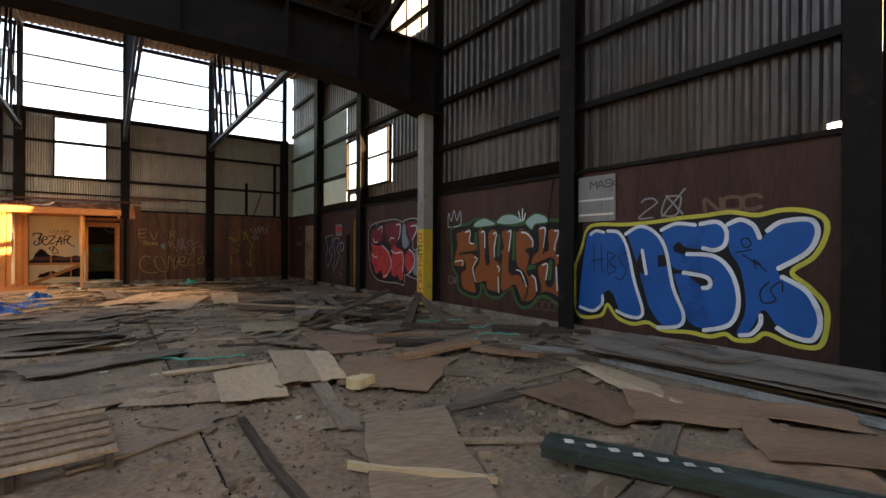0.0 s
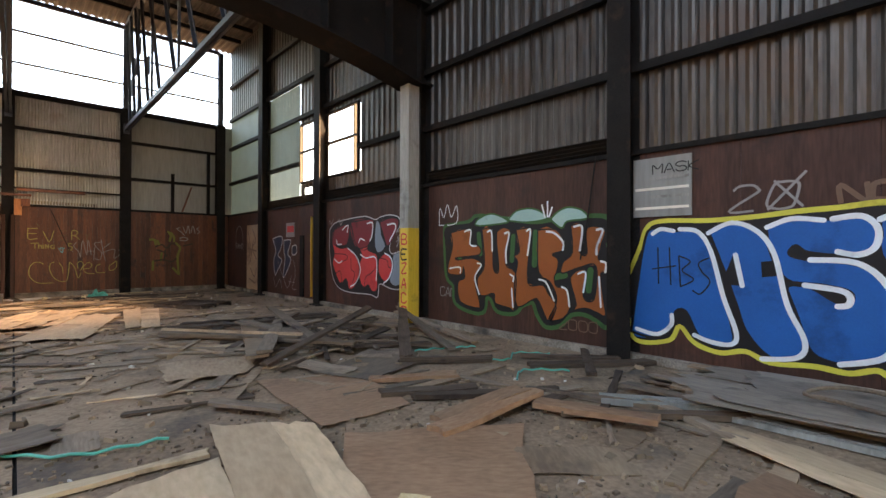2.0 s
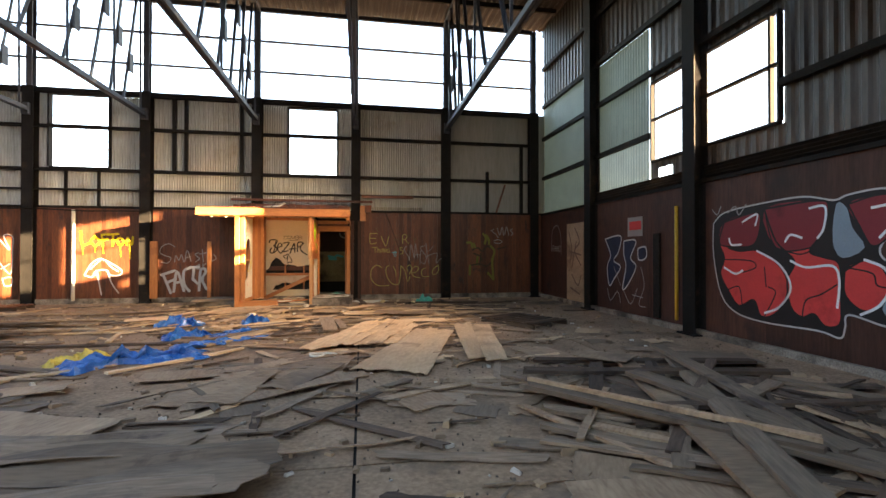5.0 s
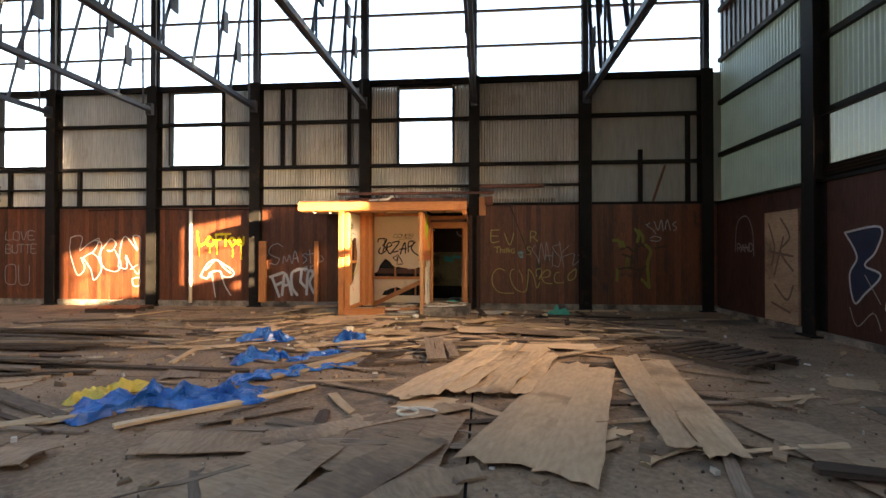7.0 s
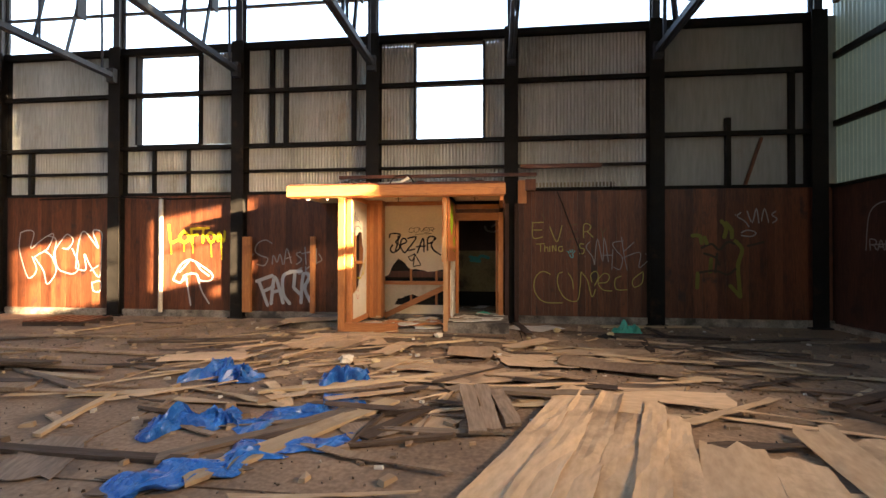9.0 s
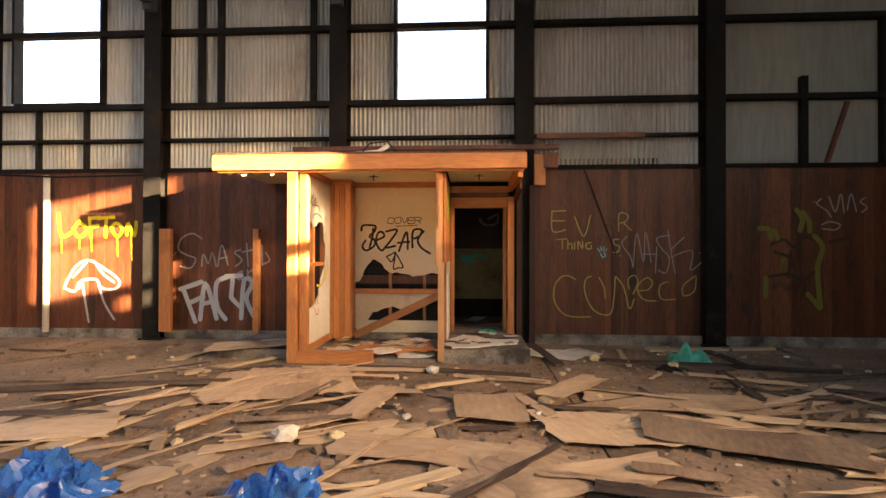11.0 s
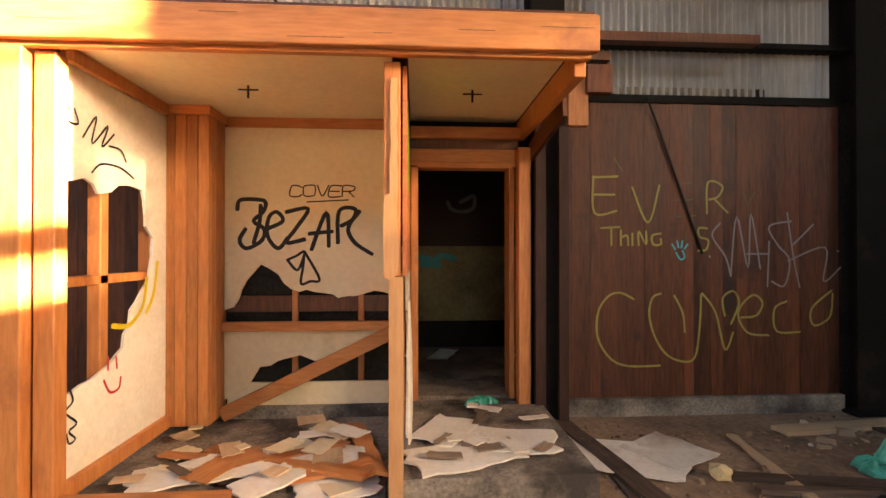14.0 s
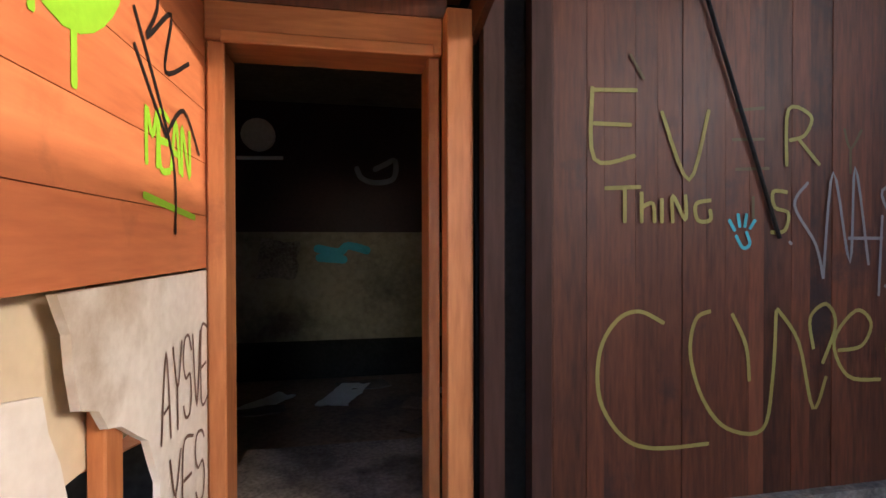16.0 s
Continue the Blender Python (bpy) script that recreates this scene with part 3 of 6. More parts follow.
up = [(-0.86, 2.6), (-2.38, 2.6), (-2.38, 1.0)] + ragged([(-2.3, 1.02), (-2.25, 1.1), (-2.19, 1.27), (-2.07, 1.4), (-1.91, 1.31), (-1.81, 1.18), (-1.44, 1.13), (-1.4, 1.1), (-1.08, 1.16), (-0.86, 1.12)], 8, 0.016)
part("back_wall", plate(up, 0.02, lambda u, v, d: Vector((u, 22.2 + d, v))), M_CREAM, booth, "cream back wall with black tag and torn lower edge")
low = [(-0.86, 0.82), (-2.38, 0.82), (-2.38, 0.22)] + ragged([(-2.2, 0.3), (-2.13, 0.4), (-2.07, 0.5), (-1.85, 0.57), (-1.73, 0.6), (-1.52, 0.54), (-1.08, 0.72), (-0.86, 0.74)], 9, 0.016)
part("back_wall", plate(low, 0.02, lambda u, v, d: Vector((u, 22.2 + d, v))), M_CREAM, booth)
part("rail", box(B(), -2.38, -0.9, 22.14, 22.2, 0.82, 0.9), M_ORANGE_X, booth)
part("rail", box(B(), -2.38, -0.9, 22.225, 22.26, 0.98, 1.12), M_REDWOOD, booth)
for x in (-1.78, -1.2):
    part("stud", box(B(), x - 0.025, x + 0.025, 22.222, 22.262, 0.2, 1.3), M_ORANGE, booth)
part("loose_brace", bar(B(), (-2.36, 22.1, 0.12), (-0.9, 22.1, 0.82), 0.04, 0.12), M_ORANGE_X, booth)
part("lower_board", box(B(), -2.36, -0.9, 22.215, 22.24, 0.16, 0.36), M_CREAM, booth)
# middle partition: boards above, torn wallboard below
for i in range(6):
    z = 1.37 + i * 0.206
    part("board", box(B(), -0.79, -0.765, FY + 0.165, 22.16, z, min(z + 0.203, 2.6)), M_BOARDS, booth)
part("inner_face", box(B(), -0.86, -0.845, FY + 0.2, 22.16, 0.9, 2.6), M_CREAM, booth)
tw = [(22.16, 0.2), (22.16, 1.36), (21.25, 1.36)] + ragged([(21.22, 1.36), (21.3, 1.1), (21.55, 0.95), (21.7, 0.75), (21.68, 0.5), (21.5, 0.35), (21.35, 0.2)], 11, 0.02)
part("wallboard", plate(tw, 0.02, lambda u, v, d: Vector((-0.765 - d, u, v))), M_WHITE, booth, "torn white wallboard with brown tag")
for y in (21.02, 21.5):
    part("stud", box(B(), -0.84, -0.795, y - 0.045, y + 0.045, 0.03, 1.36), M_ORANGE, booth)
part("torn_flap", plate(ragged([(20.95, 1.2), (21.15, 1.18), (21.22, 0.9), (21.05, 0.3), (20.96, 0.3), (20.95, 1.2)], 13, 0.01)[:-1], 0.012, lambda u, v, d: Vector((-0.75 + 0.15 * (1.2 - v) * (u - 20.95) - d, u, v))), M_WHITE, booth)
# hanging header on the open side
part("header", box(B(), 0.2, 0.27, FY + 0.06, 22.2, 2.52, 2.68), M_ORANGE, booth)
part("header_board", bar(B(), (0.29, FY + 0.5, 2.5), (0.3, 22.1, 2.38), 0.03, 0.16), M_REDWOOD, booth)
part("crosspiece", box(B(), -0.76, 0.2, 22.05, 22.2, 2.5, 2.6), M_ORANGE_X, booth)
part("crosspiece", box(B(), -0.76, 0.2, 22.12, 22.2, 2.42, 2.5), M_REDWOOD, booth)
for x, z in ((-1.9, 2.69), (-0.3, 2.69)):
    part("ceiling_hook", tube(B(), [(x, 21.4, z), (x, 21.4, z - 0.09)], 0.008), M_STEEL, booth)
    part("ceiling_hook", tube(B(), [(x - 0.07, 21.4, z - 0.03), (x + 0.07, 21.4, z - 0.03)], 0.006), M_STEEL, booth)

for i, x in enumerate((-3.8, -3.62, -3.45, -3.2)):
    w, h = 0.1 + 0.04 * (i % 3), 0.03 + 0.02 * (i % 2)
    part("torn_edge", plate(ragged([(x, 2.625), (x + w * 0.3, 2.61 - h), (x + w * 0.7, 2.6 - h * 0.6), (x + w, 2.625), (x, 2.625)], i, 0.008, 0.03)[:-1], 0.01, lambda u, v, d: Vector((u, FY + 0.055 + d, v))), M_WHITE if i % 2 else M_ORANGE_X, booth)
for i in range(9):
    x = -3.7 + i * 0.46
    part("split", box(B(), x, x + 0.1 + 0.1 * (i % 3), FY - 0.0515, FY - 0.0495, 2.66 + 0.03 * (i % 5), 2.663 + 0.03 * (i % 5)), M_DARKWOOD, booth)
# door in the north wall
door = thing("door_1", "open doorway with an orange moulded wooden frame", "doorway", kind="structure")
part("jamb", box(B(), -0.77, -0.71, 22.14, 22.36, 0.2, 2.26), M_ORANGE, door)
part("casing", box(B(), -0.755, -0.69, 22.12, 22.14, 0.2, 2.26), M_ORANGE, door)
part("jamb", box(B(), 0.12, 0.17, 22.14, 22.36, 0.2, 2.26), M_ORANGE, door)
part("casing", box(B(), 0.18, 0.29, 22.02, 22.16, 0.15, 2.42), M_ORANGE, door)
part("head", box(B(), -0.765, 0.178, 22.12, 22.36, 2.265, 2.42), M_ORANGE_X, door)
part("head_moulding", box(B(), -0.7, 0.14, 22.1, 22.12, 2.25, 2.3), M_ORANGE_X, door)
for x, y in ((0.32, 21.97), (0.53, 21.99)):
    part("stud", box(B(), x, x + 0.085, y, y + 0.075, 0.02, 2.6), M_PANEL, door)

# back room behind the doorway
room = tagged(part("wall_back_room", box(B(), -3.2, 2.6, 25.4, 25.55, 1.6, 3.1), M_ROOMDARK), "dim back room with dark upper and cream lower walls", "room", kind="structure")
part("lower_wall", box(B(), -3.2, 2.6, 25.38, 25.55, 0.42, 1.6), M_CREAMSHADE, room)
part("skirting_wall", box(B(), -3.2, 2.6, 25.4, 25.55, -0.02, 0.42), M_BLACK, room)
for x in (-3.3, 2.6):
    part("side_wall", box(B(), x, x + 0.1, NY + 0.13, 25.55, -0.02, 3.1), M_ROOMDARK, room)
part("room_ceiling", box(B(), -3.3, 2.7, NY + 0.13, 25.6, 3.0, 3.1), M_CREAMSHADE, room)
part("room_step", box(B(), -0.86, 0.36, NY + 0.04, 23.2, -0.02, 0.19), M_CURB, room)
part("torn_patch", plate(ragged([(-1.25, 1.1), (-0.85, 1.1), (-0.82, 1.5), (-1.2, 1.52), (-1.25, 1.1)], 21, 0.03)[:-1], 0.01, lambda u, v, d: Vector((u, 25.36 + d, v))), M_CURB, room)

tagged(part("wall_dish", tube(B(), [(-1.22, 25.3, 2.62), (-1.22, 25.37, 2.62)], 0.17, 20), M_WHITE), "round pale fitting on the back room wall", "fitting")
tagged(part("lamp_tube", tube(B(), [(-1.4, 25.2, 2.35), (-0.95, 25.2, 2.36)], 0.02), M_WHITE), "white lamp tube fixed on the back room wall", "lamp tube")
slab = tagged(part("concrete_step", box(B(), -0.84, 0.38, FY + 0.14, 22.02, 0.0, 0.19), M_CURB), "worn concrete step in front of the doorway", "step")
slab2 = tagged(part("concrete_step", box(B(), -4.0, -2.95, FY + 0.22, 22.1, 0.0, 0.14), M_CURB), "low concrete plinth beside the booth", "step")

# ---- grey post under the girder, yellow below ----
gp = thing("girder_post", "grey timber post with a yellow painted lower part", "post", kind="structure")
part("upper_post", box(B(), 6.52, 6.8, 9.97, 10.26, 2.0, 4.98), M_GREYPOST, gp)
part("lower_post", box(B(), 6.52, 6.8, 9.97, 10.26, 0.0, 2.0), M_YELLOW, gp, "yellow painted foot with red letters")

# ---- boards and fittings on the east wall ----
shut = tagged(part("plywood_door", box(B(), EX - 0.05, EX - 0.008, 19.0, 20.1, 0.12, 2.45), M_PLY), "tan plywood sheet over a doorway with faint brown tags", "door panel")
notice = tagged(part("notice_board", box(B(), EX - 0.03, EX - 0.008, 4.72, 5.48, 2.0, 2.8), M_FLAT), "dented grey metal notice panel on the wall", "panel")
for i, z in enumerate((2.1, 2.25, 2.36, 2.5)):
    part("strip", box(B(), EX - 0.038, EX - 0.03, 4.75, 5.45 - 0.2 * (i % 2), z, z + 0.035), M_GREYPOST if i % 2 else M_WHITE, notice)
pipe = tagged(part("wall_pipe", tube(B(), [(EX - 0.08, 14.95, 0.2), (EX - 0.08, 14.95, 2.5)], 0.035), M_YELLOW, None, "", True), "pale yellow upright pipe on the east wall", "pipe")
pipe2 = tagged(part("wall_pipe", box(B(), EX - 0.06, EX - 0.008, 15.55, 15.75, 0.15, 1.98), M_BLACK), "dark narrow wooden board on the east wall", "board")
drain = tagged(part("downpipe", tube(B(), [(-7.88, NY - 0.07, 0.1), (-7.88, NY - 0.07, 2.85)], 0.05), M_WHITE, None, "", True), "white downpipe on the north wall", "pipe")
for x, w in ((-5.62, 0.1), (-4.03, 0.05)):
    tagged(part("wall_post", box(B(), x - w, x + w, NY - 0.22, NY - 0.13, 0.15, 1.9), M_ORANGE), "sunlit split orange timber against a column", "timber")
bm = tube(B(), [(1.42, NY - 0.05, 2.95), (1.55, NY - 0.025, 2.65), (1.97, NY - 0.018, 1.49)], 0.01)
tagged(part("hanging_cable", bm, M_BLACK), "black cable hanging on the redwood wall", "cable")
tagged(part("hanging_cable", tube(B(), [(EX - 0.04, 6.05, 2.95), (EX - 0.1, 6.15, 2.0), (EX - 0.05, 6.3, 1.4)], 0.012), M_BLACK), "thin black cable hanging beside a column", "cable")
bm = tube(B(), [(-6.0, NY - 0.2, 2.82), (-7.5, NY - 0.2, 2.8), (-9.0, NY - 0.2, 2.86), (-11, NY - 0.2, 2.82)], 0.018)
tagged(part("conduit", bm, M_STEEL), "thin dark conduit along the north wall", "pipe")
tagged(part("side_door", box(B(), -15.25, -14.6, NY - 0.05, NY - 0.012, 0.18, 2.05), M_YELLOW), "faded yellow door against the redwood wall", "door")
for z in (3.1, 3.3, 3.5):
    tagged(part("stored_timber", box(B(), -15.4, -13.9, NY - 0.3, NY - 0.18, z, z + 0.08), M_DARKWOOD), "dark timber stacked on wall brackets", "timber")
    tagged(part("wall_bracket", box(B(), -15.2, -15.1, NY - 0.32, NY - 0.005, z - 0.04, z), M_STEEL), "short steel wall bracket", "bracket")
# timbers lying on and above the booth
for i, (x0, x1, y, z, h) in enumerate(((-3.1, 0.2, 22.0, 3.0, 0.1), (-3.4, 1.0, 22.02, 3.2, 0.07), (0.65, 2.35, 21.98, 3.36, 0.08), (-3.2, -1.9, 21.7, 2.87, 0.06))):
    tagged(part("timber", box(B(), x0, x1, y, y + 0.1, z, z + h), M_REDWOOD), "dark brown timber lying along the wall above the booth", "timber")
for i, x in enumerate((-3.3, -2.9, -2.3, -1.6, -0.9, -0.4, 0.1, 0.75)):
    tagged(part("block", box(B(), x, x + 0.17 + 0.05 * (i % 3), 21.9, 22.0, 2.872, 3.06 + 0.05 * (i % 2)), M_REDWOOD), "short reddish timber block on the booth roof", "block", "blocks on the booth")
tagged(part("short_stub", box(B(), 0.6, 0.78, 21.96, 22.04, 2.6, 3.1), M_ORANGE), "short orange timber stub beside the booth roof", "timber")
tagged(part("white_tube", tube(B(), [(-2.2, 20.9, 2.9), (-1.75, 21.0, 2.95), (-1.6, 21.0, 3.04)], 0.03), M_WHITE, None, "", True), "white broken lamp tube on the booth roof", "tube")
tagged(part("loose_wire", tube(B(), [(-2.0, 20.9, 2.88), (-1.85, 20.9, 3.05), (-1.6, 20.92, 3.08), (-1.45, 20.9, 2.9)], 0.01), M_BLACK), "black loop of wire on the booth roof", "wire")

# ---- spray paint ----
GLYPH = {"A": "00-26-40 12-32", "B": "00-06-36-45-33-03 33-42-41-30-00", "C": "45-36-16-05-01-10-30-41", "D": "00-06-26-44-42-20-00", "E": "46-06-00-40 03-33", "F": "46-06-00 03-33",
         "G": "45-36-16-05-01-10-30-41-43-23", "H": "00-06 40-46 03-43", "I": "20-26", "K": "00-06 46-03-40", "L": "06-00-40", "M": "00-06-23-46-40", "N": "00-06-40-46",
         "O": "16-05-01-10-30-41-45-36-16", "R": "00-06-36-45-44-33-03 23-40", "S": "45-36-16-05-04-13-33-42-41-30-10-01", "T": "06-46 26-20", "U": "06-01-10-30-41-46",
         "V": "06-20-46", "W": "06-10-23-30-46", "X": "00-46 06-40", "Y": "06-23-46 23-20", "Z": "06-46-00-40", "2": "05-16-36-45-44-00-40", "0": "16-05-01-10-30-41-45-36-16", " ": ""}


def strokes(text):
    """Strokes from a string: points as x,y in a row, strokes split by bars."""
    return [[tuple(float(c) for c in p.split(",")) for p in s.split()] for s in text.split("|")]


def lettering(text, u0, v0, w, h, seed=0, lean=0.0, wobble=0.05, gap=1.25):
    rng, out = random.Random(seed), []
    for i, ch in enumerate(text):
        dv = rng.uniform(-0.04, 0.04) * h
        for s in GLYPH[ch].split():
            out.append([(u0 + i * w * gap + (int(p[0]) / 4 + lean * int(p[1]) / 6 + rng.uniform(-wobble, wobble)) * w, v0 + dv + (int(p[1]) / 6 + rng.uniform(-wobble, wobble) * 0.5) * h) for p in s.split("-")])
    return out


def smooth(pts, n=5):
    out = []
    for i in range(len(pts) - 1):
        p0, p1, p2, p3 = pts[max(i - 1, 0)], pts[i], pts[i + 1], pts[min(i + 2, len(pts) - 1)]
        for k in range(n):
            t = k / n
            out.append(tuple(0.5 * (2 * b + (c - a) * t + (2 * a - 5 * b + 4 * c - d) * t * t + (3 * b - a - 3 * c + d) * t ** 3) for a, b, c, d in zip(p0, p1, p2, p3)))
    return out + [pts[-1]]


def ribbon(bm, pts, width, at, lift):
    """One flat painted stroke with round ends."""
    rows, n = [], len(pts) - 1
    def normal(i):
        a, b = pts[max(i - 1, 0)], pts[min(i + 1, n)]
        d = math.hypot(b[0] - a[0], b[1] - a[1]) or 1.0
        return (b[0] - a[0]) / d, (b[1] - a[1]) / d
    steps = 5 if width > 0.05 else 2
    for end in (0, n):
        tx, ty = normal(end)
        sign = -1 if end == 0 else 1
        cap = []
        for k in range(1, steps):
            a = math.pi / 2 * k / steps
            o, h = sign * math.sin(a) * width / 2, math.cos(a) * width / 2
            cap.append((pts[end][0] + tx * o, pts[end][1] + ty * o, -ty * h, tx * h))
        if end == 0:
            rows += cap[::-1]
            for i, p in enumerate(pts):
                tx, ty = normal(i)
                w = width / 2 * (1 + 0.1 * noise.noise((p[0] * 9, p[1] * 9, 3.0)))
                rows.append((p[0], p[1], -ty * w, tx * w))
        else:
            rows += cap
    prev = None
    for i, (x, y, nx, ny) in enumerate(rows):
        z = lift + 0.0006 * i / len(rows)
        pair = (bm.verts.new(at(x + nx, y + ny, z)), bm.verts.new(at(x - nx, y - ny, z)))
        if prev:
            bm.faces.new((prev[0], prev[1], pair[1], pair[0]))
        prev = pair


def on_north(y=NY - 0.009):
    return lambda u, v, d: Vector((u, y - d, v))


def on_east(y0, x=EX - 0.007):
    return lambda u, v, d: Vector((x - d, y0 - u, v))


def sprayed(lines, width, material, at, parent, lift=0.0, name="stroke", curve=True):
    for i, s in enumerate(lines):
        bm = B()
        ribbon(bm, smooth(s) if len(s) > 2 else smooth(s, 3), width, at, lift + 0.00025 * (i % 3))
        part(name, bm, material, parent)


def filled(text, material, at, parent, lift=0.0, name="fill", round_off=3):
    """Painted areas inside closed outlines."""
    for s in strokes(text):
        pts = smooth(s[-1:] + s + s[:2], round_off)[round_off:-round_off]
        bm = B()
        bm.faces.new([bm.verts.new(at(u, v, lift)) for u, v in pts[:-1]])
        bm.normal_update()
        bmesh.ops.triangulate(bm, faces=bm.faces)
        part(name, bm, material, parent)


def edge(text, width, material, at, parent, lift=0.0, name="outline"):
    sprayed([q + q[:1] for q in strokes(text)], width, material, at, parent, lift, name)


def graffiti(label):
    return thing("graffiti", label, "graffiti")


P_BLUE, P_WHITE, P_LIME, P_INK = paint("blue_spray", (0.001, 0.105, 0.38)), paint("white_spray", (0.72, 0.78, 0.82)), paint("lime_yellow_spray", (0.62, 0.58, 0.08)), paint("black_spray", (0.01, 0.01, 0.012))
P_ORANGE, P_GREEN, P_RED, P_MAROON = paint("orange_spray", (0.3, 0.085, 0.02)), paint("green_spray", (0.035, 0.12, 0.035)), paint("red_spray", (0.6, 0.05, 0.05)), paint("maroon_spray", (0.2, 0.02, 0.03))
P_TEAL, P_GREY, P_DULL, P_ACID = paint("pale_teal_spray", (0.32, 0.5, 0.46)), paint("faded_white_spray", (0.27, 0.26, 0.26)), paint("dull_yellow_spray", (0.36, 0.32, 0.085)), paint("acid_green_spray", (0.24, 0.48, 0.01))
P_PALEGREY = paint("chalky_white_spray", (0.45, 0.46, 0.47))
P_FAINT, P_DULLG, P_DIM = paint("faint_yellow_spray", (0.13, 0.1, 0.045)), paint("olive_spray", (0.16, 0.16, 0.03)), paint("dim_smear", (0.05, 0.035, 0.022))
P_MIST = paint("pale_blue_grey_spray", (0.2, 0.27, 0.33))
P_YEL, P_BROWN, P_CYAN = paint("yellow_spray", (0.75, 0.6, 0.02)), paint("brown_spray", (0.15, 0.09, 0.06)), paint("cyan_spray", (0.1, 0.5, 0.6))

g = graffiti("large blue bubble letters reading MASK with white and yellow outlines")
at = on_east(5.45)
MASK_BACK = "-0.11,1.20 0.05,1.58 0.16,1.87 0.39,1.94 0.90,1.92 1.40,1.94 1.81,1.98 2.18,2.00 2.53,2.03 2.85,1.97 3.14,2.02 3.41,1.99 3.58,1.88 3.59,1.68 3.47,1.42 3.25,1.23 3.42,1.06 3.59,0.84 3.60,0.56 3.52,0.33 3.25,0.32 2.97,0.41 2.82,0.30 2.60,0.27 2.47,0.33 2.26,0.26 1.97,0.28 1.57,0.25 1.32,0.34 1.05,0.28 0.76,0.36 0.58,0.55 0.45,0.35 0.04,0.28 -0.10,0.49"
LETTERS = ("-0.07,0.40 0.01,0.99 0.12,1.68 0.23,1.84 0.53,1.80 0.70,1.83 0.87,1.71 1.00,1.31 1.18,0.63 1.18,0.41 1.00,0.34 0.81,0.45 0.66,0.75 0.53,0.74 0.47,0.51 0.24,0.36",
           "0.93,1.76 1.18,1.88 1.40,1.79 1.57,1.58 1.73,1.09 1.87,0.62 1.85,0.37 1.66,0.29 1.49,0.37 1.32,0.60 1.23,0.89 1.09,1.32",
           "1.53,1.79 1.73,1.91 2.11,1.88 2.33,1.91 2.50,1.77 2.46,1.58 2.29,1.49 1.93,1.52 1.81,1.60 1.75,1.50 1.93,1.44 2.33,1.39 2.56,1.17 2.66,0.85 2.60,0.48 2.40,0.36 2.12,0.35 1.93,0.46 1.81,0.85 1.73,1.13 1.93,1.14 2.15,1.00 2.27,0.98 2.27,1.11 2.04,1.17 1.73,1.21 1.58,1.50",
           "2.50,1.88 2.72,1.91 2.85,1.79 2.89,1.64 2.97,1.76 3.14,1.87 3.46,1.88 3.52,1.71 3.44,1.52 3.11,1.25 3.36,1.05 3.54,0.74 3.54,0.48 3.41,0.36 3.20,0.39 3.06,0.54 2.94,0.70 2.85,0.51 2.73,0.34 2.60,0.35 2.71,0.71 2.65,1.22 2.50,1.51")
filled(MASK_BACK, P_INK, at, g, 0.0, "shadow")
edge(MASK_BACK, 0.06, P_LIME, at, g, 0.001, "outer_outline")
for letter in LETTERS:
    filled(letter, P_BLUE, at, g, 0.002, "letter")
    edge(letter, 0.035, P_INK, at, g, 0.003, "outline")
sprayed(strokes("0.23,1.77 0.34,1.83 0.50,1.80|0.58,1.82 0.80,1.78 0.95,1.53 1.09,0.97 1.23,0.54 1.17,0.40 0.95,0.40 0.76,0.46|0.01,0.45 0.29,0.41 0.47,0.55 0.48,0.69|0.92,1.76 1.18,1.88 1.44,1.77 1.61,1.50 1.73,0.93 1.89,0.54 1.82,0.35 1.49,0.28|1.22,1.49 1.29,1.12|1.54,1.81 1.77,1.90 2.05,1.87|2.91,0.64 2.90,0.52 2.80,0.38 2.66,0.34"), 0.055, P_WHITE, at, g, 0.0042, "highlight")
sprayed(strokes("2.13,1.88 2.36,1.90 2.48,1.77 2.46,1.58 2.33,1.50 2.17,1.53|1.94,1.44 2.33,1.41 2.56,1.17 2.64,0.78 2.53,0.47 2.19,0.34|1.89,1.16 2.19,1.12 2.27,1.05 2.25,0.97 2.17,0.95|2.50,1.86 2.66,1.92 2.82,1.83 2.89,1.67|2.98,1.76 3.14,1.87 3.44,1.88 3.51,1.71 3.41,1.48 3.11,1.27|3.15,1.16 3.41,0.99 3.54,0.68 3.47,0.41 3.25,0.42 3.10,0.50"), 0.06, P_WHITE, at, g, 0.0042, "highlight")
filled("1.20,1.51 1.06,1.12 1.29,1.12|1.48,1.41 1.63,1.43 1.64,1.25 1.49,1.23", P_INK, at, g, 0.0036, "counter", 1)
sprayed(strokes("0.30,1.58 0.31,1.10|0.45,1.58 0.47,1.09|0.23,1.29 0.53,1.34|0.57,1.47 0.59,1.07|0.57,1.47 0.71,1.40 0.61,1.28 0.75,1.17 0.59,1.07|0.93,1.45 0.81,1.38 0.85,1.27 0.94,1.15 0.83,0.99 0.74,1.03|2.75,1.67 2.67,1.64 2.71,1.54 2.79,1.58 2.75,1.67|2.60,1.47 2.79,1.51|2.69,1.44 2.79,1.37 2.88,1.31 2.97,1.23|2.85,1.26 2.82,1.37 2.91,1.31|3.00,1.09 2.90,0.95 2.94,0.81 3.08,0.86 3.02,0.99 3.14,1.10 3.15,0.97"), 0.018, P_INK, at, g, 0.0055, "tag")

g = graffiti("white sprayed number 20 crossed out with an X")
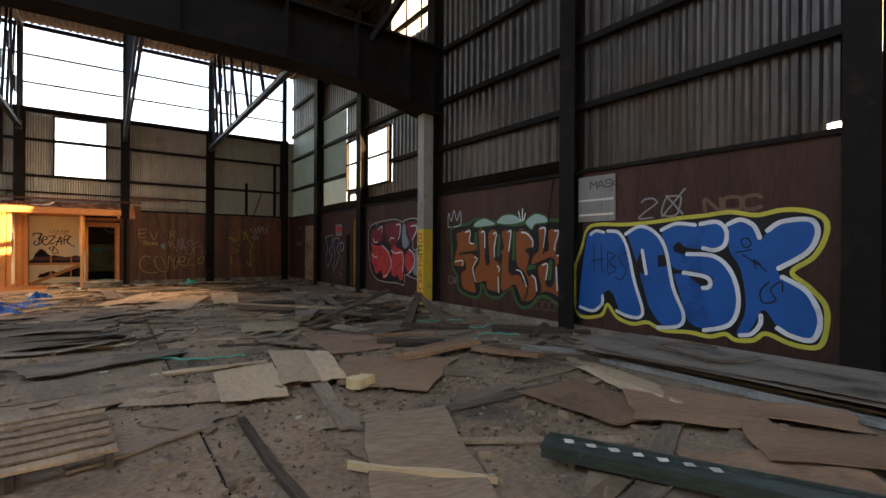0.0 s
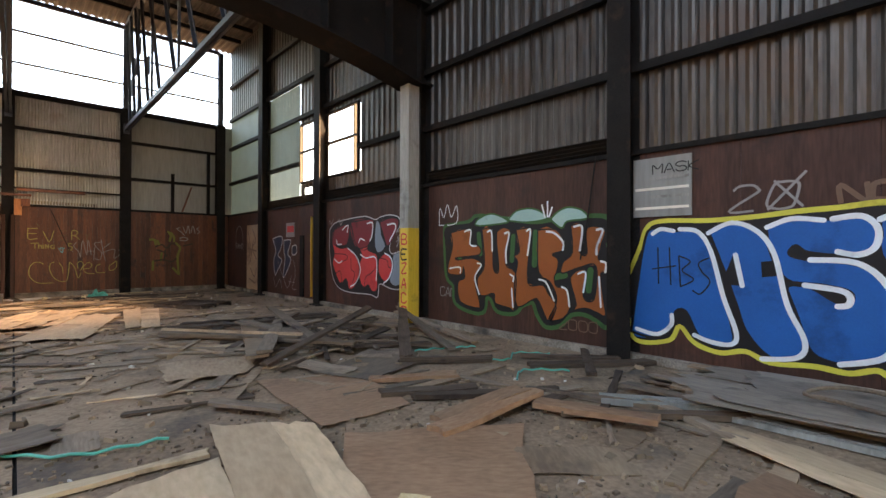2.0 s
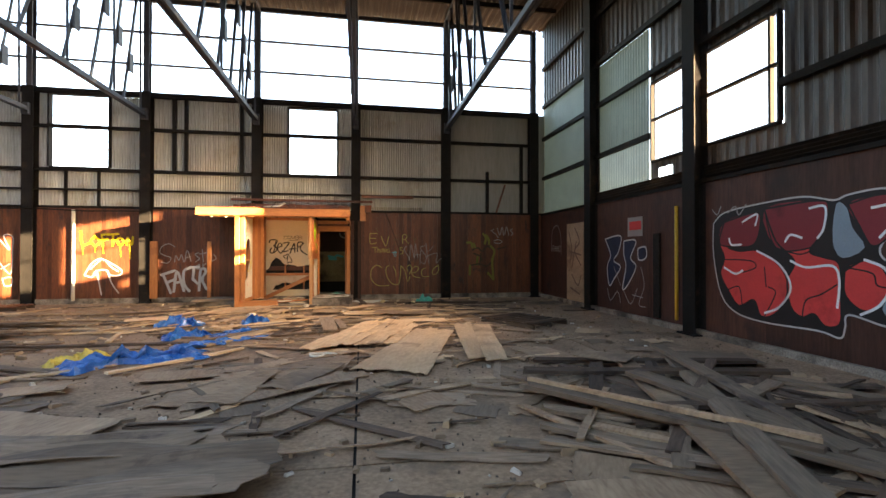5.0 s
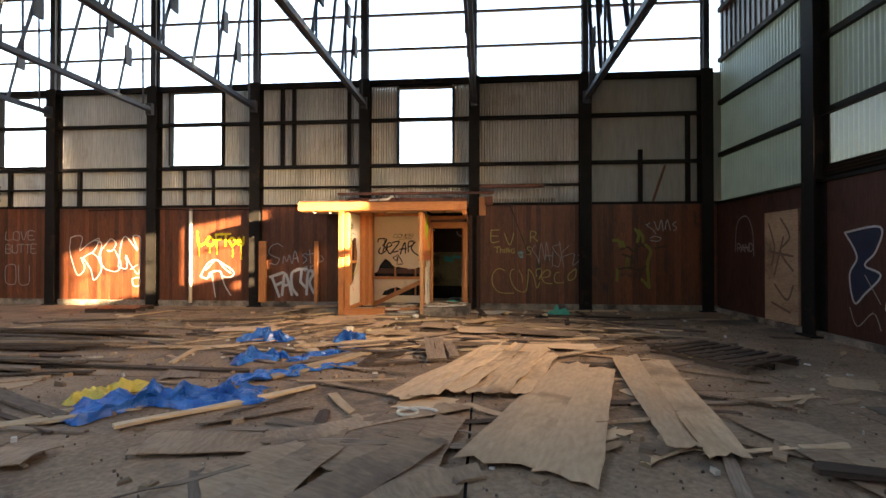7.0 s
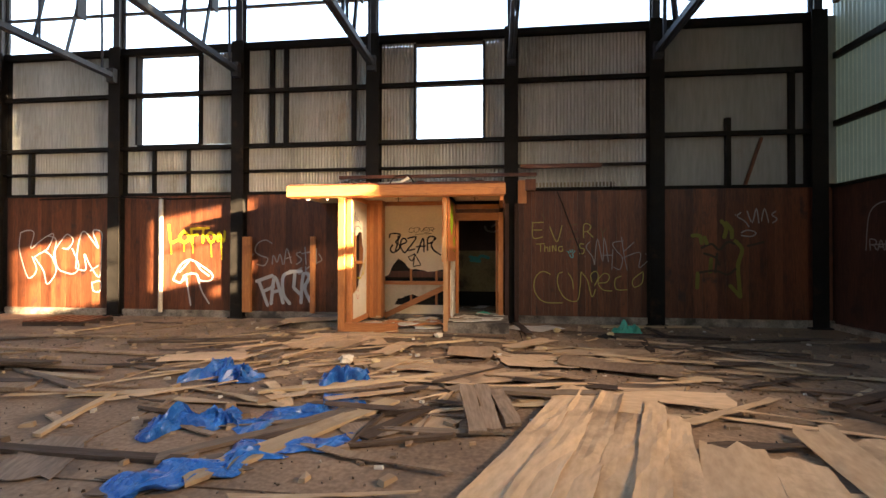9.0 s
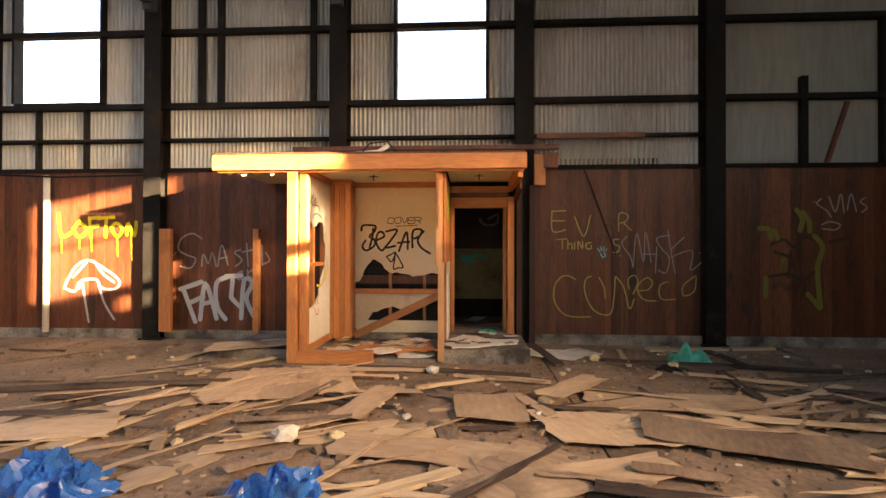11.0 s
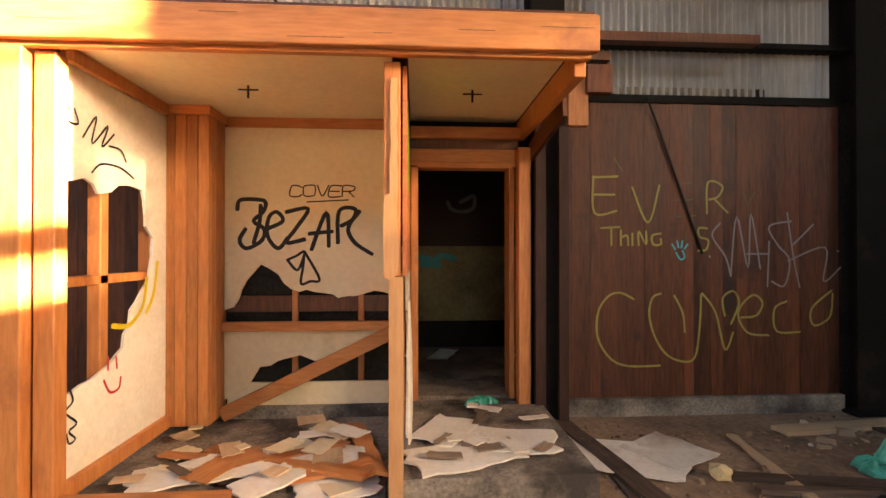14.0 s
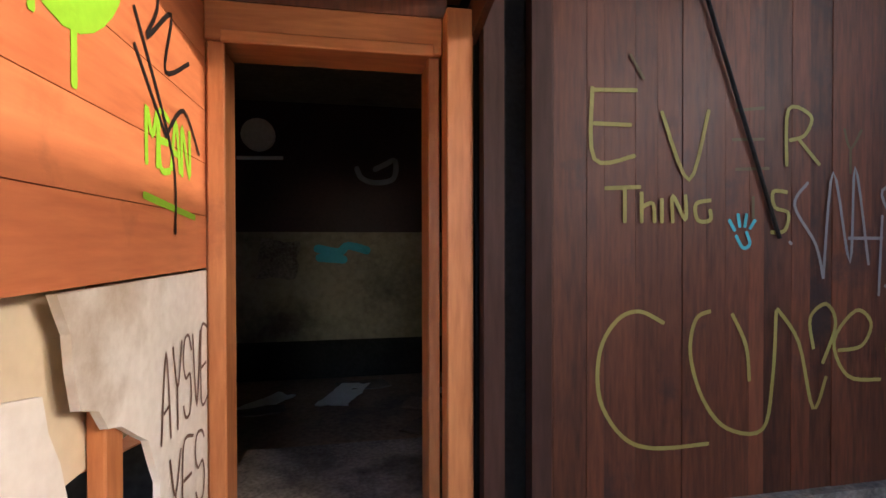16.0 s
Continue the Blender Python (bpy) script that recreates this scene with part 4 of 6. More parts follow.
sprayed(lettering("20", 0, 2.02, 0.26, 0.3, 1, 0.2, gap=1.5) + [[(0.4, 2.02), (0.75, 2.42)], [(0.46, 2.34), (0.72, 2.04)]], 0.028, P_GREY, on_east(4.3), g)
sprayed(lettering("MASK", 0, 2.58, 0.12, 0.12, 4), 0.014, P_INK, on_east(5.2, EX - 0.045), graffiti("small black MASK tag on the notice panel"))
sprayed(lettering("NOC", 0, 2.06, 0.2, 0.18, 7), 0.05, P_BROWN, on_east(3.25), graffiti("faded blue-brown letters half hidden behind the blue piece"))

g = graffiti("orange block letters with green outline and pale teal clouds")
at = on_east(9.3)
BLOCK_BACK = "-0.06,2.00 0.60,2.06 0.82,2.16 1.51,2.07 2.10,1.98 2.54,2.01 3.00,2.03 3.43,1.98 3.40,1.61 3.48,1.45 3.48,1.23 3.43,1.10 3.46,0.59 3.40,0.44 3.29,0.50 3.06,0.59 2.81,0.56 2.61,0.37 2.36,0.32 2.21,0.47 2.10,0.69 1.86,0.62 1.69,0.47 1.32,0.47 1.18,0.66 1.03,0.69 0.98,0.44 0.71,0.39 0.25,0.52 0.19,0.85 0.00,1.03 -0.06,1.62"
edge(BLOCK_BACK, 0.14, P_GREEN, at, g, 0.0, "outer_outline")
filled(BLOCK_BACK, P_INK, at, g, 0.0012, "shadow")
CLOUD = "0.76,2.03 0.82,2.11 1.02,2.19 1.22,2.20 1.51,2.09 1.51,2.03 0.92,2.00|1.55,2.07 1.73,2.22 2.02,2.25 2.25,2.18 2.36,2.06 1.94,2.02|2.44,2.04 2.54,2.14 2.75,2.22 3.00,2.16 3.09,2.03 2.75,2.00 2.64,1.90"
filled(CLOUD, P_TEAL, at, g, 0.002, "cloud")
edge(CLOUD, 0.03, P_GREEN, at, g, 0.003, "cloud_edge")
sprayed(strokes("1.67,1.78 1.64,1.37|0.85,1.84 0.90,1.48|2.14,1.84 2.12,1.30|2.51,1.11 2.71,1.15|3.15,1.24 3.12,0.94|0.37,1.34 0.31,1.48"), 0.1, P_GREEN, at, g, 0.002, "green_gap")
for letter in ("0.10,1.89 0.62,1.94 0.65,1.64 0.86,1.62 0.86,1.46 0.27,1.40 0.30,1.35 0.71,1.39 0.94,1.26 0.76,0.98 0.88,0.54 0.80,0.46 0.37,0.55 0.31,0.91 0.49,1.01 0.45,1.22 0.39,1.07 0.04,1.08 0.03,1.25 0.15,1.62",
               "0.94,1.93 1.17,1.92 1.20,1.53 1.22,1.19 1.35,1.19 1.30,1.87 1.60,1.90 1.52,1.62 1.51,1.28 1.73,1.13 1.69,0.52 1.60,0.53 1.27,0.59 1.23,0.76 0.92,0.70 0.82,0.99 1.00,1.26",
               "1.73,1.90 2.06,1.90 2.02,1.61 1.99,0.99 2.29,0.97 2.40,0.83 2.51,0.73 2.54,0.59 2.40,0.39 2.21,0.70 2.10,0.72 1.77,0.57 1.70,0.96 1.77,1.33 1.70,1.44 1.81,1.53",
               "2.19,1.88 2.54,1.87 2.68,1.68 2.67,1.54 2.47,1.48 2.58,1.39 2.56,1.21 2.51,1.10 2.56,0.96 2.75,0.94 2.80,0.66 2.68,0.47 2.47,0.40 2.41,0.43 2.56,0.74 2.44,1.02 2.21,1.19",
               "2.81,1.93 3.01,1.92 2.99,1.68 2.97,1.51 3.09,1.49 3.09,1.88 3.38,1.85 3.32,1.61 3.28,1.41 3.40,1.38 3.40,1.22 3.32,1.19 3.36,0.83 3.39,0.58 3.24,0.62 3.06,0.66 2.84,0.61 2.91,0.71 2.81,1.12 3.06,1.24 3.03,0.83 3.21,0.81 3.24,1.31 2.94,1.27 2.65,1.18 2.68,1.36 2.84,1.51"):
    filled(letter, P_ORANGE, at, g, 0.003, "letter", 2)
    edge(letter, 0.022, P_INK, at, g, 0.004, "outline")
sprayed(strokes("0.48,1.90 0.65,1.92 0.63,1.66 0.79,1.62|1.07,1.88 1.17,1.88 1.19,1.53|1.48,1.84 1.58,1.84 1.51,1.53 1.52,1.32|1.96,1.87 2.04,1.87 1.98,1.46|2.36,1.85 2.51,1.82 2.67,1.68 2.67,1.55|2.87,1.91 3.01,1.90 2.97,1.54|3.25,1.85 3.35,1.84 3.26,1.61 3.25,1.48|3.32,1.38 3.40,1.35 3.39,1.22"), 0.035, P_WHITE, at, g, 0.005, "highlight", False)
sprayed(strokes("2.94,1.18 3.07,1.20 3.03,0.90|3.29,1.15 3.32,0.70|2.21,1.06 2.36,1.01 2.51,0.73|2.65,0.96 2.75,0.90 2.79,0.66|1.60,1.12 1.68,1.08 1.67,1.00|1.64,0.88 1.67,0.55|0.82,1.30 0.92,1.26 0.76,1.03 0.87,0.72|0.07,1.18 0.35,1.21 0.37,1.10|2.33,2.09 2.27,2.29|2.38,2.09 2.38,2.34|2.41,2.09 2.47,2.24"), 0.03, P_WHITE, at, g, 0.005, "highlight", False)
g = graffiti("white sprayed crown and small tags")
sprayed(strokes("0,2.05 0.02,2.4 0.14,2.2 0.24,2.46 0.36,2.2 0.5,2.42 0.5,2.08 0,2.05"), 0.018, P_WHITE, on_east(9.55), g, curve=False)
sprayed(lettering("CAN", 0.05, 0.62, 0.12, 0.18, 5), 0.016, P_GREY, on_east(9.55), g)
sprayed(lettering("2000", 2.6, 0.3, 0.14, 0.16, 8), 0.016, P_BROWN, on_east(9.3), graffiti("small brown sprayed number beside the curb"))

g = graffiti("red bubble letters with white outline and dark shadow")
at = on_east(14.15)
RED_BACK = "0.12,2.09 0.38,2.27 1.07,2.35 1.86,2.38 2.31,2.28 2.51,2.33 2.90,2.36 3.24,2.28 3.28,2.10 3.07,1.87 2.89,1.62 2.98,1.46 3.32,1.50 3.51,1.24 3.55,0.93 3.40,0.69 2.98,0.65 2.51,0.74 2.46,0.56 2.39,0.41 2.08,0.46 1.21,0.45 0.62,0.54 0.29,0.84 0.12,1.53"
filled(RED_BACK, P_INK, at, g, 0.0, "shadow")
edge(RED_BACK, 0.026, P_PALEGREY, at, g, 0.001, "outer_outline")
filled("3.04,1.42 3.32,1.46 3.51,1.16 3.44,0.85 3.09,0.73 2.91,0.86 3.04,1.13|2.35,2.22 2.49,2.16 2.56,1.89 2.71,1.63 2.43,1.49 2.30,1.72", P_MIST, at, g, 0.0015, "mist")
for letter in ("0.38,2.10 1.00,2.22 1.14,2.11 1.00,1.69 0.46,1.67 0.70,1.59 1.14,1.59 1.54,1.29 1.61,0.94 1.41,0.62 1.14,0.54 1.00,0.79 0.70,0.66 0.46,0.91 0.29,1.19 0.38,1.47 0.26,1.76",
               "1.21,2.26 2.09,2.30 2.25,2.18 2.14,1.82 1.97,1.58 2.20,1.49 2.39,1.40 2.41,0.91 2.39,0.60 2.19,0.54 2.03,0.69 1.85,0.62 1.67,0.75 1.61,1.14 1.73,1.44 1.42,1.74",
               "2.46,1.32 2.71,1.47 2.89,1.41 3.00,1.13 2.85,0.87 2.66,0.82 2.46,1.01"):
    filled(letter, P_RED, at, g, 0.002, "letter")
    edge(letter, 0.03, P_INK, at, g, 0.003, "outline")
RED_TOP = "0.38,2.10 1.00,2.22 1.14,2.11 1.00,1.69 0.46,1.67 0.26,1.76|1.21,2.26 2.09,2.30 2.25,2.18 2.14,1.82 1.97,1.63 1.42,1.64|2.51,2.20 2.85,2.28 3.20,2.25 3.20,2.06 2.98,1.75 2.80,1.65 2.66,1.89"
filled(RED_TOP, P_MAROON, at, g, 0.0026, "letter_top")
edge(RED_TOP, 0.022, P_INK, at, g, 0.0036, "outline")
sprayed(strokes("1.07,1.59 1.48,1.38 1.67,1.04 1.48,0.73 1.21,0.60|1.97,2.20 2.20,2.20 2.18,1.91 2.09,1.77|1.67,1.44 1.91,1.35 2.30,1.38 2.39,1.18 2.36,0.82|2.80,2.13 3.07,2.15 3.12,2.03 2.89,1.75|2.71,1.47 2.94,1.37 3.01,1.17 2.89,0.91 2.66,0.76|0.78,2.08 1.07,2.19 1.04,2.01|0.49,1.81 0.54,1.70 0.75,1.70|1.58,1.73 1.67,1.83 1.85,1.78|0.38,1.30 0.62,1.20 0.78,1.26"), 0.035, P_WHITE, at, g, 0.005, "highlight")
sprayed(strokes("0.29,1.44 0.93,1.43 1.04,1.32 0.78,1.23|0.46,0.91 0.70,0.98 0.77,0.66|1.28,1.02 1.41,0.93 1.21,0.55|1.85,0.62 1.91,0.87 2.14,0.98 2.36,1.13|2.51,1.36 2.80,1.30 2.85,1.16 2.96,1.13|1.21,1.33 1.24,1.02|1.42,1.64 1.79,1.54 1.97,1.58"), 0.022, P_INK, at, g, 0.0045, "crack")
sprayed(strokes("3.28,2.24 3.30,2.11 3.39,2.10 3.40,2.23|3.46,2.24 3.48,2.08 3.55,2.08|3.20,1.96 3.28,1.99 3.30,1.92 3.20,1.82 3.32,1.83|3.36,1.97 3.34,1.84 3.42,1.84 3.42,1.96 3.36,1.97|3.48,1.98 3.54,1.98 3.48,1.85 3.57,1.86|3.61,2.00 3.58,1.86 3.65,1.87 3.64,1.99 3.61,2.00|3.16,1.74 3.26,1.78 3.17,1.62|3.32,1.78 3.40,1.62 3.52,1.70 3.54,1.47|3.44,1.54 3.55,1.54|0.46,2.26 0.62,2.36 0.70,2.21 0.85,2.37|0.09,2.35 0.21,2.25 0.30,2.39"), 0.022, P_GREY, at, g, 0.001, "tag")

g = graffiti("dark blue letters with white outline and red poster")
at = on_east(17.95)
NAVY = "0.09,1.92 0.82,1.98 0.73,1.59 0.51,1.36 0.82,1.21 0.51,0.89 0.29,0.72 0.19,1.19 0.35,1.51|0.97,1.85 1.48,1.84 1.26,1.44 1.48,1.23 1.12,0.77 0.91,0.68 1.06,1.22 0.97,1.52|1.56,1.66 1.85,1.69 1.87,1.45 1.59,1.40"
filled(NAVY, paint("navy_spray", (0.01, 0.02, 0.05)), at, g, 0.0, "letter", 2)
edge(NAVY, 0.035, P_PALEGREY, at, g, 0.001, "outline")
sprayed(strokes("0.19,0.63 0.35,0.33 0.67,0.59 0.82,0.33|0.97,0.61 1.26,0.34 1.53,0.73|1.67,1.23 1.80,0.81 1.59,0.37 1.85,0.33|1.31,0.56 1.75,0.53|0.51,1.20 0.82,0.75"), 0.02, P_GREY, at, g, 0.0, "scribble")
poster = tagged(part("poster", box(B(), EX - 0.018, EX - 0.0105, 16.2, 16.8, 1.95, 2.4), P_GREY), "small white and red poster on the east wall", "poster")
part("poster_patch", box(B(), EX - 0.022, EX - 0.018, 16.25, 16.72, 2.1, 2.3), P_RED, poster)
sprayed(strokes("0.1,2.2 0.3,1.7 0.2,1.3|0.5,2.3 0.8,1.9 0.5,1.6 0.9,1.2|0.3,0.9 0.7,0.6 0.9,0.9|0.2,0.5 0.8,0.35|0.15,1.6 0.9,1.5|0.6,1.9 0.3,1.1"), 0.05, P_BROWN, on_east(20.05, EX - 0.053), graffiti("faint brown scribbles on the plywood sheet"))
g = graffiti("faded white scribble near the dark corner")
sprayed(strokes("0.0,1.6 0.1,2.3 0.5,2.45 0.75,2.1 0.8,1.5|0.2,1.7 0.6,1.7") + lettering("RAND", 0.1, 1.6, 0.14, 0.18, 2), 0.025, P_GREY, on_east(21.4), g)
post_tag = graffiti("red hand-painted letters BEZACE running down the yellow post")
for i, ch in enumerate("BEZACE"):
    sprayed(lettering(ch, 0.1, 1.66 - i * 0.3, 0.16, 0.2, i), 0.034, P_RED if i != 1 else P_INK, lambda u, v, d: Vector((6.517 - d, 10.29 - u, v)), post_tag)

# north wall tags
W = on_north()
g = graffiti("white outlined letters on sunlit redwood boards")
sprayed(strokes("-11.75,2.02 -11.54,2.08 -11.37,2.01 -11.46,1.63 -11.22,1.80 -10.99,1.94 -10.82,1.98 -10.98,1.63 -11.22,1.49 -11.35,1.41|-11.75,2.02 -11.78,1.63 -11.66,1.20 -11.50,0.88 -11.29,1.09 -11.41,1.41|-11.35,1.41 -11.09,1.06 -10.99,0.74 -10.74,1.06 -10.87,1.42 -11.06,1.56|-10.99,1.94 -10.75,1.84 -10.82,1.35 -10.62,1.07|-10.74,1.21 -10.78,1.56 -10.59,1.84 -10.44,1.98 -10.28,1.84 -10.40,1.63 -10.56,1.63"), 0.028, P_PALEGREY, W, g)
sprayed(strokes("-10.62,1.07 -10.27,1.00 -10.12,1.21 -10.31,1.63|-10.20,1.14 -10.13,1.77 -9.97,2.05 -9.59,1.63 -9.74,2.05 -9.51,2.02 -9.51,1.63 -9.55,0.93 -9.81,1.21 -9.97,1.49 -9.93,1.10 -10.20,1.14|-9.73,0.79 -9.53,0.82 -9.53,0.59 -9.71,0.58 -9.76,0.79|-9.81,1.07 -9.58,1.21"), 0.028, P_PALEGREY, W, g)
g = graffiti("yellow sprayed word and white mushroom on redwood boards")
sprayed(strokes("-7.71,2.18 -7.66,1.79 -7.46,1.85|-7.33,2.04 -7.43,1.90 -7.32,1.77 -7.18,1.90 -7.33,2.04|-7.14,2.10 -7.11,1.77|-7.14,2.09 -6.95,2.12|-7.12,1.94 -6.98,1.97|-6.98,2.10 -6.69,2.12|-6.83,2.10 -6.84,1.77|-6.74,1.93 -6.63,1.77 -6.53,1.90 -6.64,2.01 -6.74,1.93|-6.45,1.81 -6.43,2.01 -6.31,1.79 -6.28,2.03"), 0.06, P_YEL, W, g, name="word")
sprayed(strokes("-7.66,1.79 -7.65,1.49|-7.32,1.77 -7.32,1.56|-7.11,1.77 -7.09,1.52|-6.63,1.77 -6.61,1.43|-6.37,1.83 -6.35,1.36"), 0.02, P_YEL, W, g, name="drip")
sprayed(strokes("-7.60,0.87 -7.52,1.04 -7.38,1.25 -7.16,1.36 -6.87,1.22 -6.59,1.01 -6.65,0.86 -6.90,0.87 -7.01,1.02 -7.29,0.99 -7.40,0.81 -7.60,0.87|-7.26,0.96 -7.21,0.65 -7.14,0.27|-6.97,0.98 -6.86,0.62 -6.67,0.32|-7.44,1.06 -7.19,1.32|-7.01,1.29 -6.88,1.12 -6.68,0.98|-7.26,0.96 -7.33,0.86"), 0.04, P_PALEGREY, W, g, name="mushroom")
g = graffiti("white tags SMASH and FACER on redwood boards")
sprayed(strokes("-5.09,1.74 -5.26,1.83 -5.46,1.74 -5.51,1.56 -5.37,1.46 -5.20,1.39 -5.29,1.23 -5.47,1.26|-5.09,1.26 -5.06,1.47 -4.97,1.31 -4.90,1.50 -4.83,1.26|-4.80,1.26 -4.73,1.63 -4.62,1.29|-4.77,1.39 -4.63,1.43|-4.39,1.55 -4.50,1.50 -4.37,1.37 -4.49,1.26|-4.29,1.66 -4.26,1.26|-4.37,1.51 -4.17,1.55|-4.14,1.63 -4.14,1.28|-4.14,1.43 -4.02,1.45|-4.02,1.63 -4.01,1.28|-5.71,1.47 -5.64,1.40 -5.56,1.50|-3.95,1.50 -3.88,1.37 -3.99,1.30|-4.47,1.13 -4.36,1.18 -4.45,1.04 -4.34,1.05|-4.27,1.21 -4.27,1.05|-4.18,1.21 -4.27,1.12 -4.16,1.05|-4.07,1.24 -4.07,1.05"), 0.028, P_GREY, W, g)
sprayed(strokes("-5.42,0.87 -5.20,0.30|-5.47,0.86 -5.09,0.99|-5.31,0.62 -5.06,0.73|-5.11,0.34 -5.02,0.97 -4.82,0.36|-5.07,0.61 -4.88,0.65|-4.62,1.08 -4.82,0.97 -4.81,0.57 -4.66,0.35|-4.65,1.09 -4.38,1.10|-4.53,1.08 -4.56,0.73|-4.55,0.71 -4.42,0.58|-4.38,0.37 -4.33,1.01 -4.18,0.97 -4.29,0.71 -4.16,0.41"), 0.08, P_PALEGREY, W, g, 0.001)
g = graffiti("dull yellow letters EVERY THING IS on redwood boards")
sprayed(strokes("0.93,2.21 0.94,1.87 1.15,1.89|0.93,2.20 1.16,2.21|0.94,2.04 1.13,2.04|1.30,2.11 1.45,1.78 1.56,2.13|2.02,1.87 2.03,2.16 2.17,2.13 2.13,2.03 2.04,2.00|2.10,2.00 2.22,1.88|1.00,1.73 1.18,1.74|1.10,1.73 1.10,1.57|1.19,1.71 1.19,1.57|1.19,1.64 1.25,1.66 1.26,1.57|1.30,1.68 1.30,1.57|1.36,1.57 1.36,1.70 1.43,1.58 1.43,1.70|1.57,1.68 1.49,1.66 1.50,1.58 1.57,1.58 1.57,1.63|2.02,1.73 1.94,1.73 1.95,1.65 2.03,1.62 2.01,1.53 1.93,1.52"), 0.02, P_DULL, W, g)
sprayed(strokes("1.72,2.14 1.88,2.16|1.70,1.99 1.88,2.00|1.72,1.84 1.91,1.85|2.38,2.07 2.42,1.97 2.49,2.07|2.42,1.97 2.42,1.84|1.82,1.70 1.82,1.58|1.13,2.38 1.20,2.27"), 0.016, P_FAINT, W, g)
sprayed(strokes("1.31,1.07 1.18,1.13 1.06,1.09 0.97,0.94 0.97,0.71 1.09,0.52 1.26,0.45 1.56,0.45|1.57,1.12 1.49,1.08 1.46,0.91 1.53,0.68 1.67,0.52 1.88,0.50 1.94,0.76 1.96,1.11|1.70,1.10 1.78,0.94 1.80,0.76|1.97,1.12 2.10,0.94 2.19,0.59 2.27,0.75|2.19,0.91 2.17,1.07 2.27,1.14 2.33,1.03 2.25,0.83|2.35,0.89 2.50,0.91 2.56,1.03 2.46,1.10 2.32,0.94 2.41,0.75 2.62,0.72|2.80,1.04 2.68,0.97 2.70,0.76 2.93,0.75|3.25,1.14 3.05,0.97 3.07,0.81 3.23,0.89 3.26,1.11"), 0.02, P_DULL, W, g, 0.0, "scrawl")
g = graffiti("white MASK tag and small blue handprint on redwood boards")
sprayed(strokes("2.15,1.78 2.07,1.66 2.20,1.46 2.25,1.28|2.25,1.28 2.31,1.84 2.42,1.36 2.45,1.87 2.54,1.35|2.41,1.49 2.63,1.49|2.61,1.18 2.63,1.61|2.85,1.80 2.63,1.75 2.71,1.58 2.83,1.43 2.78,1.19 2.65,1.23|2.81,1.88 2.87,1.46 2.93,1.17|3.07,1.77 2.86,1.57|2.81,1.42 3.19,1.55 3.17,1.23 3.34,1.36|2.04,1.47 2.05,1.46|3.31,1.52 3.32,1.51"), 0.017, P_GREY, W, g)
sprayed(strokes("1.72,1.5 1.76,1.44 1.8,1.46 1.78,1.52|1.68,1.58 1.71,1.53|1.73,1.61 1.74,1.55|1.78,1.61 1.77,1.55|1.83,1.58 1.8,1.54"), 0.018, P_CYAN, W, g, 0.001, "handprint")
g = graffiti("faded yellow and green plant-like smears on redwood boards")
sprayed(strokes("4.26,1.91 4.40,1.90 4.44,1.75|4.84,2.21 4.93,2.07 4.89,1.88|4.93,2.17 5.03,2.03 5.04,1.87|4.63,1.41 4.61,1.15|4.36,1.11 4.35,0.81|5.11,1.79 5.24,1.61 5.16,1.29 5.18,0.89 5.20,0.63|5.01,0.85 5.20,0.63|4.50,1.87 4.54,1.75"), 0.08, P_DULLG, W, g)
sprayed(strokes("4.44,1.65 4.64,1.73 4.79,1.61 4.95,1.77 5.11,1.73|4.49,1.53 4.71,1.45 4.79,1.29|4.40,1.13 4.71,1.17 4.95,1.09 5.11,1.21|5.35,1.69 5.66,1.77|4.75,1.53 4.71,1.13"), 0.05, P_DIM, W, g)
sprayed(strokes("5.22,2.39 5.15,2.31 5.29,2.21 5.38,2.09|5.34,2.42 5.44,2.18 5.52,2.47 5.57,2.17|5.62,2.21 5.68,2.47 5.76,2.18|5.11,2.34 5.12,2.34|5.23,1.97 5.35,2.02 5.51,1.97 5.43,1.89 5.23,1.91|5.90,2.41 5.82,2.34 5.92,2.25 5.84,2.17"), 0.026, P_GREY, W, graffiti("faint white tag high on the redwood boards"))
g = graffiti("white letters LOVE and BUTTER on redwood boards")
sprayed(lettering("LOVE", -13.9, 1.95, 0.2, 0.26, 2) + lettering("BUTTE", -13.9, 1.55, 0.17, 0.26, 3) + lettering("OU", -13.9, 0.6, 0.35, 0.6, 4), 0.024, P_GREY, W, g)
# booth tags
BW = lambda u, v, d: Vector((u, 22.195 - d, v))
g = graffiti("bold black BEZAR tag on the cream booth wall")
sprayed(strokes("-2.07,1.92 -2.08,1.77 -2.13,1.59|-2.27,1.88 -2.25,1.96 -2.13,1.97 -2.03,1.95 -2.05,1.86 -2.13,1.78 -2.04,1.71 -2.06,1.61 -2.19,1.54 -2.25,1.61 -2.20,1.71|-2.02,1.71 -1.88,1.78 -1.93,1.86 -2.00,1.81 -2.01,1.65 -1.92,1.54 -1.84,1.63|-1.85,1.86 -1.66,1.89 -1.77,1.71 -1.85,1.59 -1.69,1.62|-1.63,1.53 -1.50,1.86 -1.48,1.56|-1.65,1.67 -1.45,1.69|-1.40,1.59 -1.39,1.87 -1.25,1.89 -1.27,1.80 -1.37,1.74|-1.21,1.87 -1.31,1.72 -1.25,1.59 -1.10,1.49"), 0.036, P_INK, BW, g)
sprayed(strokes("-1.84,1.44 -1.76,1.475 -1.69,1.51 -1.75,1.35 -1.84,1.44|-1.69,1.51 -1.705,1.37 -1.72,1.23 -1.64,1.25 -1.56,1.27 -1.69,1.51"), 0.024, P_INK, BW, g, curve=False)
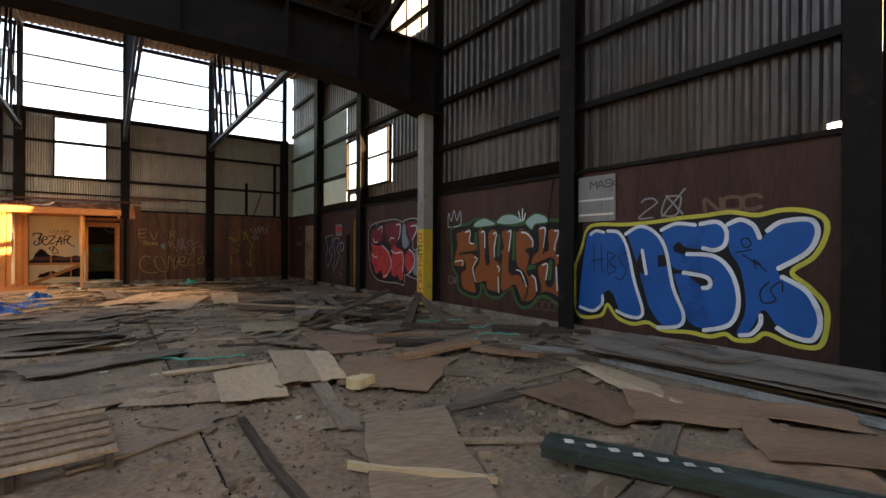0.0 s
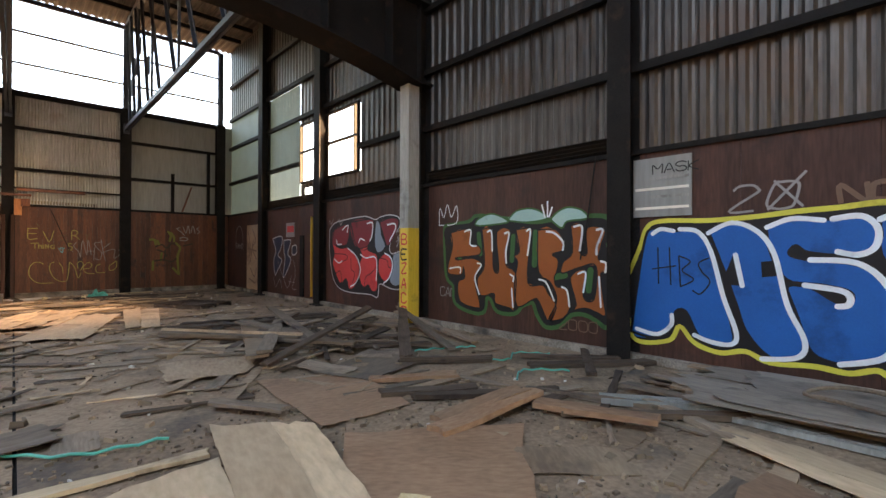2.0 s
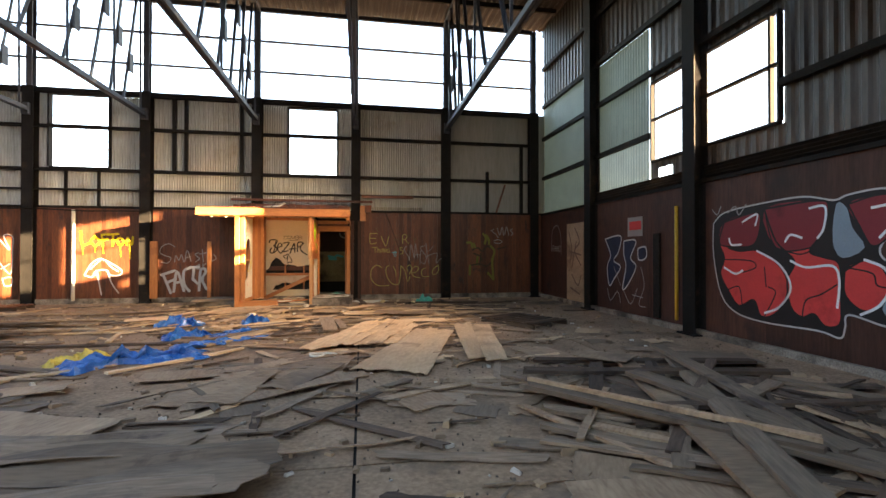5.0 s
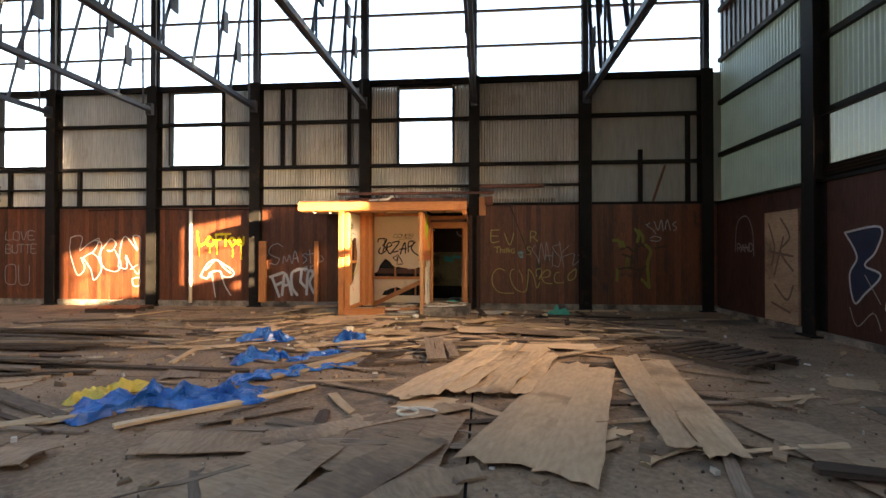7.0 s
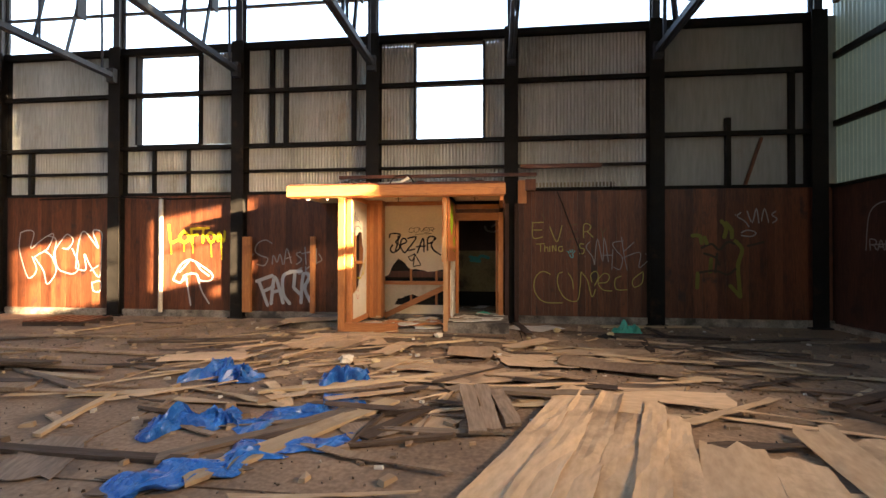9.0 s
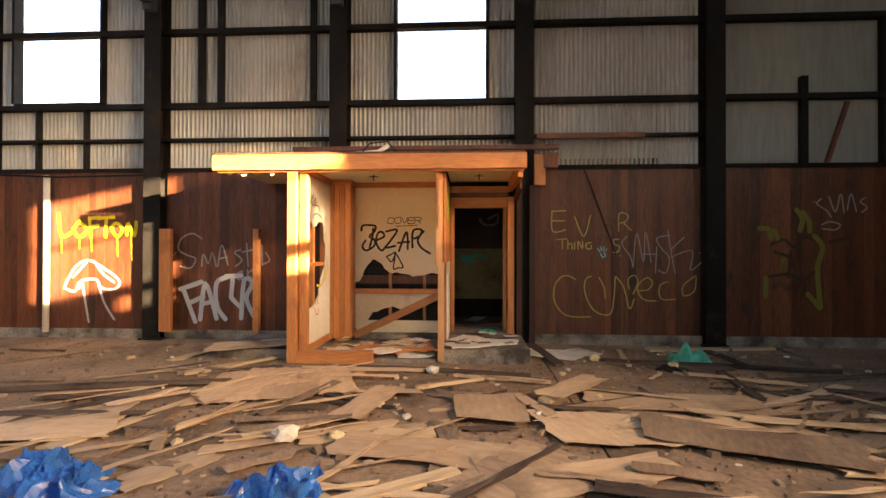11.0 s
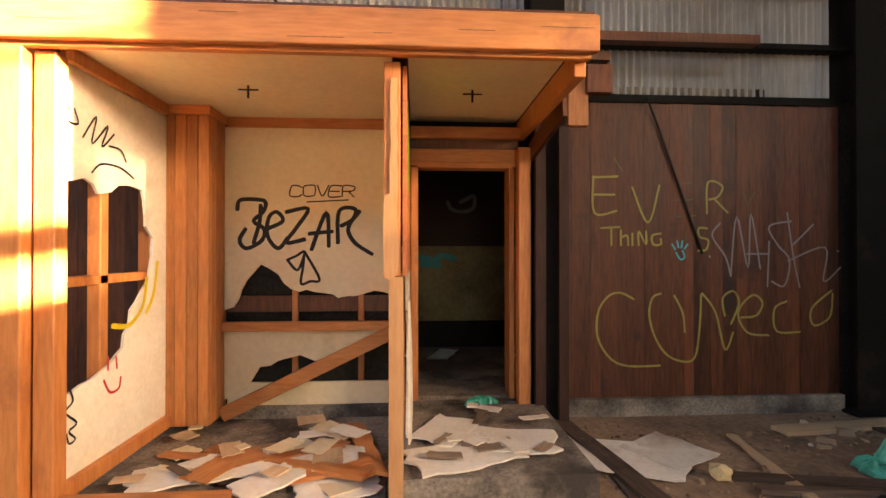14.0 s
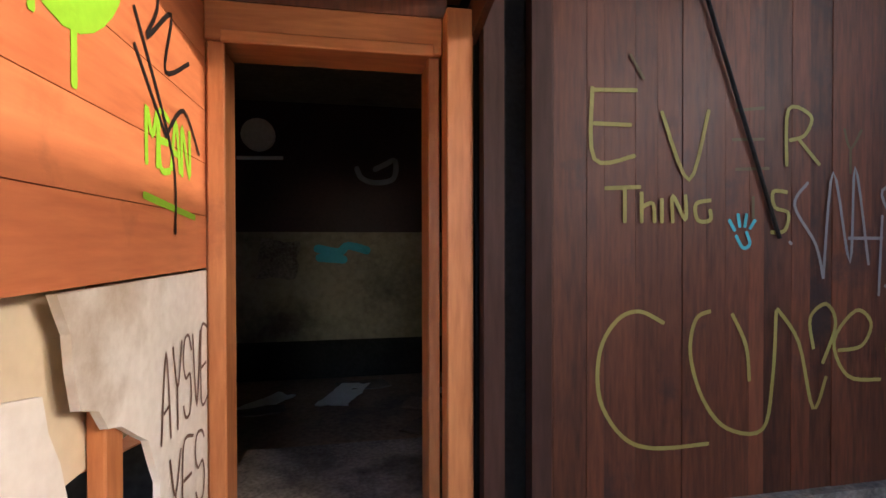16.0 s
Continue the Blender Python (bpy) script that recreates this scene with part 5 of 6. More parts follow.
sprayed(lettering("COVER", -1.82, 2.0, 0.1, 0.095, 4, 0.1, gap=1.15) + strokes("-1.67,1.95 -1.31,1.97"), 0.012, P_INK, BW, g)
LWALL = lambda u, v, d: Vector((-2.714 + d, u, v))
g = graffiti("black squiggle tag and small red face on white wallboard")
sprayed(strokes("20.84,2.35 20.82,2.27 20.91,2.27 20.88,2.35|20.95,2.20 21.07,2.36 21.03,2.18 21.18,2.33 21.12,2.18 21.24,2.29|21.19,2.20 21.31,2.20 21.37,2.13|21.03,2.00 21.12,2.07 21.31,2.08 21.46,2.03|20.84,0.74 20.88,0.64 20.82,0.59 20.91,0.50 20.85,0.47 20.90,0.41 20.85,0.40 20.83,0.46"), 0.014, P_INK, LWALL, g)
sprayed(strokes("21.19,0.82 21.19,0.74|21.27,0.81 21.28,0.73|21.15,0.68 21.21,0.59 21.30,0.59 21.32,0.66"), 0.018, P_RED, LWALL, g, name="face")
sprayed(strokes("21.62,1.31 21.58,1.12 21.42,1.00 21.23,1.02|21.77,1.43 21.72,1.20 21.62,1.06"), 0.035, P_YEL, LWALL, g, name="arc")
MW = lambda u, v, d: Vector((-0.763 + d, u, v))
g = graffiti("acid green blob and black tag on orange boards")
ball = strokes("21.3,2.52 21.12,2.35 21.1,2.12 21.25,1.98 21.4,2.1 21.45,2.35 21.3,2.52|21.25,2.3 21.3,2.15")
sprayed(ball, 0.15, P_ACID, MW, g)
sprayed(strokes("21.15,2.0 21.15,1.9|21.28,1.95 21.28,1.8") + lettering("MEAN", 21.62, 1.7, 0.07, 0.16, 4) + strokes("21.6,1.6 22.0,1.56"), 0.022, P_ACID, MW, g)
sprayed(strokes("21.55,2.35 21.7,2.2 21.62,2.05 21.8,2.2 21.75,2.0 21.95,2.1|21.55,2.1 21.8,1.75 21.82,1.5|21.75,1.8 21.9,1.92 22.05,1.8|21.55,2.0 21.75,1.8"), 0.016, P_INK, MW, g, 0.001)
sprayed(lettering("AYSVE", 21.7, 0.86, 0.075, 0.27, 3, gap=1.2) + lettering("YES", 21.76, 0.52, 0.09, 0.25, 6, gap=1.3), 0.012, P_BROWN, lambda u, v, d: Vector((-0.762 + d, u, v)), graffiti("brown sprayed words on white wallboard"))
sprayed(strokes("-0.62,1.42 -0.4,1.38 -0.3,1.45 -0.1,1.4|-0.6,1.32 -0.35,1.3"), 0.09, P_CYAN, lambda u, v, d: Vector((u, 25.372 - d, v)), graffiti("blue spray smear on the back room wall"))
sprayed(strokes("-0.2,2.3 -0.15,2.2 0.0,2.15 0.2,2.2 0.22,2.4 0.1,2.35 0.0,2.3"), 0.06, P_GREY, lambda u, v, d: Vector((u, 25.392 - d, v)), graffiti("pale heart-like smear on the back room wall"))


# ---- things lying on the floor ----
def slab_mesh(L, W, T, seed, rag=0.0, warp=0.02, nl=6, nw=2):
    """A board or sheet, L along x, with ragged ends and a slight warp."""
    rng = random.Random(seed)
    bm = B()
    top, low = [], []
    for i in range(nl + 1):
        for j in range(nw + 1):
            u, v = i / nl - 0.5, j / nw - 0.5
            x, y = u * L, v * W
            if i in (0, nl):
                x += rng.uniform(-rag, rag)
            if j in (0, nw):
                y += rng.uniform(-rag, rag) * 0.35
            z = warp * (noise.noise((u * 2.2 + seed * 3.1, v * 1.5, seed * 0.7)) + 0.6 * u * u)
            top.append(bm.verts.new((x, y, z + T)))
            low.append(bm.verts.new((x, y, z)))
    k = nw + 1
    for i in range(nl):
        for j in range(nw):
            a, b, c, d = i * k + j, (i + 1) * k + j, (i + 1) * k + j + 1, i * k + j + 1
            bm.faces.new((top[a], top[b], top[c], top[d]))
            bm.faces.new((low[d], low[c], low[b], low[a]))
    rim = [i * k for i in range(nl + 1)] + [nl * k + j for j in range(1, k)] + [i * k + nw for i in range(nl - 1, -1, -1)] + [j for j in range(nw - 1, 0, -1)]
    for a, b in zip(rim, rim[1:] + rim[:1]):
        bm.faces.new((low[a], low[b], top[b], top[a]))
    lowest = min(v.co.z for v in bm.verts)
    for v in bm.verts:
        v.co.z -= lowest
    return bm


COUNT = [0]


def plank(a, b, w, material, label, t=0.03, z0=0.005, z1=None, name="board", category="board", rag=0.03, warp=0.02):
    """A board from a to b on the floor; z0 and z1 lift its ends."""
    COUNT[0] += 1
    a, b = Vector((*a, z0)), Vector((*b, z0 if z1 is None else z1))
    d = b - a
    ob = new(name, mesh_of(name, slab_mesh(d.length, w, t, COUNT[0], rag, warp), material))
    rise = math.degrees(math.atan2(d.z, math.hypot(d.x, d.y)))
    ob.matrix_world = Matrix.Translation((a + b) / 2) @ pose(0, 0, 0, 0, 0, math.degrees(math.atan2(d.y, d.x))) @ pose(0, 0, 0, 0, -rise, 0)
    return tagged(ob, label, category)


def sheet(x, y, L, W, yaw, material, label, z=0.006, t=0.008, rag=0.035, warp=0.05, name="plywood_sheet", category="plywood"):
    COUNT[0] += 1
    ob = new(name, mesh_of(name, slab_mesh(L, W, t, COUNT[0], rag * min(1.0, L * 1.4), warp * min(1.0, L * 0.6), 8, 5), material))
    ob.matrix_world = pose(x, y, z, 0, 0, yaw)
    return tagged(ob, label, category)


def veneer(a, b, c, d, strips, material, label, z=0.01, hump=0.04, seed=0, name="veneer_sheet", category="veneer"):
    """A torn sheet between four floor corners, split along its grain from a to b; each strip curls by itself."""
    rng = random.Random(seed)
    a, b, c, d = (Vector((*p, 0)) for p in (a, b, c, d))
    mid, way = (a + b + c + d) / 4, ((b - a) + (c - d)).normalized()
    at = pose(mid.x, mid.y, z, 0, 0, math.degrees(math.atan2(way.y, way.x)))
    back = at.inverted()
    cuts = [0.0] + [(i + rng.uniform(-0.25, 0.25)) / strips for i in range(1, strips)] + [1.0]
    for v0, v1 in zip(cuts, cuts[1:]):
        bm, nl, nw, k = B(), 18, 5, rng.uniform(0, 50)
        e0, e1, top, low = rng.uniform(-0.03, 0.05), 1 - rng.uniform(-0.03, 0.06), [], []
        for i in range(nl + 1):
            for j in range(nw + 1):
                u, t = e0 + (e1 - e0) * i / nl, j / nw
                u += (0.02 * noise.noise((t * 6 + k, k, 1.0)) + 0.025 * rng.uniform(-1, 1)) * (i in (0, nl))
                v = v0 - 0.008 + (v1 - v0 + 0.016) * t + (0.014 * noise.noise((u * 5, k + t, 2.0)) + 0.006 * rng.uniform(-1, 1)) * (j in (0, nw))
                p = back @ ((a * (1 - u) + b * u) * (1 - v) + (d * (1 - u) + c * u) * v)
                h = hump * (0.45 + 0.4 * noise.noise((u * 1.6 + k, v * 2.0, k)) + 0.6 * (2 * t - 1) ** 2 * noise.noise((u * 2.5, k, 4.0)) + 0.2 * noise.noise((u * 9, t * 5, k)))
                top.append(bm.verts.new((p.x, p.y, max(0.0, h) + 0.006)))
                low.append(bm.verts.new((p.x, p.y, max(0.0, h))))
        m = nw + 1
        for i in range(nl):
            for j in range(nw):
                q = (i * m + j, (i + 1) * m + j, (i + 1) * m + j + 1, i * m + j + 1)
                bm.faces.new([top[x] for x in q])
                bm.faces.new([low[x] for x in q[::-1]])
        rim = [i * m for i in range(nl + 1)] + [nl * m + j for j in range(1, m)] + [i * m + nw for i in range(nl - 1, -1, -1)] + [j for j in range(nw - 1, 0, -1)]
        for x, y in zip(rim, rim[1:] + rim[:1]):
            bm.faces.new((low[x], low[y], top[y], top[x]))
        ob = part(name, bm, material)
        ob.matrix_world = at @ pose(0, 0, 0.004 * rng.randrange(4))
        tagged(ob, label, category)


BROWN = surf("brown_hardboard", (0.24, 0.13, 0.07), (0.4, 0.24, 0.14), 0.75, 2.0, (0.4, 1, 1), 0.2, 0.25, c3=(0.14, 0.08, 0.05), spots=0.15)
L_PLY, L_BRN = "weathered plywood sheet lying on the dusty floor", "warped brown hardboard sheet lying on the floor"
L_GREY, L_DARK, L_PALE = "weathered grey board lying on the concrete floor", "dark stained timber lying on the concrete floor", "pale splintered timber lying on the floor"
# near the start
for x, y, L, W_, yaw, m, z in (                              (4.3, 2.1, 1.1, 0.8, -48, BROWN, 0.05), (3.6, 1.2, 1.1, 0.6, -35, BROWN, 0.02), (4.8, 1.8, 1.5, 0.6, -62, BROWN, 0.03), (4.4, 1.0, 1.3, 0.7, -50, BROWN, 0.04),
                              (0.55, 5.3, 0.85, 0.6, -20, M_PLY, 0.02), (0.15, 5.6, 1.0, 0.6, 10, M_PLY, 0.01), (-0.4, 7.1, 0.9, 0.6, 20, M_GREYWOOD, 0.05), (0.1, 7.3, 1.5, 0.6, 12, M_GREYWOOD, 0.01), (-0.3, 6.2, 1.6, 0.7, 8, M_PLY, 0.01), (0.95, 7.1, 0.45, 0.3, 85, M_GREYWOOD, 0.01), (1.75, 2.7, 1.9, 0.72, 66, M_PLY, 0.004),
                              (4.0, 7.6, 1.2, 0.9, 20, M_GREYWOOD, 0.005), (2.6, 9.2, 1.2, 0.8, -30, M_PLY, 0.01), (-1.6, 6.8, 1.2, 0.8, 30, M_PLY, 0.01), (-2.6, 8.2, 1.3, 0.9, -20, M_PLY, 0.01), (-1.2, 5.6, 1.2, 0.8, 15, M_PLY, 0.01)):
    sheet(x, y, L, W_, yaw, m, L_BRN if m is BROWN else L_PLY, z)
for corners, n, m, z in ((((2.01, 4.68), (2.67, 3.93), (3.85, 4.96), (2.55, 5.8)), 1, BROWN, 0.02), (((2.48, 6.12), (3.49, 6.1), (3.8, 7.43), (2.58, 7.85)), 1, BROWN, 0.01), (((1.45, 4.84), (1.78, 6.58), (2.45, 6.14), (2.12, 4.74)), 2, M_TAN, 0.05),
                         (((0.84, 4.65), (0.97, 5.87), (1.66, 5.99), (1.42, 4.53)), 1, M_TAN, 0.02), (((3.41, 2.3), (3.4, 3.44), (4.29, 3.29), (3.88, 2.1)), 1, BROWN, 0.02), (((4.03, 2.1), (4.69, 3.75), (5.02, 3.71), (4.6, 1.9)), 2, M_TAN, 0.03)):
    veneer(*corners, n, m, L_BRN if m is BROWN else L_PLY, z, 0.035, int(corners[0][0] * 100), "hardboard_sheet", "hardboard")
for a, b in (((3.1, 5.3), (4.4, 5.3)), ((3.3, 5.5), (4.35, 5.4)), ((4.3, 5.2), (4.5, 4.1))):
    plank(a, b, 0.2, BROWN, "brown timber edge lying by the hardboard sheets", 0.05, 0.03, 0.1)
plank((0.35, 6.25), (1.65, 6.22), 0.12, M_NEWWOOD, "pale yellow timber strip lying on the floor")
plank((1.85, 4.95), (1.6, 3.5), 0.17, M_GREYWOOD, L_GREY)
plank((2.0, 7.3), (2.4, 6.6), 0.16, M_GREYWOOD, L_GREY, 0.03, 0.05)
for a, b, w, m in (((3.57, 6.2), (4.9, 5.35), 0.12, M_DARKWOOD), ((4.7, 5.6), (5.1, 4.4), 0.09, M_GREYWOOD), ((3.4, 6.5), (4.3, 6.0), 0.2, M_DARKWOOD), ((3.6, 7.0), (4.5, 6.5), 0.18, BROWN), ((5.4, 6.75), (4.4, 7.5), 0.12, M_DARKWOOD), ((5.55, 6.2), (6.9, 5.2), 0.16, M_DARKWOOD),
                   ((5.7, 5.4), (6.9, 6.2), 0.12, M_DARKWOOD), ((5.3, 4.6), (4.8, 3.6), 0.12, M_GREYWOOD), ((5.9, 6.6), (6.75, 5.6), 0.1, M_DARKWOOD), ((4.3, 4.9), (5.9, 3.2), 0.1, M_DARKWOOD), ((2.0, 2.2), (1.3, 2.9), 0.05, M_NEWWOOD), ((0.9, 4.2), (0.9, 2.4), 0.05, M_DARKWOOD)):
    plank(a, b, w, m, L_DARK if m is M_DARKWOOD else L_GREY, 0.05)
# long boards stacked flat beside the east wall
rng = random.Random(12)
for layer in range(3):
    for i in range(7):
        x = 5.45 + i * 0.2 + rng.uniform(-0.04, 0.04) + layer * 0.05
        y0, y1 = rng.uniform(-0.6, 0.8), rng.uniform(4.0, 4.9)
        tagged(plank((x + 0.12, y0), (x, y1), 0.17, rng.choice((M_GREYWOOD, M_GREYWOOD, M_PLY)), "long grey board in a flat stack beside the east wall", 0.025, 0.005 + layer * 0.045, rag=0.06), group="stacked boards")
for i in range(2):
    plank((5.28 + i * 0.09, 0.6), (5.3 + i * 0.1, 4.4), 0.05, M_GREYPOST, "long pale metal strip along the stacked boards", 0.05, 0.005)
for z, seed, e in ((0.135, 41, 0.0), (0.165, 42, 0.5)):
    veneer((5.2 + e * 0.2, 4.35 - e), (5.4 + e * 0.2, 0.4), (6.8, 0.4), (6.75, 4.55 - e), 3, M_DUSTY, "wide dusty grey plywood sheet on the stacked boards", z, 0.03, seed, "plywood_sheet", "plywood")
cab = [(6.0 + 0.35 * math.cos(a), 2.8 + 0.6 * math.sin(a), 0.24 + 0.02 * math.sin(3 * a)) for a in np.linspace(0, 5.2, 24)]
tagged(part("loose_cable", tube(B(), cab, 0.02), M_GREYWOOD), "grey cable looped on the stacked boards", "cable")
# perforated pale strip
lad = thing("cable_tray", "white perforated metal cable tray lying on the floor", "cable tray", at=pose(5.35, 4.25, 0.02, 0, 0, -55))
for y in (-0.09, 0.09):
    part("side_rail", box(B(), -0.75, 0.75, y - 0.012, y + 0.012, 0, 0.06), M_FLAT, lad)
for i in range(10):
    part("rung", box(B(), -0.7 + i * 0.15, -0.65 + i * 0.15, -0.078, 0.078, 0.01, 0.03), M_FLAT, lad)
# green metal channel
gm = thing("metal_channel", "dented green-grey metal channel lying on hardboard", "metal channel", at=pose(3.04, 1.36, 0.085, 0, 1, -61))
part("web", slab_mesh(2.1, 0.24, 0.012, 301, 0.03, 0.03, 10, 3), M_GREENMETAL, gm)
for y in (-0.12, 0.12):
    part("flange", box(B(), -1.04, 1.04, y - 0.008, y + 0.008, -0.04, 0.05), M_GREENMETAL, gm)
for i in range(7):
    part("paint_fleck", plate(ragged([(-0.9 + 0.15 * i, -0.02), (-0.84 + 0.15 * i, 0.0), (-0.86 + 0.15 * i, 0.05), (-0.92 + 0.15 * i, 0.03), (-0.9 + 0.15 * i, -0.02)], i, 0.01, 0.03)[:-1], 0.003, lambda u, v, d: Vector((u, v, 0.05 + d))), M_WHITE, gm)


def pallet(at, n, L, W, label, material=M_GREYWOOD):
    p = thing("pallet", label, "pallet", at=at)
    for y in (-W / 2 + 0.05, 0, W / 2 - 0.05):
        part("stringer", box(B(), -L / 2, L / 2, y - 0.02, y + 0.02, 0, 0.09), M_DARKWOOD, p)
    for i in range(n):
        x = -L / 2 + (i + 0.5) * L / n
        ob = part("slat", slab_mesh(W, L / n * 0.58, 0.02, 400 + i, 0.01, 0.008), material, p)
        ob.matrix_local = pose(x, 0, 0.09, 0, 0, 90)
    return p


pallet(pose(-0.55, 4.45, 0.0, 0, 0, 95), 7, 1.3, 1.1, "broken grey wooden pallet lying on the floor", M_PLY)
pallet(pose(4.2, 16.4, 0.0, 0, 0, 120), 8, 1.5, 1.2, "dark slatted wooden pallet near the corner", M_DARKWOOD)
pallet(pose(-9.0, 20.9, 0.0, 0, 0, 5), 6, 1.3, 0.9, "reddish broken pallet in the sunlight by the wall", M_REDWOOD)

# the heap of boards by the girder post
for a, b, w, m, z0, z1 in (((2.4, 11.4), (4.3, 8.4), 0.14, M_GREYWOOD, 0.08, 0.14), ((2.33, 11.07), (3.8, 9.25), 0.1, M_GREYWOOD, 0.16, 0.16), ((2.4, 11.2), (3.9, 9.35), 0.07, M_PLY, 0.2, 0.19), ((3.65, 11.3), (4.35, 8.7), 0.24, M_GREYWOOD, 0.2, 0.06), ((4.81, 12.19), (2.95, 8.41), 0.2, M_GREYWOOD, 0.1, 0.2), ((4.31, 12.85), (2.88, 8.47), 0.26, M_PLY, 0.08, 0.14), ((4.7, 12.4), (4.1, 9.3), 0.18, M_GREYWOOD, 0.24, 0.1),
                           ((2.9, 8.3), (5.2, 9.4), 0.12, M_DARKWOOD, 0.05, 0.5), ((4.45, 7.5), (5.45, 6.75), 0.1, M_DARKWOOD, 0.03, 0.03), ((6.85, 10.6), (4.6, 7.6), 0.18, M_DARKWOOD, 0.35, 0.03), ((6.6, 10.4), (5.4, 7.5), 0.14, M_GREYWOOD, 0.3, 0.03), ((6.4, 10.2), (6.1, 7.7), 0.14, M_GREYWOOD, 0.25, 0.02),
                           ((3.9, 9.0), (5.4, 8.0), 0.14, M_DARKWOOD, 0.05, 0.05), ((3.0, 12.6), (5.9, 12.0), 0.12, M_DARKWOOD, 0.05, 0.07), ((2.6, 11.9), (5.6, 11.2), 0.12, M_DARKWOOD, 0.1, 0.12), ((3.3, 10.4), (5.8, 10.2), 0.1, M_DARKWOOD, 0.12, 0.1), ((2.9, 9.6), (4.9, 11.6), 0.1, M_DARKWOOD, 0.06, 0.2),
                           ((5.2, 11.6), (6.3, 9.2), 0.2, M_GREYWOOD, 0.05, 0.08), ((4.6, 9.8), (6.0, 8.9), 0.2, M_PLY, 0.04, 0.02), ((2.2, 10.4), (3.6, 9.1), 0.12, M_GREYWOOD, 0.02, 0.03)):
    tagged(plank(a, b, w, m, "dark timber in a loose heap by the post" if m is M_DARKWOOD else "grey board in a loose heap by the post", 0.04, z0, z1), group="heap of boards")
for x, y, L, W_, yaw, m, z in ((2.9, 9.2, 1.4, 1.0, 40, M_GREYWOOD, 0.01), (3.9, 12.3, 0.7, 0.5, -50, M_PLY, 0.16), (5.1, 10.6, 1.3, 0.8, -40, M_GREYWOOD, 0.05), (5.6, 12.5, 1.2, 0.7, -20, M_GREYWOOD, 0.03), (3.5, 7.9, 0.9, 0.35, -70, M_GREYWOOD, 0.02), (4.7, 8.2, 1.0, 0.6, 35, M_GREYWOOD, 0.02), (3.4, 10.9, 1.3, 0.9, 10, M_DARKWOOD, 0.03), (4.4, 10.6, 1.4, 0.8, 60, M_DARKWOOD, 0.08)):
    sheet(x, y, L, W_, yaw, m, "grey curled sheet under the heap of boards", z)
veneer((1.85, 8.5), (2.68, 8.26), (3.3, 9.3), (1.95, 9.4), 1, M_PLY, "curled grey plywood sheet beside the heap of boards", 0.01, 0.06, 3)
hr = random.Random(31)
for i in range(64):
    a, r = hr.uniform(0, math.tau), math.sqrt(hr.random())
    x, y, yaw, L = 4.1 + 1.9 * r * math.cos(a), 10.3 + 2.0 * r * math.sin(a), hr.choice((hr.gauss(-0.9, 0.3), hr.gauss(0.25, 0.3), hr.gauss(1.1, 0.2))), hr.uniform(0.6, 2.0)
    z = 0.02 + 0.14 * (1 - r) * hr.random()
    m = hr.choice((M_DARKWOOD, M_DARKWOOD, M_GREYWOOD, M_PLY))
    dx, dy = math.cos(yaw) * L / 2, math.sin(yaw) * L / 2
    tagged(plank((x - dx, y - dy), (x + dx, y + dy), hr.uniform(0.05, 0.16), m, "dark timber in a loose heap by the post" if m is M_DARKWOOD else "grey board in a loose heap by the post", 0.025, z, z + hr.uniform(-0.01, 0.06)), group="heap of boards")
# flat curled sheets to the west
for i in range(10):
    sheet(-1.1 + 0.16 * (i % 4) - 0.06 * i, 8.5 + i * 0.21, 2.3 - 0.1 * (i % 3), 0.42, -6 + 5 * (i % 3), M_GREYWOOD, "long curled grey veneer strip on the floor", 0.008 + 0.012 * i, 0.005, 0.08, 0.09)
for x, y, L, W_, yaw in ((-0.3, 11.9, 1.8, 0.4, 25), (-1.2, 12.8, 1.6, 0.4, 10), (1.3, 11.3, 0.5, 0.4, 30), (-0.2, 12.9, 0.8, 0.6, 40), (-2.3, 11.2, 1.6, 0.5, -20), (-3.3, 12.3, 1.5, 0.35, 5)):
    sheet(x, y, L, W_, yaw, M_PLY, L_PLY, 0.008)
# tan veneer sheets across the middle
L_TAN = "large torn tan veneer sheet curling on the floor"
veneer((-0.28, 14.02), (0.92, 17.2), (1.85, 16.3), (1.2, 14.2), 6, M_TAN, L_TAN, 0.03, 0.075, 5)
veneer((0.52, 12.65), (1.72, 15.7), (2.47, 15.58), (1.47, 12.33), 2, M_TAN, L_TAN, 0.02, 0.04, 6)
veneer((2.14, 12.9), (2.54, 15.95), (3.3, 16.05), (2.68, 12.81), 2, M_TAN, L_TAN, 0.03, 0.07, 7)
veneer((-0.75, 12.5), (-0.5, 13.6), (0.55, 13.5), (0.35, 12.2), 3, M_PLY, L_PLY, 0.01, 0.05, 8)
veneer((-1.5, 11.6), (-0.9, 12.9), (-0.35, 12.8), (-0.6, 11.4), 2, M_PLY, L_PLY, 0.01, 0.05, 9)
veneer((-3.19, 18.69), (-3.45, 20.1), (-2.02, 20.3), (-1.6, 19.25), 5, M_TAN, L_TAN, 0.02, 0.03, 10)
veneer((-0.55, 18.5), (-0.6, 19.22), (0.1, 19.32), (0.08, 18.42), 1, M_TAN, L_TAN, 0.03, 0.04, 11)
veneer((0.3, 18.1), (0.1, 18.8), (1.9, 18.7), (2.3, 18.0), 4, M_TAN, L_TAN, 0.02, 0.03, 12)
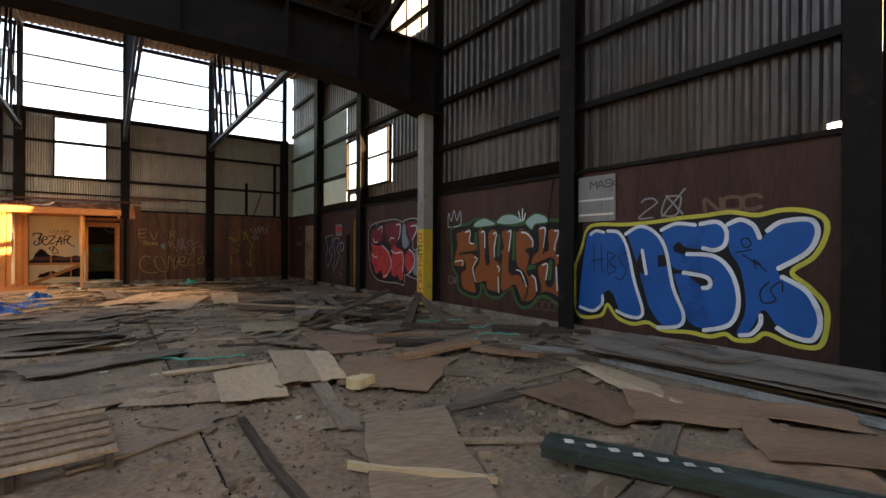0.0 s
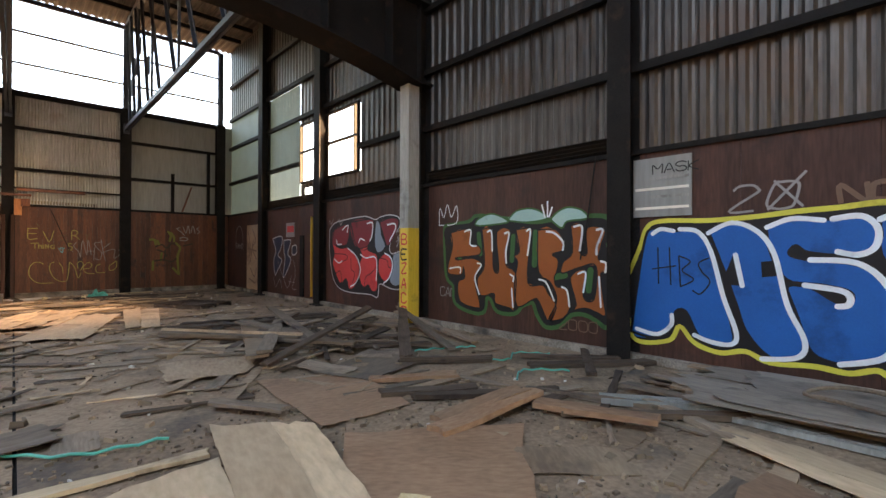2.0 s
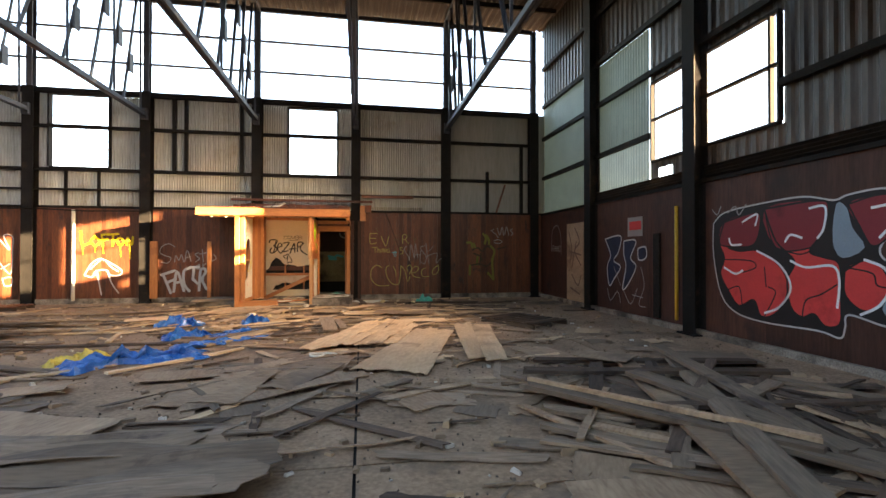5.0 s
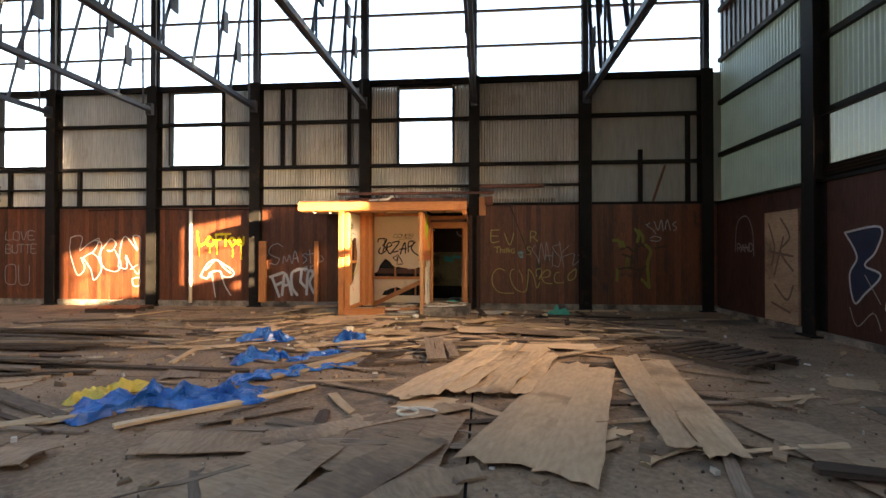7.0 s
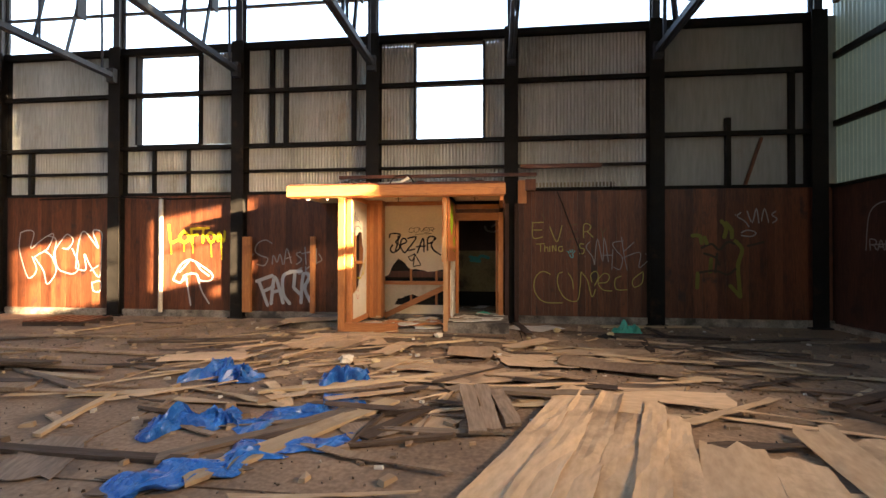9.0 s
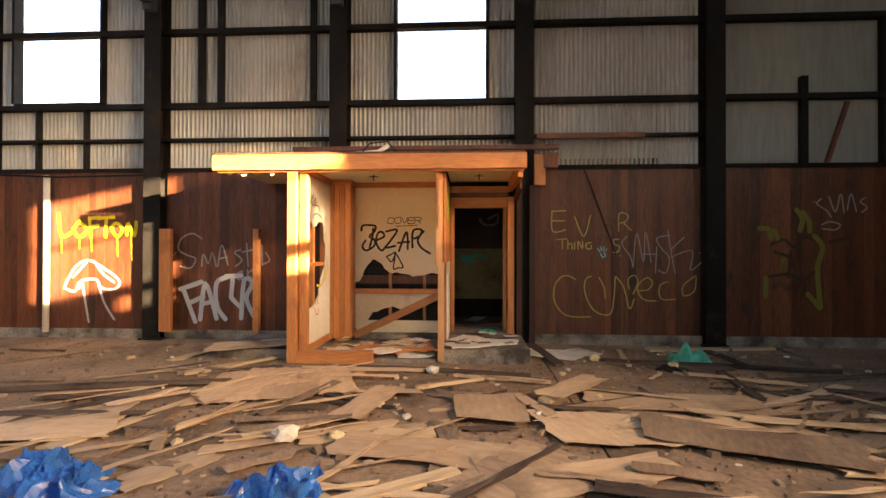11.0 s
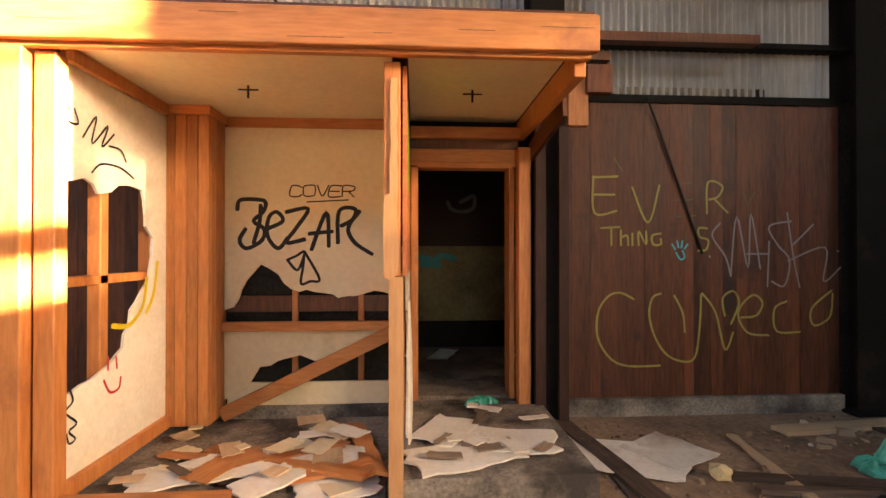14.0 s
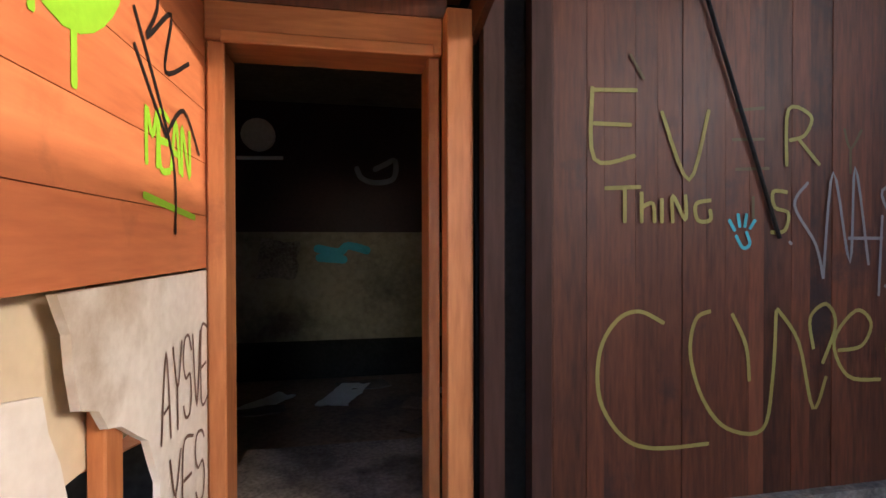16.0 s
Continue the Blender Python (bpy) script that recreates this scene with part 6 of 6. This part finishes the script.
for x, y, L, W_, yaw, m, z in (                              (3.4, 13.0, 1.5, 0.6, 100, M_PLY, 0.01), (1.2, 16.6, 1.2, 0.5, -12, M_TAN, 0.06), (1.9, 17.0, 1.4, 0.4, -8, M_TAN, 0.02), (-0.2, 13.2, 1.8, 0.6, 35, M_PLY, 0.01), (0.0, 12.4, 1.2, 0.35, 60, M_PLY, 0.05), (0.4, 17.6, 1.4, 0.35, 20, M_TAN, 0.02), (-0.7, 17.9, 1.5, 0.4, -10, M_TAN, 0.02),
                              (-1.4, 18.95, 1.0, 0.3, 75, M_TAN, 0.05), (-2.9, 19.3, 1.0, 0.3, 60, M_TAN, 0.05), (0.7, 19.55, 1.2, 0.28, 48, M_TAN, 0.06), (1.7, 18.2, 1.5, 0.5, -20, M_PLY, 0.05), (1.6, 19.2, 1.6, 0.5, -6, M_TAN, 0.015),
                              (-0.1, 17.6, 0.9, 0.5, 50, M_PLY, 0.02), (-4.0, 18.2, 1.1, 0.7, 15, M_TAN, 0.04), (-3.6, 21.0, 1.1, 0.5, 20, M_TAN, 0.16), (0.75, 21.3, 0.8, 0.5, -20, M_WHITE, 0.02), (1.15, 21.4, 0.6, 0.45, 30, M_WHITE, 0.03), (-3.4, 21.3, 0.4, 0.25, 10, M_WHITE, 0.15)):
    n = max(1, int(round(W_ / 0.36))) if m is not M_WHITE else 1
    label = {"tan_veneer": "torn tan veneer strip lying on the floor", "white_board": "broken white wallboard piece lying on the floor"}.get(m.name, L_PLY)
    for k in range(n):
        o = (k - (n - 1) / 2) * W_ / n
        ya = math.radians(yaw)
        sheet(x - math.sin(ya) * o + rng.uniform(-0.03, 0.03), y + math.cos(ya) * o + rng.uniform(-0.03, 0.03), L * rng.uniform(0.8, 1.05), W_ / n * 1.12, yaw + rng.uniform(-1.8, 1.8), m, label, z + 0.004 * k, 0.005, 0.045, 0.035)
for x, y, L, W_, yaw, z in ((-0.4, 21.0, 0.7, 0.4, 20, 0.2), (-0.1, 21.2, 0.7, 0.4, -15, 0.205), (-0.5, 21.4, 0.5, 0.35, 60, 0.21), (-1.9, 21.2, 0.6, 0.4, 15, 0.09), (-1.4, 21.3, 0.6, 0.35, -25, 0.1), (-2.2, 21.0, 0.5, 0.3, 30, 0.12), (-1.2, 20.9, 0.5, 0.25, 10, 0.06), (-1.6, 20.9, 0.4, 0.25, 50, 0.12)):
    sheet(x, y, L, W_, yaw, M_WHITE, "broken white wallboard piece in the booth", z, 0.012, 0.05, 0.05, "wallboard_piece", "wallboard")
for a, b, w in (((-2.4, 21.0), (-1.2, 21.4), 0.1), ((-2.2, 21.5), (-1.0, 20.9), 0.12), ((-1.9, 20.8), (-1.0, 21.1), 0.08), ((-1.2, 21.9), (-0.95, 20.9), 0.14)):
    plank(a, b, w, M_ORANGE_X, "splintered orange board inside the booth", 0.025, 0.06, 0.12)
for i in range(46):
    inside = i < 30
    x, y = (rng.uniform(-2.5, -1.1), rng.uniform(20.9, 21.8)) if inside else (rng.uniform(-0.65, 0.2), rng.uniform(20.85, 21.9))
    m = rng.choice((M_WHITE, M_TAN, M_CREAM, M_ORANGE_X, M_DARKWOOD)) if inside else rng.choice((M_WHITE, M_WHITE, M_GREYWOOD))
    sheet(x, y, rng.uniform(0.08, 0.4 if inside else 0.25), rng.uniform(0.05, 0.22 if inside else 0.14), rng.uniform(0, 180), m, "broken board scrap among the booth rubble" if inside else "broken wallboard scrap on the concrete step", (0.06 + 0.004 * i) if inside else 0.195 + 0.001 * i, 0.008, 0.03, 0.04, "board_scrap", "rubble")
for i in range(14):
    x, y = rng.uniform(-1.6, 1.2), rng.uniform(23.3, 25.0)
    sheet(x, y, rng.uniform(0.2, 0.7), rng.uniform(0.1, 0.35), rng.uniform(0, 180), rng.choice((M_WHITE, M_GREYWOOD, M_PLY)), "broken board scrap on the back room floor", 0.005 + 0.004 * i, 0.01, 0.04, 0.06, "board_scrap", "rubble")
# boards in front of the booth
for a, b, w, m in (((0.55, 22.0), (0.75, 20.6), 0.14, M_DARKWOOD), ((-3.9, 19.9), (-2.9, 21.1), 0.1, M_NEWWOOD), ((2.3, 21.7), (4.3, 21.95), 0.14, M_NEWWOOD), ((2.67, 20.4), (2.5, 19.3), 0.09, M_DARKWOOD), ((1.3, 21.0), (4.2, 20.5), 0.08, M_DARKWOOD), ((1.4, 20.8), (2.9, 20.6), 0.07, M_DARKWOOD), ((-1.9, 20.4), (0.3, 20.1), 0.1, M_DARKWOOD),
                   ((-2.6, 20.3), (-1.0, 20.25), 0.07, M_NEWWOOD), ((-1.0, 19.5), (-0.3, 19.9), 0.06, M_NEWWOOD), ((0.3, 19.1), (1.0, 20.0), 0.13, M_NEWWOOD), ((-0.6, 20.0), (0.5, 19.8), 0.05, M_NEWWOOD), ((3.0, 20.0), (5.5, 20.6), 0.08, M_DARKWOOD), ((3.6, 19.6), (5.0, 18.6), 0.08, M_DARKWOOD), ((-6.0, 19.0), (-3.2, 19.6), 0.1, M_DARKWOOD)):
    plank(a, b, w, m, L_DARK if m is M_DARKWOOD else L_PALE, 0.035)
# upright splintered box near the veneer
for i, (a, b) in enumerate((((-0.15, 16.5), (0.0, 15.7)), ((0.0, 16.6), (0.12, 15.8)), ((0.15, 16.6), (0.3, 15.95)), ((0.2, 16.7), (1.3, 16.9)))):
    plank(a, b, 0.14, M_GREYWOOD, "splintered grey board lying by the veneer sheets", 0.03, 0.18 - 0.03 * i, 0.03)
for a, b in (((-0.9, 16.1), (-1.0, 15.4)), ((-1.0, 15.4), (-0.2, 15.7)), ((-0.9, 16.1), (-0.15, 16.45))):
    plank(a, b, 0.04, M_DARKWOOD, "thin dark strip of a broken frame on the floor", 0.03)
# boards across the west half
for a, b, w, m in (((-1.9, 14.7), (-0.9, 16.5), 0.18, M_NEWWOOD), ((-2.3, 15.0), (-1.2, 16.2), 0.12, M_GREYWOOD), ((-1.9, 16.7), (-0.5, 17.6), 0.12, M_NEWWOOD), ((-2.4, 16.6), (-1.3, 17.2), 0.1, M_NEWWOOD), ((-3.6, 15.3), (-3.9, 16.4), 0.07, M_NEWWOOD), ((-6.5, 15.1), (-2.1, 15.0), 0.08, M_DARKWOOD), ((-6.8, 17.6), (-4.4, 16.5), 0.1, M_GREYWOOD),
                   ((-7.5, 16.4), (-4.2, 16.4), 0.1, M_PLY), ((-5.0, 14.0), (-3.2, 13.2), 0.16, M_GREYWOOD), ((-4.4, 12.6), (-3.0, 13.2), 0.12, M_NEWWOOD), ((-4.0, 11.9), (-3.2, 13.6), 0.08, M_NEWWOOD), ((-8.5, 18.4), (-4.6, 18.2), 0.12, M_PLY), ((-9.5, 19.2), (-5.2, 19.6), 0.14, M_PLY), ((-2.5, 13.0), (-1.2, 14.4), 0.1, M_NEWWOOD)):
    plank(a, b, w, m, L_PALE if m is M_NEWWOOD else L_GREY, 0.03)
for i in range(14):
    y = 14.6 + 0.22 * i
    plank((-9.0 + rng.uniform(-0.6, 0.6), y + rng.uniform(-0.2, 0.2)), (-5.4 + rng.uniform(-0.8, 0.8), y + rng.uniform(-0.3, 0.3)), 0.14, rng.choice((M_DARKWOOD, M_GREYWOOD, M_PLY)), "weathered board in a spread of loose boards", 0.035, 0.01 + 0.03 * (i % 4))

# ---- tarpaulin, plastic, foam ----
def crumple(name, x, y, L, W_, yaw, height, seed, material, label, category, n=26):
    bm = B()
    grid = []
    for i in range(n + 1):
        row = []
        for j in range(n + 1):
            u, v = i / n - 0.5, j / n - 0.5
            edge = max(0.0, 1 - (2 * max(abs(u), abs(v))) ** 3)
            p = Vector((u * L * 5.0, v * W_ * 7.0, seed * 7.3))
            h = height * edge * (0.25 + abs(noise.noise(p * 0.9)) * 1.6 + abs(noise.noise(p * 2.3)) * 0.9)
            dx = 0.16 * noise.noise((u * 3, v * 3, seed)) * L
            dy = 0.5 * noise.noise((u * 4, v * 2, seed + 5)) * W_
            row.append(bm.verts.new((u * L + dx * 0.6, v * W_ * (0.5 + abs(noise.noise((u * 3.5, seed, 0))) * 1.4) + dy, 0.008 + h)))
        grid.append(row)
    for i in range(n):
        for j in range(n):
            bm.faces.new((grid[i][j], grid[i + 1][j], grid[i + 1][j + 1], grid[i][j + 1]))
    ob = part(name, bm, material)
    ob.matrix_world = pose(x, y, 0.004, 0, 0, yaw)
    return tagged(ob, label, category)


T = "crumpled blue plastic tarpaulin lying on the floor"
for x, y, L, W_, yaw, h, s in ((-2.45, 13.7, 1.8, 0.5, 28, 0.16, 1), (-1.9, 14.9, 1.1, 0.5, 50, 0.06, 2), (-2.5, 15.7, 0.8, 0.45, 30, 0.14, 3), (-1.7, 16.1, 1.2, 0.5, 50, 0.05, 4), (-3.1, 17.2, 0.9, 0.6, -10, 0.2, 5), (-1.6, 17.2, 0.6, 0.4, 20, 0.14, 6), (-1.3, 15.4, 0.8, 0.4, 20, 0.03, 7)):
    crumple("tarpaulin", x, y, L, W_, yaw, h, s, M_TARP, T, "tarpaulin")
crumple("plastic_bag", -3.35, 13.95, 0.8, 0.4, 60, 0.1, 9, M_YPLASTIC, "crumpled yellow plastic sheet beside the tarpaulin", "plastic sheet")
crumple("plastic_bag", 2.6, 21.0, 0.55, 0.3, -10, 0.16, 10, M_GPLASTIC, "crumpled green plastic bag on the floor", "plastic bag", 18)
crumple("plastic_bag", -0.15, 22.0, 0.3, 0.14, 15, 0.07, 11, M_GPLASTIC, "small green plastic rag in the doorway", "rag", 14).location.z = 0.2
crumple("rag", 2.15, 20.55, 0.4, 0.25, 0, 0.06, 12, M_BLACK, "small black rag on the floor", "rag", 14)
tagged(part("foam_block", slab_mesh(0.26, 0.18, 0.1, 77, 0.02, 0.02), M_FOAM), "yellowed foam block on the floor", "foam").matrix_world = pose(2.15, 4.5, 0.03, 0, 0, 25)


def lump(name, x, y, r, seed, material, label, category):
    bm = B()
    bmesh.ops.create_icosphere(bm, subdivisions=2, radius=r)
    for v in bm.verts:
        k = 1 + 0.55 * noise.noise(v.co * (2.2 / r) + Vector((seed, 0, 0)))
        v.co *= k
        v.co.z *= 0.7
    low = min(v.co.z for v in bm.verts)
    for v in bm.verts:
        v.co.z -= low
    ob = part(name, bm, material)
    ob.matrix_world = pose(x, y, 0.003, 0, 0, seed * 40)
    return tagged(ob, label, category)


for i, (x, y, r) in enumerate(((-0.9, 20.2, 0.1), (1.3, 21.0, 0.09), (2.2, 20.6, 0.09), (-1.9, 18.05, 0.13), (-1.5, 18.1, 0.08), (-1.3, 18.9, 0.06), (-1.0, 18.6, 0.05), (0.9, 19.3, 0.05), (-0.6, 20.3, 0.05), (0.2, 18.7, 0.06), (-2.7, 17.9, 0.06), (0.7, 20.2, 0.05), (-1.3, 19.9, 0.04), (-1.2, 19.9, 0.04))):
    lump("foam_lump", x, y, r * 0.75, i + 1, M_FOAM if i % 3 else M_WHITE, "crumbling yellow foam lump on the floor" if i % 3 else "white plaster lump on the floor", "rubble")
for i, pts in enumerate((((5.2, 6.9), (5.6, 6.6), (6.0, 6.8), (6.3, 6.4)), ((5.0, 7.9), (5.5, 7.7), (5.9, 7.5)), ((4.9, 5.9), (5.3, 6.1), (5.7, 5.7)), ((0.4, 7.3), (0.9, 6.8), (1.5, 6.7)))):
    tagged(part("strap", tube(B(), [(x, y, 0.03 + 0.02 * (k % 2)) for k, (x, y) in enumerate(smooth(list(pts)))], 0.012, 6), M_GPLASTIC), "green plastic strapping lying on the floor", "strap")
tagged(part("rope", tube(B(), [(0.15 + 0.14 * math.cos(a) - 0.03 * a, 13.55 + 0.1 * math.sin(a), 0.06) for a in np.linspace(0, 8, 30)], 0.016, 6), M_WHITE), "white rope in a loose knot on the floor", "rope")

# splintered veneer strips spread before the booth
rng = random.Random(5)
for i in range(150):
    x, y = rng.uniform(-4.5, 4.2), rng.uniform(16.2, 20.2)
    yaw, L = rng.gauss(0.1 if x > 0 else 0.5, 0.5), rng.uniform(0.35, 1.5)
    dx, dy = math.cos(yaw) * L / 2, math.sin(yaw) * L / 2
    m = rng.choice((M_TAN, M_TAN, M_PLY, M_NEWWOOD, M_DARKWOOD))
    plank((x - dx, y - dy), (x + dx, y + dy), rng.uniform(0.025, 0.14), m, "dark thin splinter strip before the booth" if m is M_DARKWOOD else "split tan veneer strip lying before the booth", 0.008, 0.004 + rng.uniform(0, 0.05), rag=0.05, name="veneer_strip", category="veneer strip")
for i in range(90):
    x, y = rng.uniform(-3.0, 4.5), rng.uniform(7.5, 16.2)
    yaw, L = rng.gauss(0.2, 0.6), rng.uniform(0.4, 1.7)
    dx, dy = math.cos(yaw) * L / 2, math.sin(yaw) * L / 2
    m = rng.choice((M_PLY, M_GREYWOOD, M_DARKWOOD, M_TAN))
    plank((x - dx, y - dy), (x + dx, y + dy), rng.uniform(0.025, 0.12), m, "dark thin splinter strip on the dusty floor" if m is M_DARKWOOD else "split veneer strip lying on the dusty floor", 0.008, 0.004 + rng.uniform(0, 0.03), rag=0.05, name="veneer_strip", category="veneer strip")

# ---- scattered planks, chips and dust ----
rng = random.Random(77)


def clear_of_path(x, y):
    return not (-0.84 < x < 0.4 and y > 20.6) and not (-3.0 < x < 0.4 and y > 20.55)


for i in range(230):
    x, y = rng.uniform(-13.5, 6.3), rng.uniform(1.5, 21.8)
    if not clear_of_path(x, y) or (x < -4 and y < 9):
        continue
    yaw, L = rng.uniform(-0.6, 0.6) + (0.0 if rng.random() < 0.7 else 1.3), rng.uniform(0.4, 1.9)
    dx, dy = math.cos(yaw) * L / 2, math.sin(yaw) * L / 2
    if y + abs(dy) > 21.9 or x + abs(dx) > 6.7 or (x - abs(dx) < 0.45 and x + abs(dx) > -4.1 and y + abs(dy) > 20.4):
        continue
    m = rng.choice((M_GREYWOOD, M_DARKWOOD, M_PLY, M_GREYWOOD, M_NEWWOOD if y > 15 else M_GREYWOOD))
    plank((x - dx, y - dy), (x + dx, y + dy), rng.uniform(0.04, 0.16), m, {"pale_timber": L_PALE, "dark_board": L_DARK}.get(m.name, L_GREY), 0.02, 0.004)
for i in range(110):
    x, y = rng.uniform(-9.0, 6.2), rng.uniform(3.0, 20.0)
    if x < -4 and y < 9:
        continue
    sheet(x, y, rng.uniform(0.25, 0.9), rng.uniform(0.15, 0.5), rng.uniform(0, 180), rng.choice((M_PLY, M_GREYWOOD, M_TAN if y > 13 else M_PLY)), "small torn plywood piece lying on the floor", 0.004, 0.006, 0.07, 0.05)


def litter(count, xr, yr, size, material, label, seed, flat=0.3):
    r = np.random.RandomState(seed)
    verts, faces = [], []
    for i in range(count):
        x, y, s, a = r.uniform(*xr), r.uniform(*yr), size * r.uniform(0.4, 1.8), r.uniform(0, 6.28)
        if -3.0 < x < 0.4 and y > 20.5:
            continue
        w, h, l = s * r.uniform(0.25, 0.8), s * flat * r.uniform(0.4, 1.2), s
        b = len(verts)
        for k, (u, v) in enumerate(((-1, -1), (1, -0.8), (0.8, 1), (-0.9, 0.8))):
            px, py = u * l / 2, v * w / 2
            verts.append((x + px * math.cos(a) - py * math.sin(a), y + px * math.sin(a) + py * math.cos(a), 0.0))
        for k in range(4):
            vx, vy, _ = verts[b + k]
            verts.append((vx + (x - vx) * 0.15, vy + (y - vy) * 0.15, 0.007 + h * r.uniform(0.6, 1.3)))
        faces += [(b + 4, b + 5, b + 6, b + 7)] + [(b + k, b + (k + 1) % 4, b + 4 + (k + 1) % 4, b + 4 + k) for k in range(4)]
    me = bpy.data.meshes.new("debris")
    me.from_pydata(verts, [], faces)
    me.materials.append(material)
    return tagged(new("debris", me), label, "debris", kind="stuff")


def islands(name, c1, c2, rough=0.85):
    m = bpy.data.materials.new(name)
    m.use_nodes = True
    n, l = m.node_tree.nodes, m.node_tree.links
    geo, ramp = n.new("ShaderNodeNewGeometry"), n.new("ShaderNodeValToRGB")
    ramp.color_ramp.elements[0].color, ramp.color_ramp.elements[1].color = (*c1, 1), (*c2, 1)
    l.new(geo.outputs["Random Per Island"], ramp.inputs[0])
    l.new(ramp.outputs[0], n["Principled BSDF"].inputs["Base Color"])
    n["Principled BSDF"].inputs["Roughness"].default_value = rough
    return m


CHIP, PALE, DIRT = islands("wood_chips", (0.12, 0.085, 0.055), (0.38, 0.27, 0.17)), islands("pale_chips", (0.4, 0.36, 0.28), (0.7, 0.66, 0.58)), islands("dirt_crumbs", (0.05, 0.04, 0.03), (0.17, 0.13, 0.1), 0.95)
litter(1500, (-10, 6.8), (0.5, 22.0), 0.08, CHIP, "small wood chips and splinters over the floor", 1)
litter(1800, (0.2, 4.5), (2.0, 7.0), 0.035, CHIP, "fine splinters and crumbs over the floor", 2)
litter(240, (-6, 5.5), (4.0, 22.0), 0.05, PALE, "small pale paper and plaster scraps over the floor", 3)
litter(1600, (-3.5, 4.0), (16.5, 21.8), 0.028, CHIP, "fine splinters and crumbs before the booth", 4)
litter(6000, (-8, 6.9), (1.0, 22.1), 0.013, DIRT, "dark crumbs of dirt over the floor", 5, 0.5)
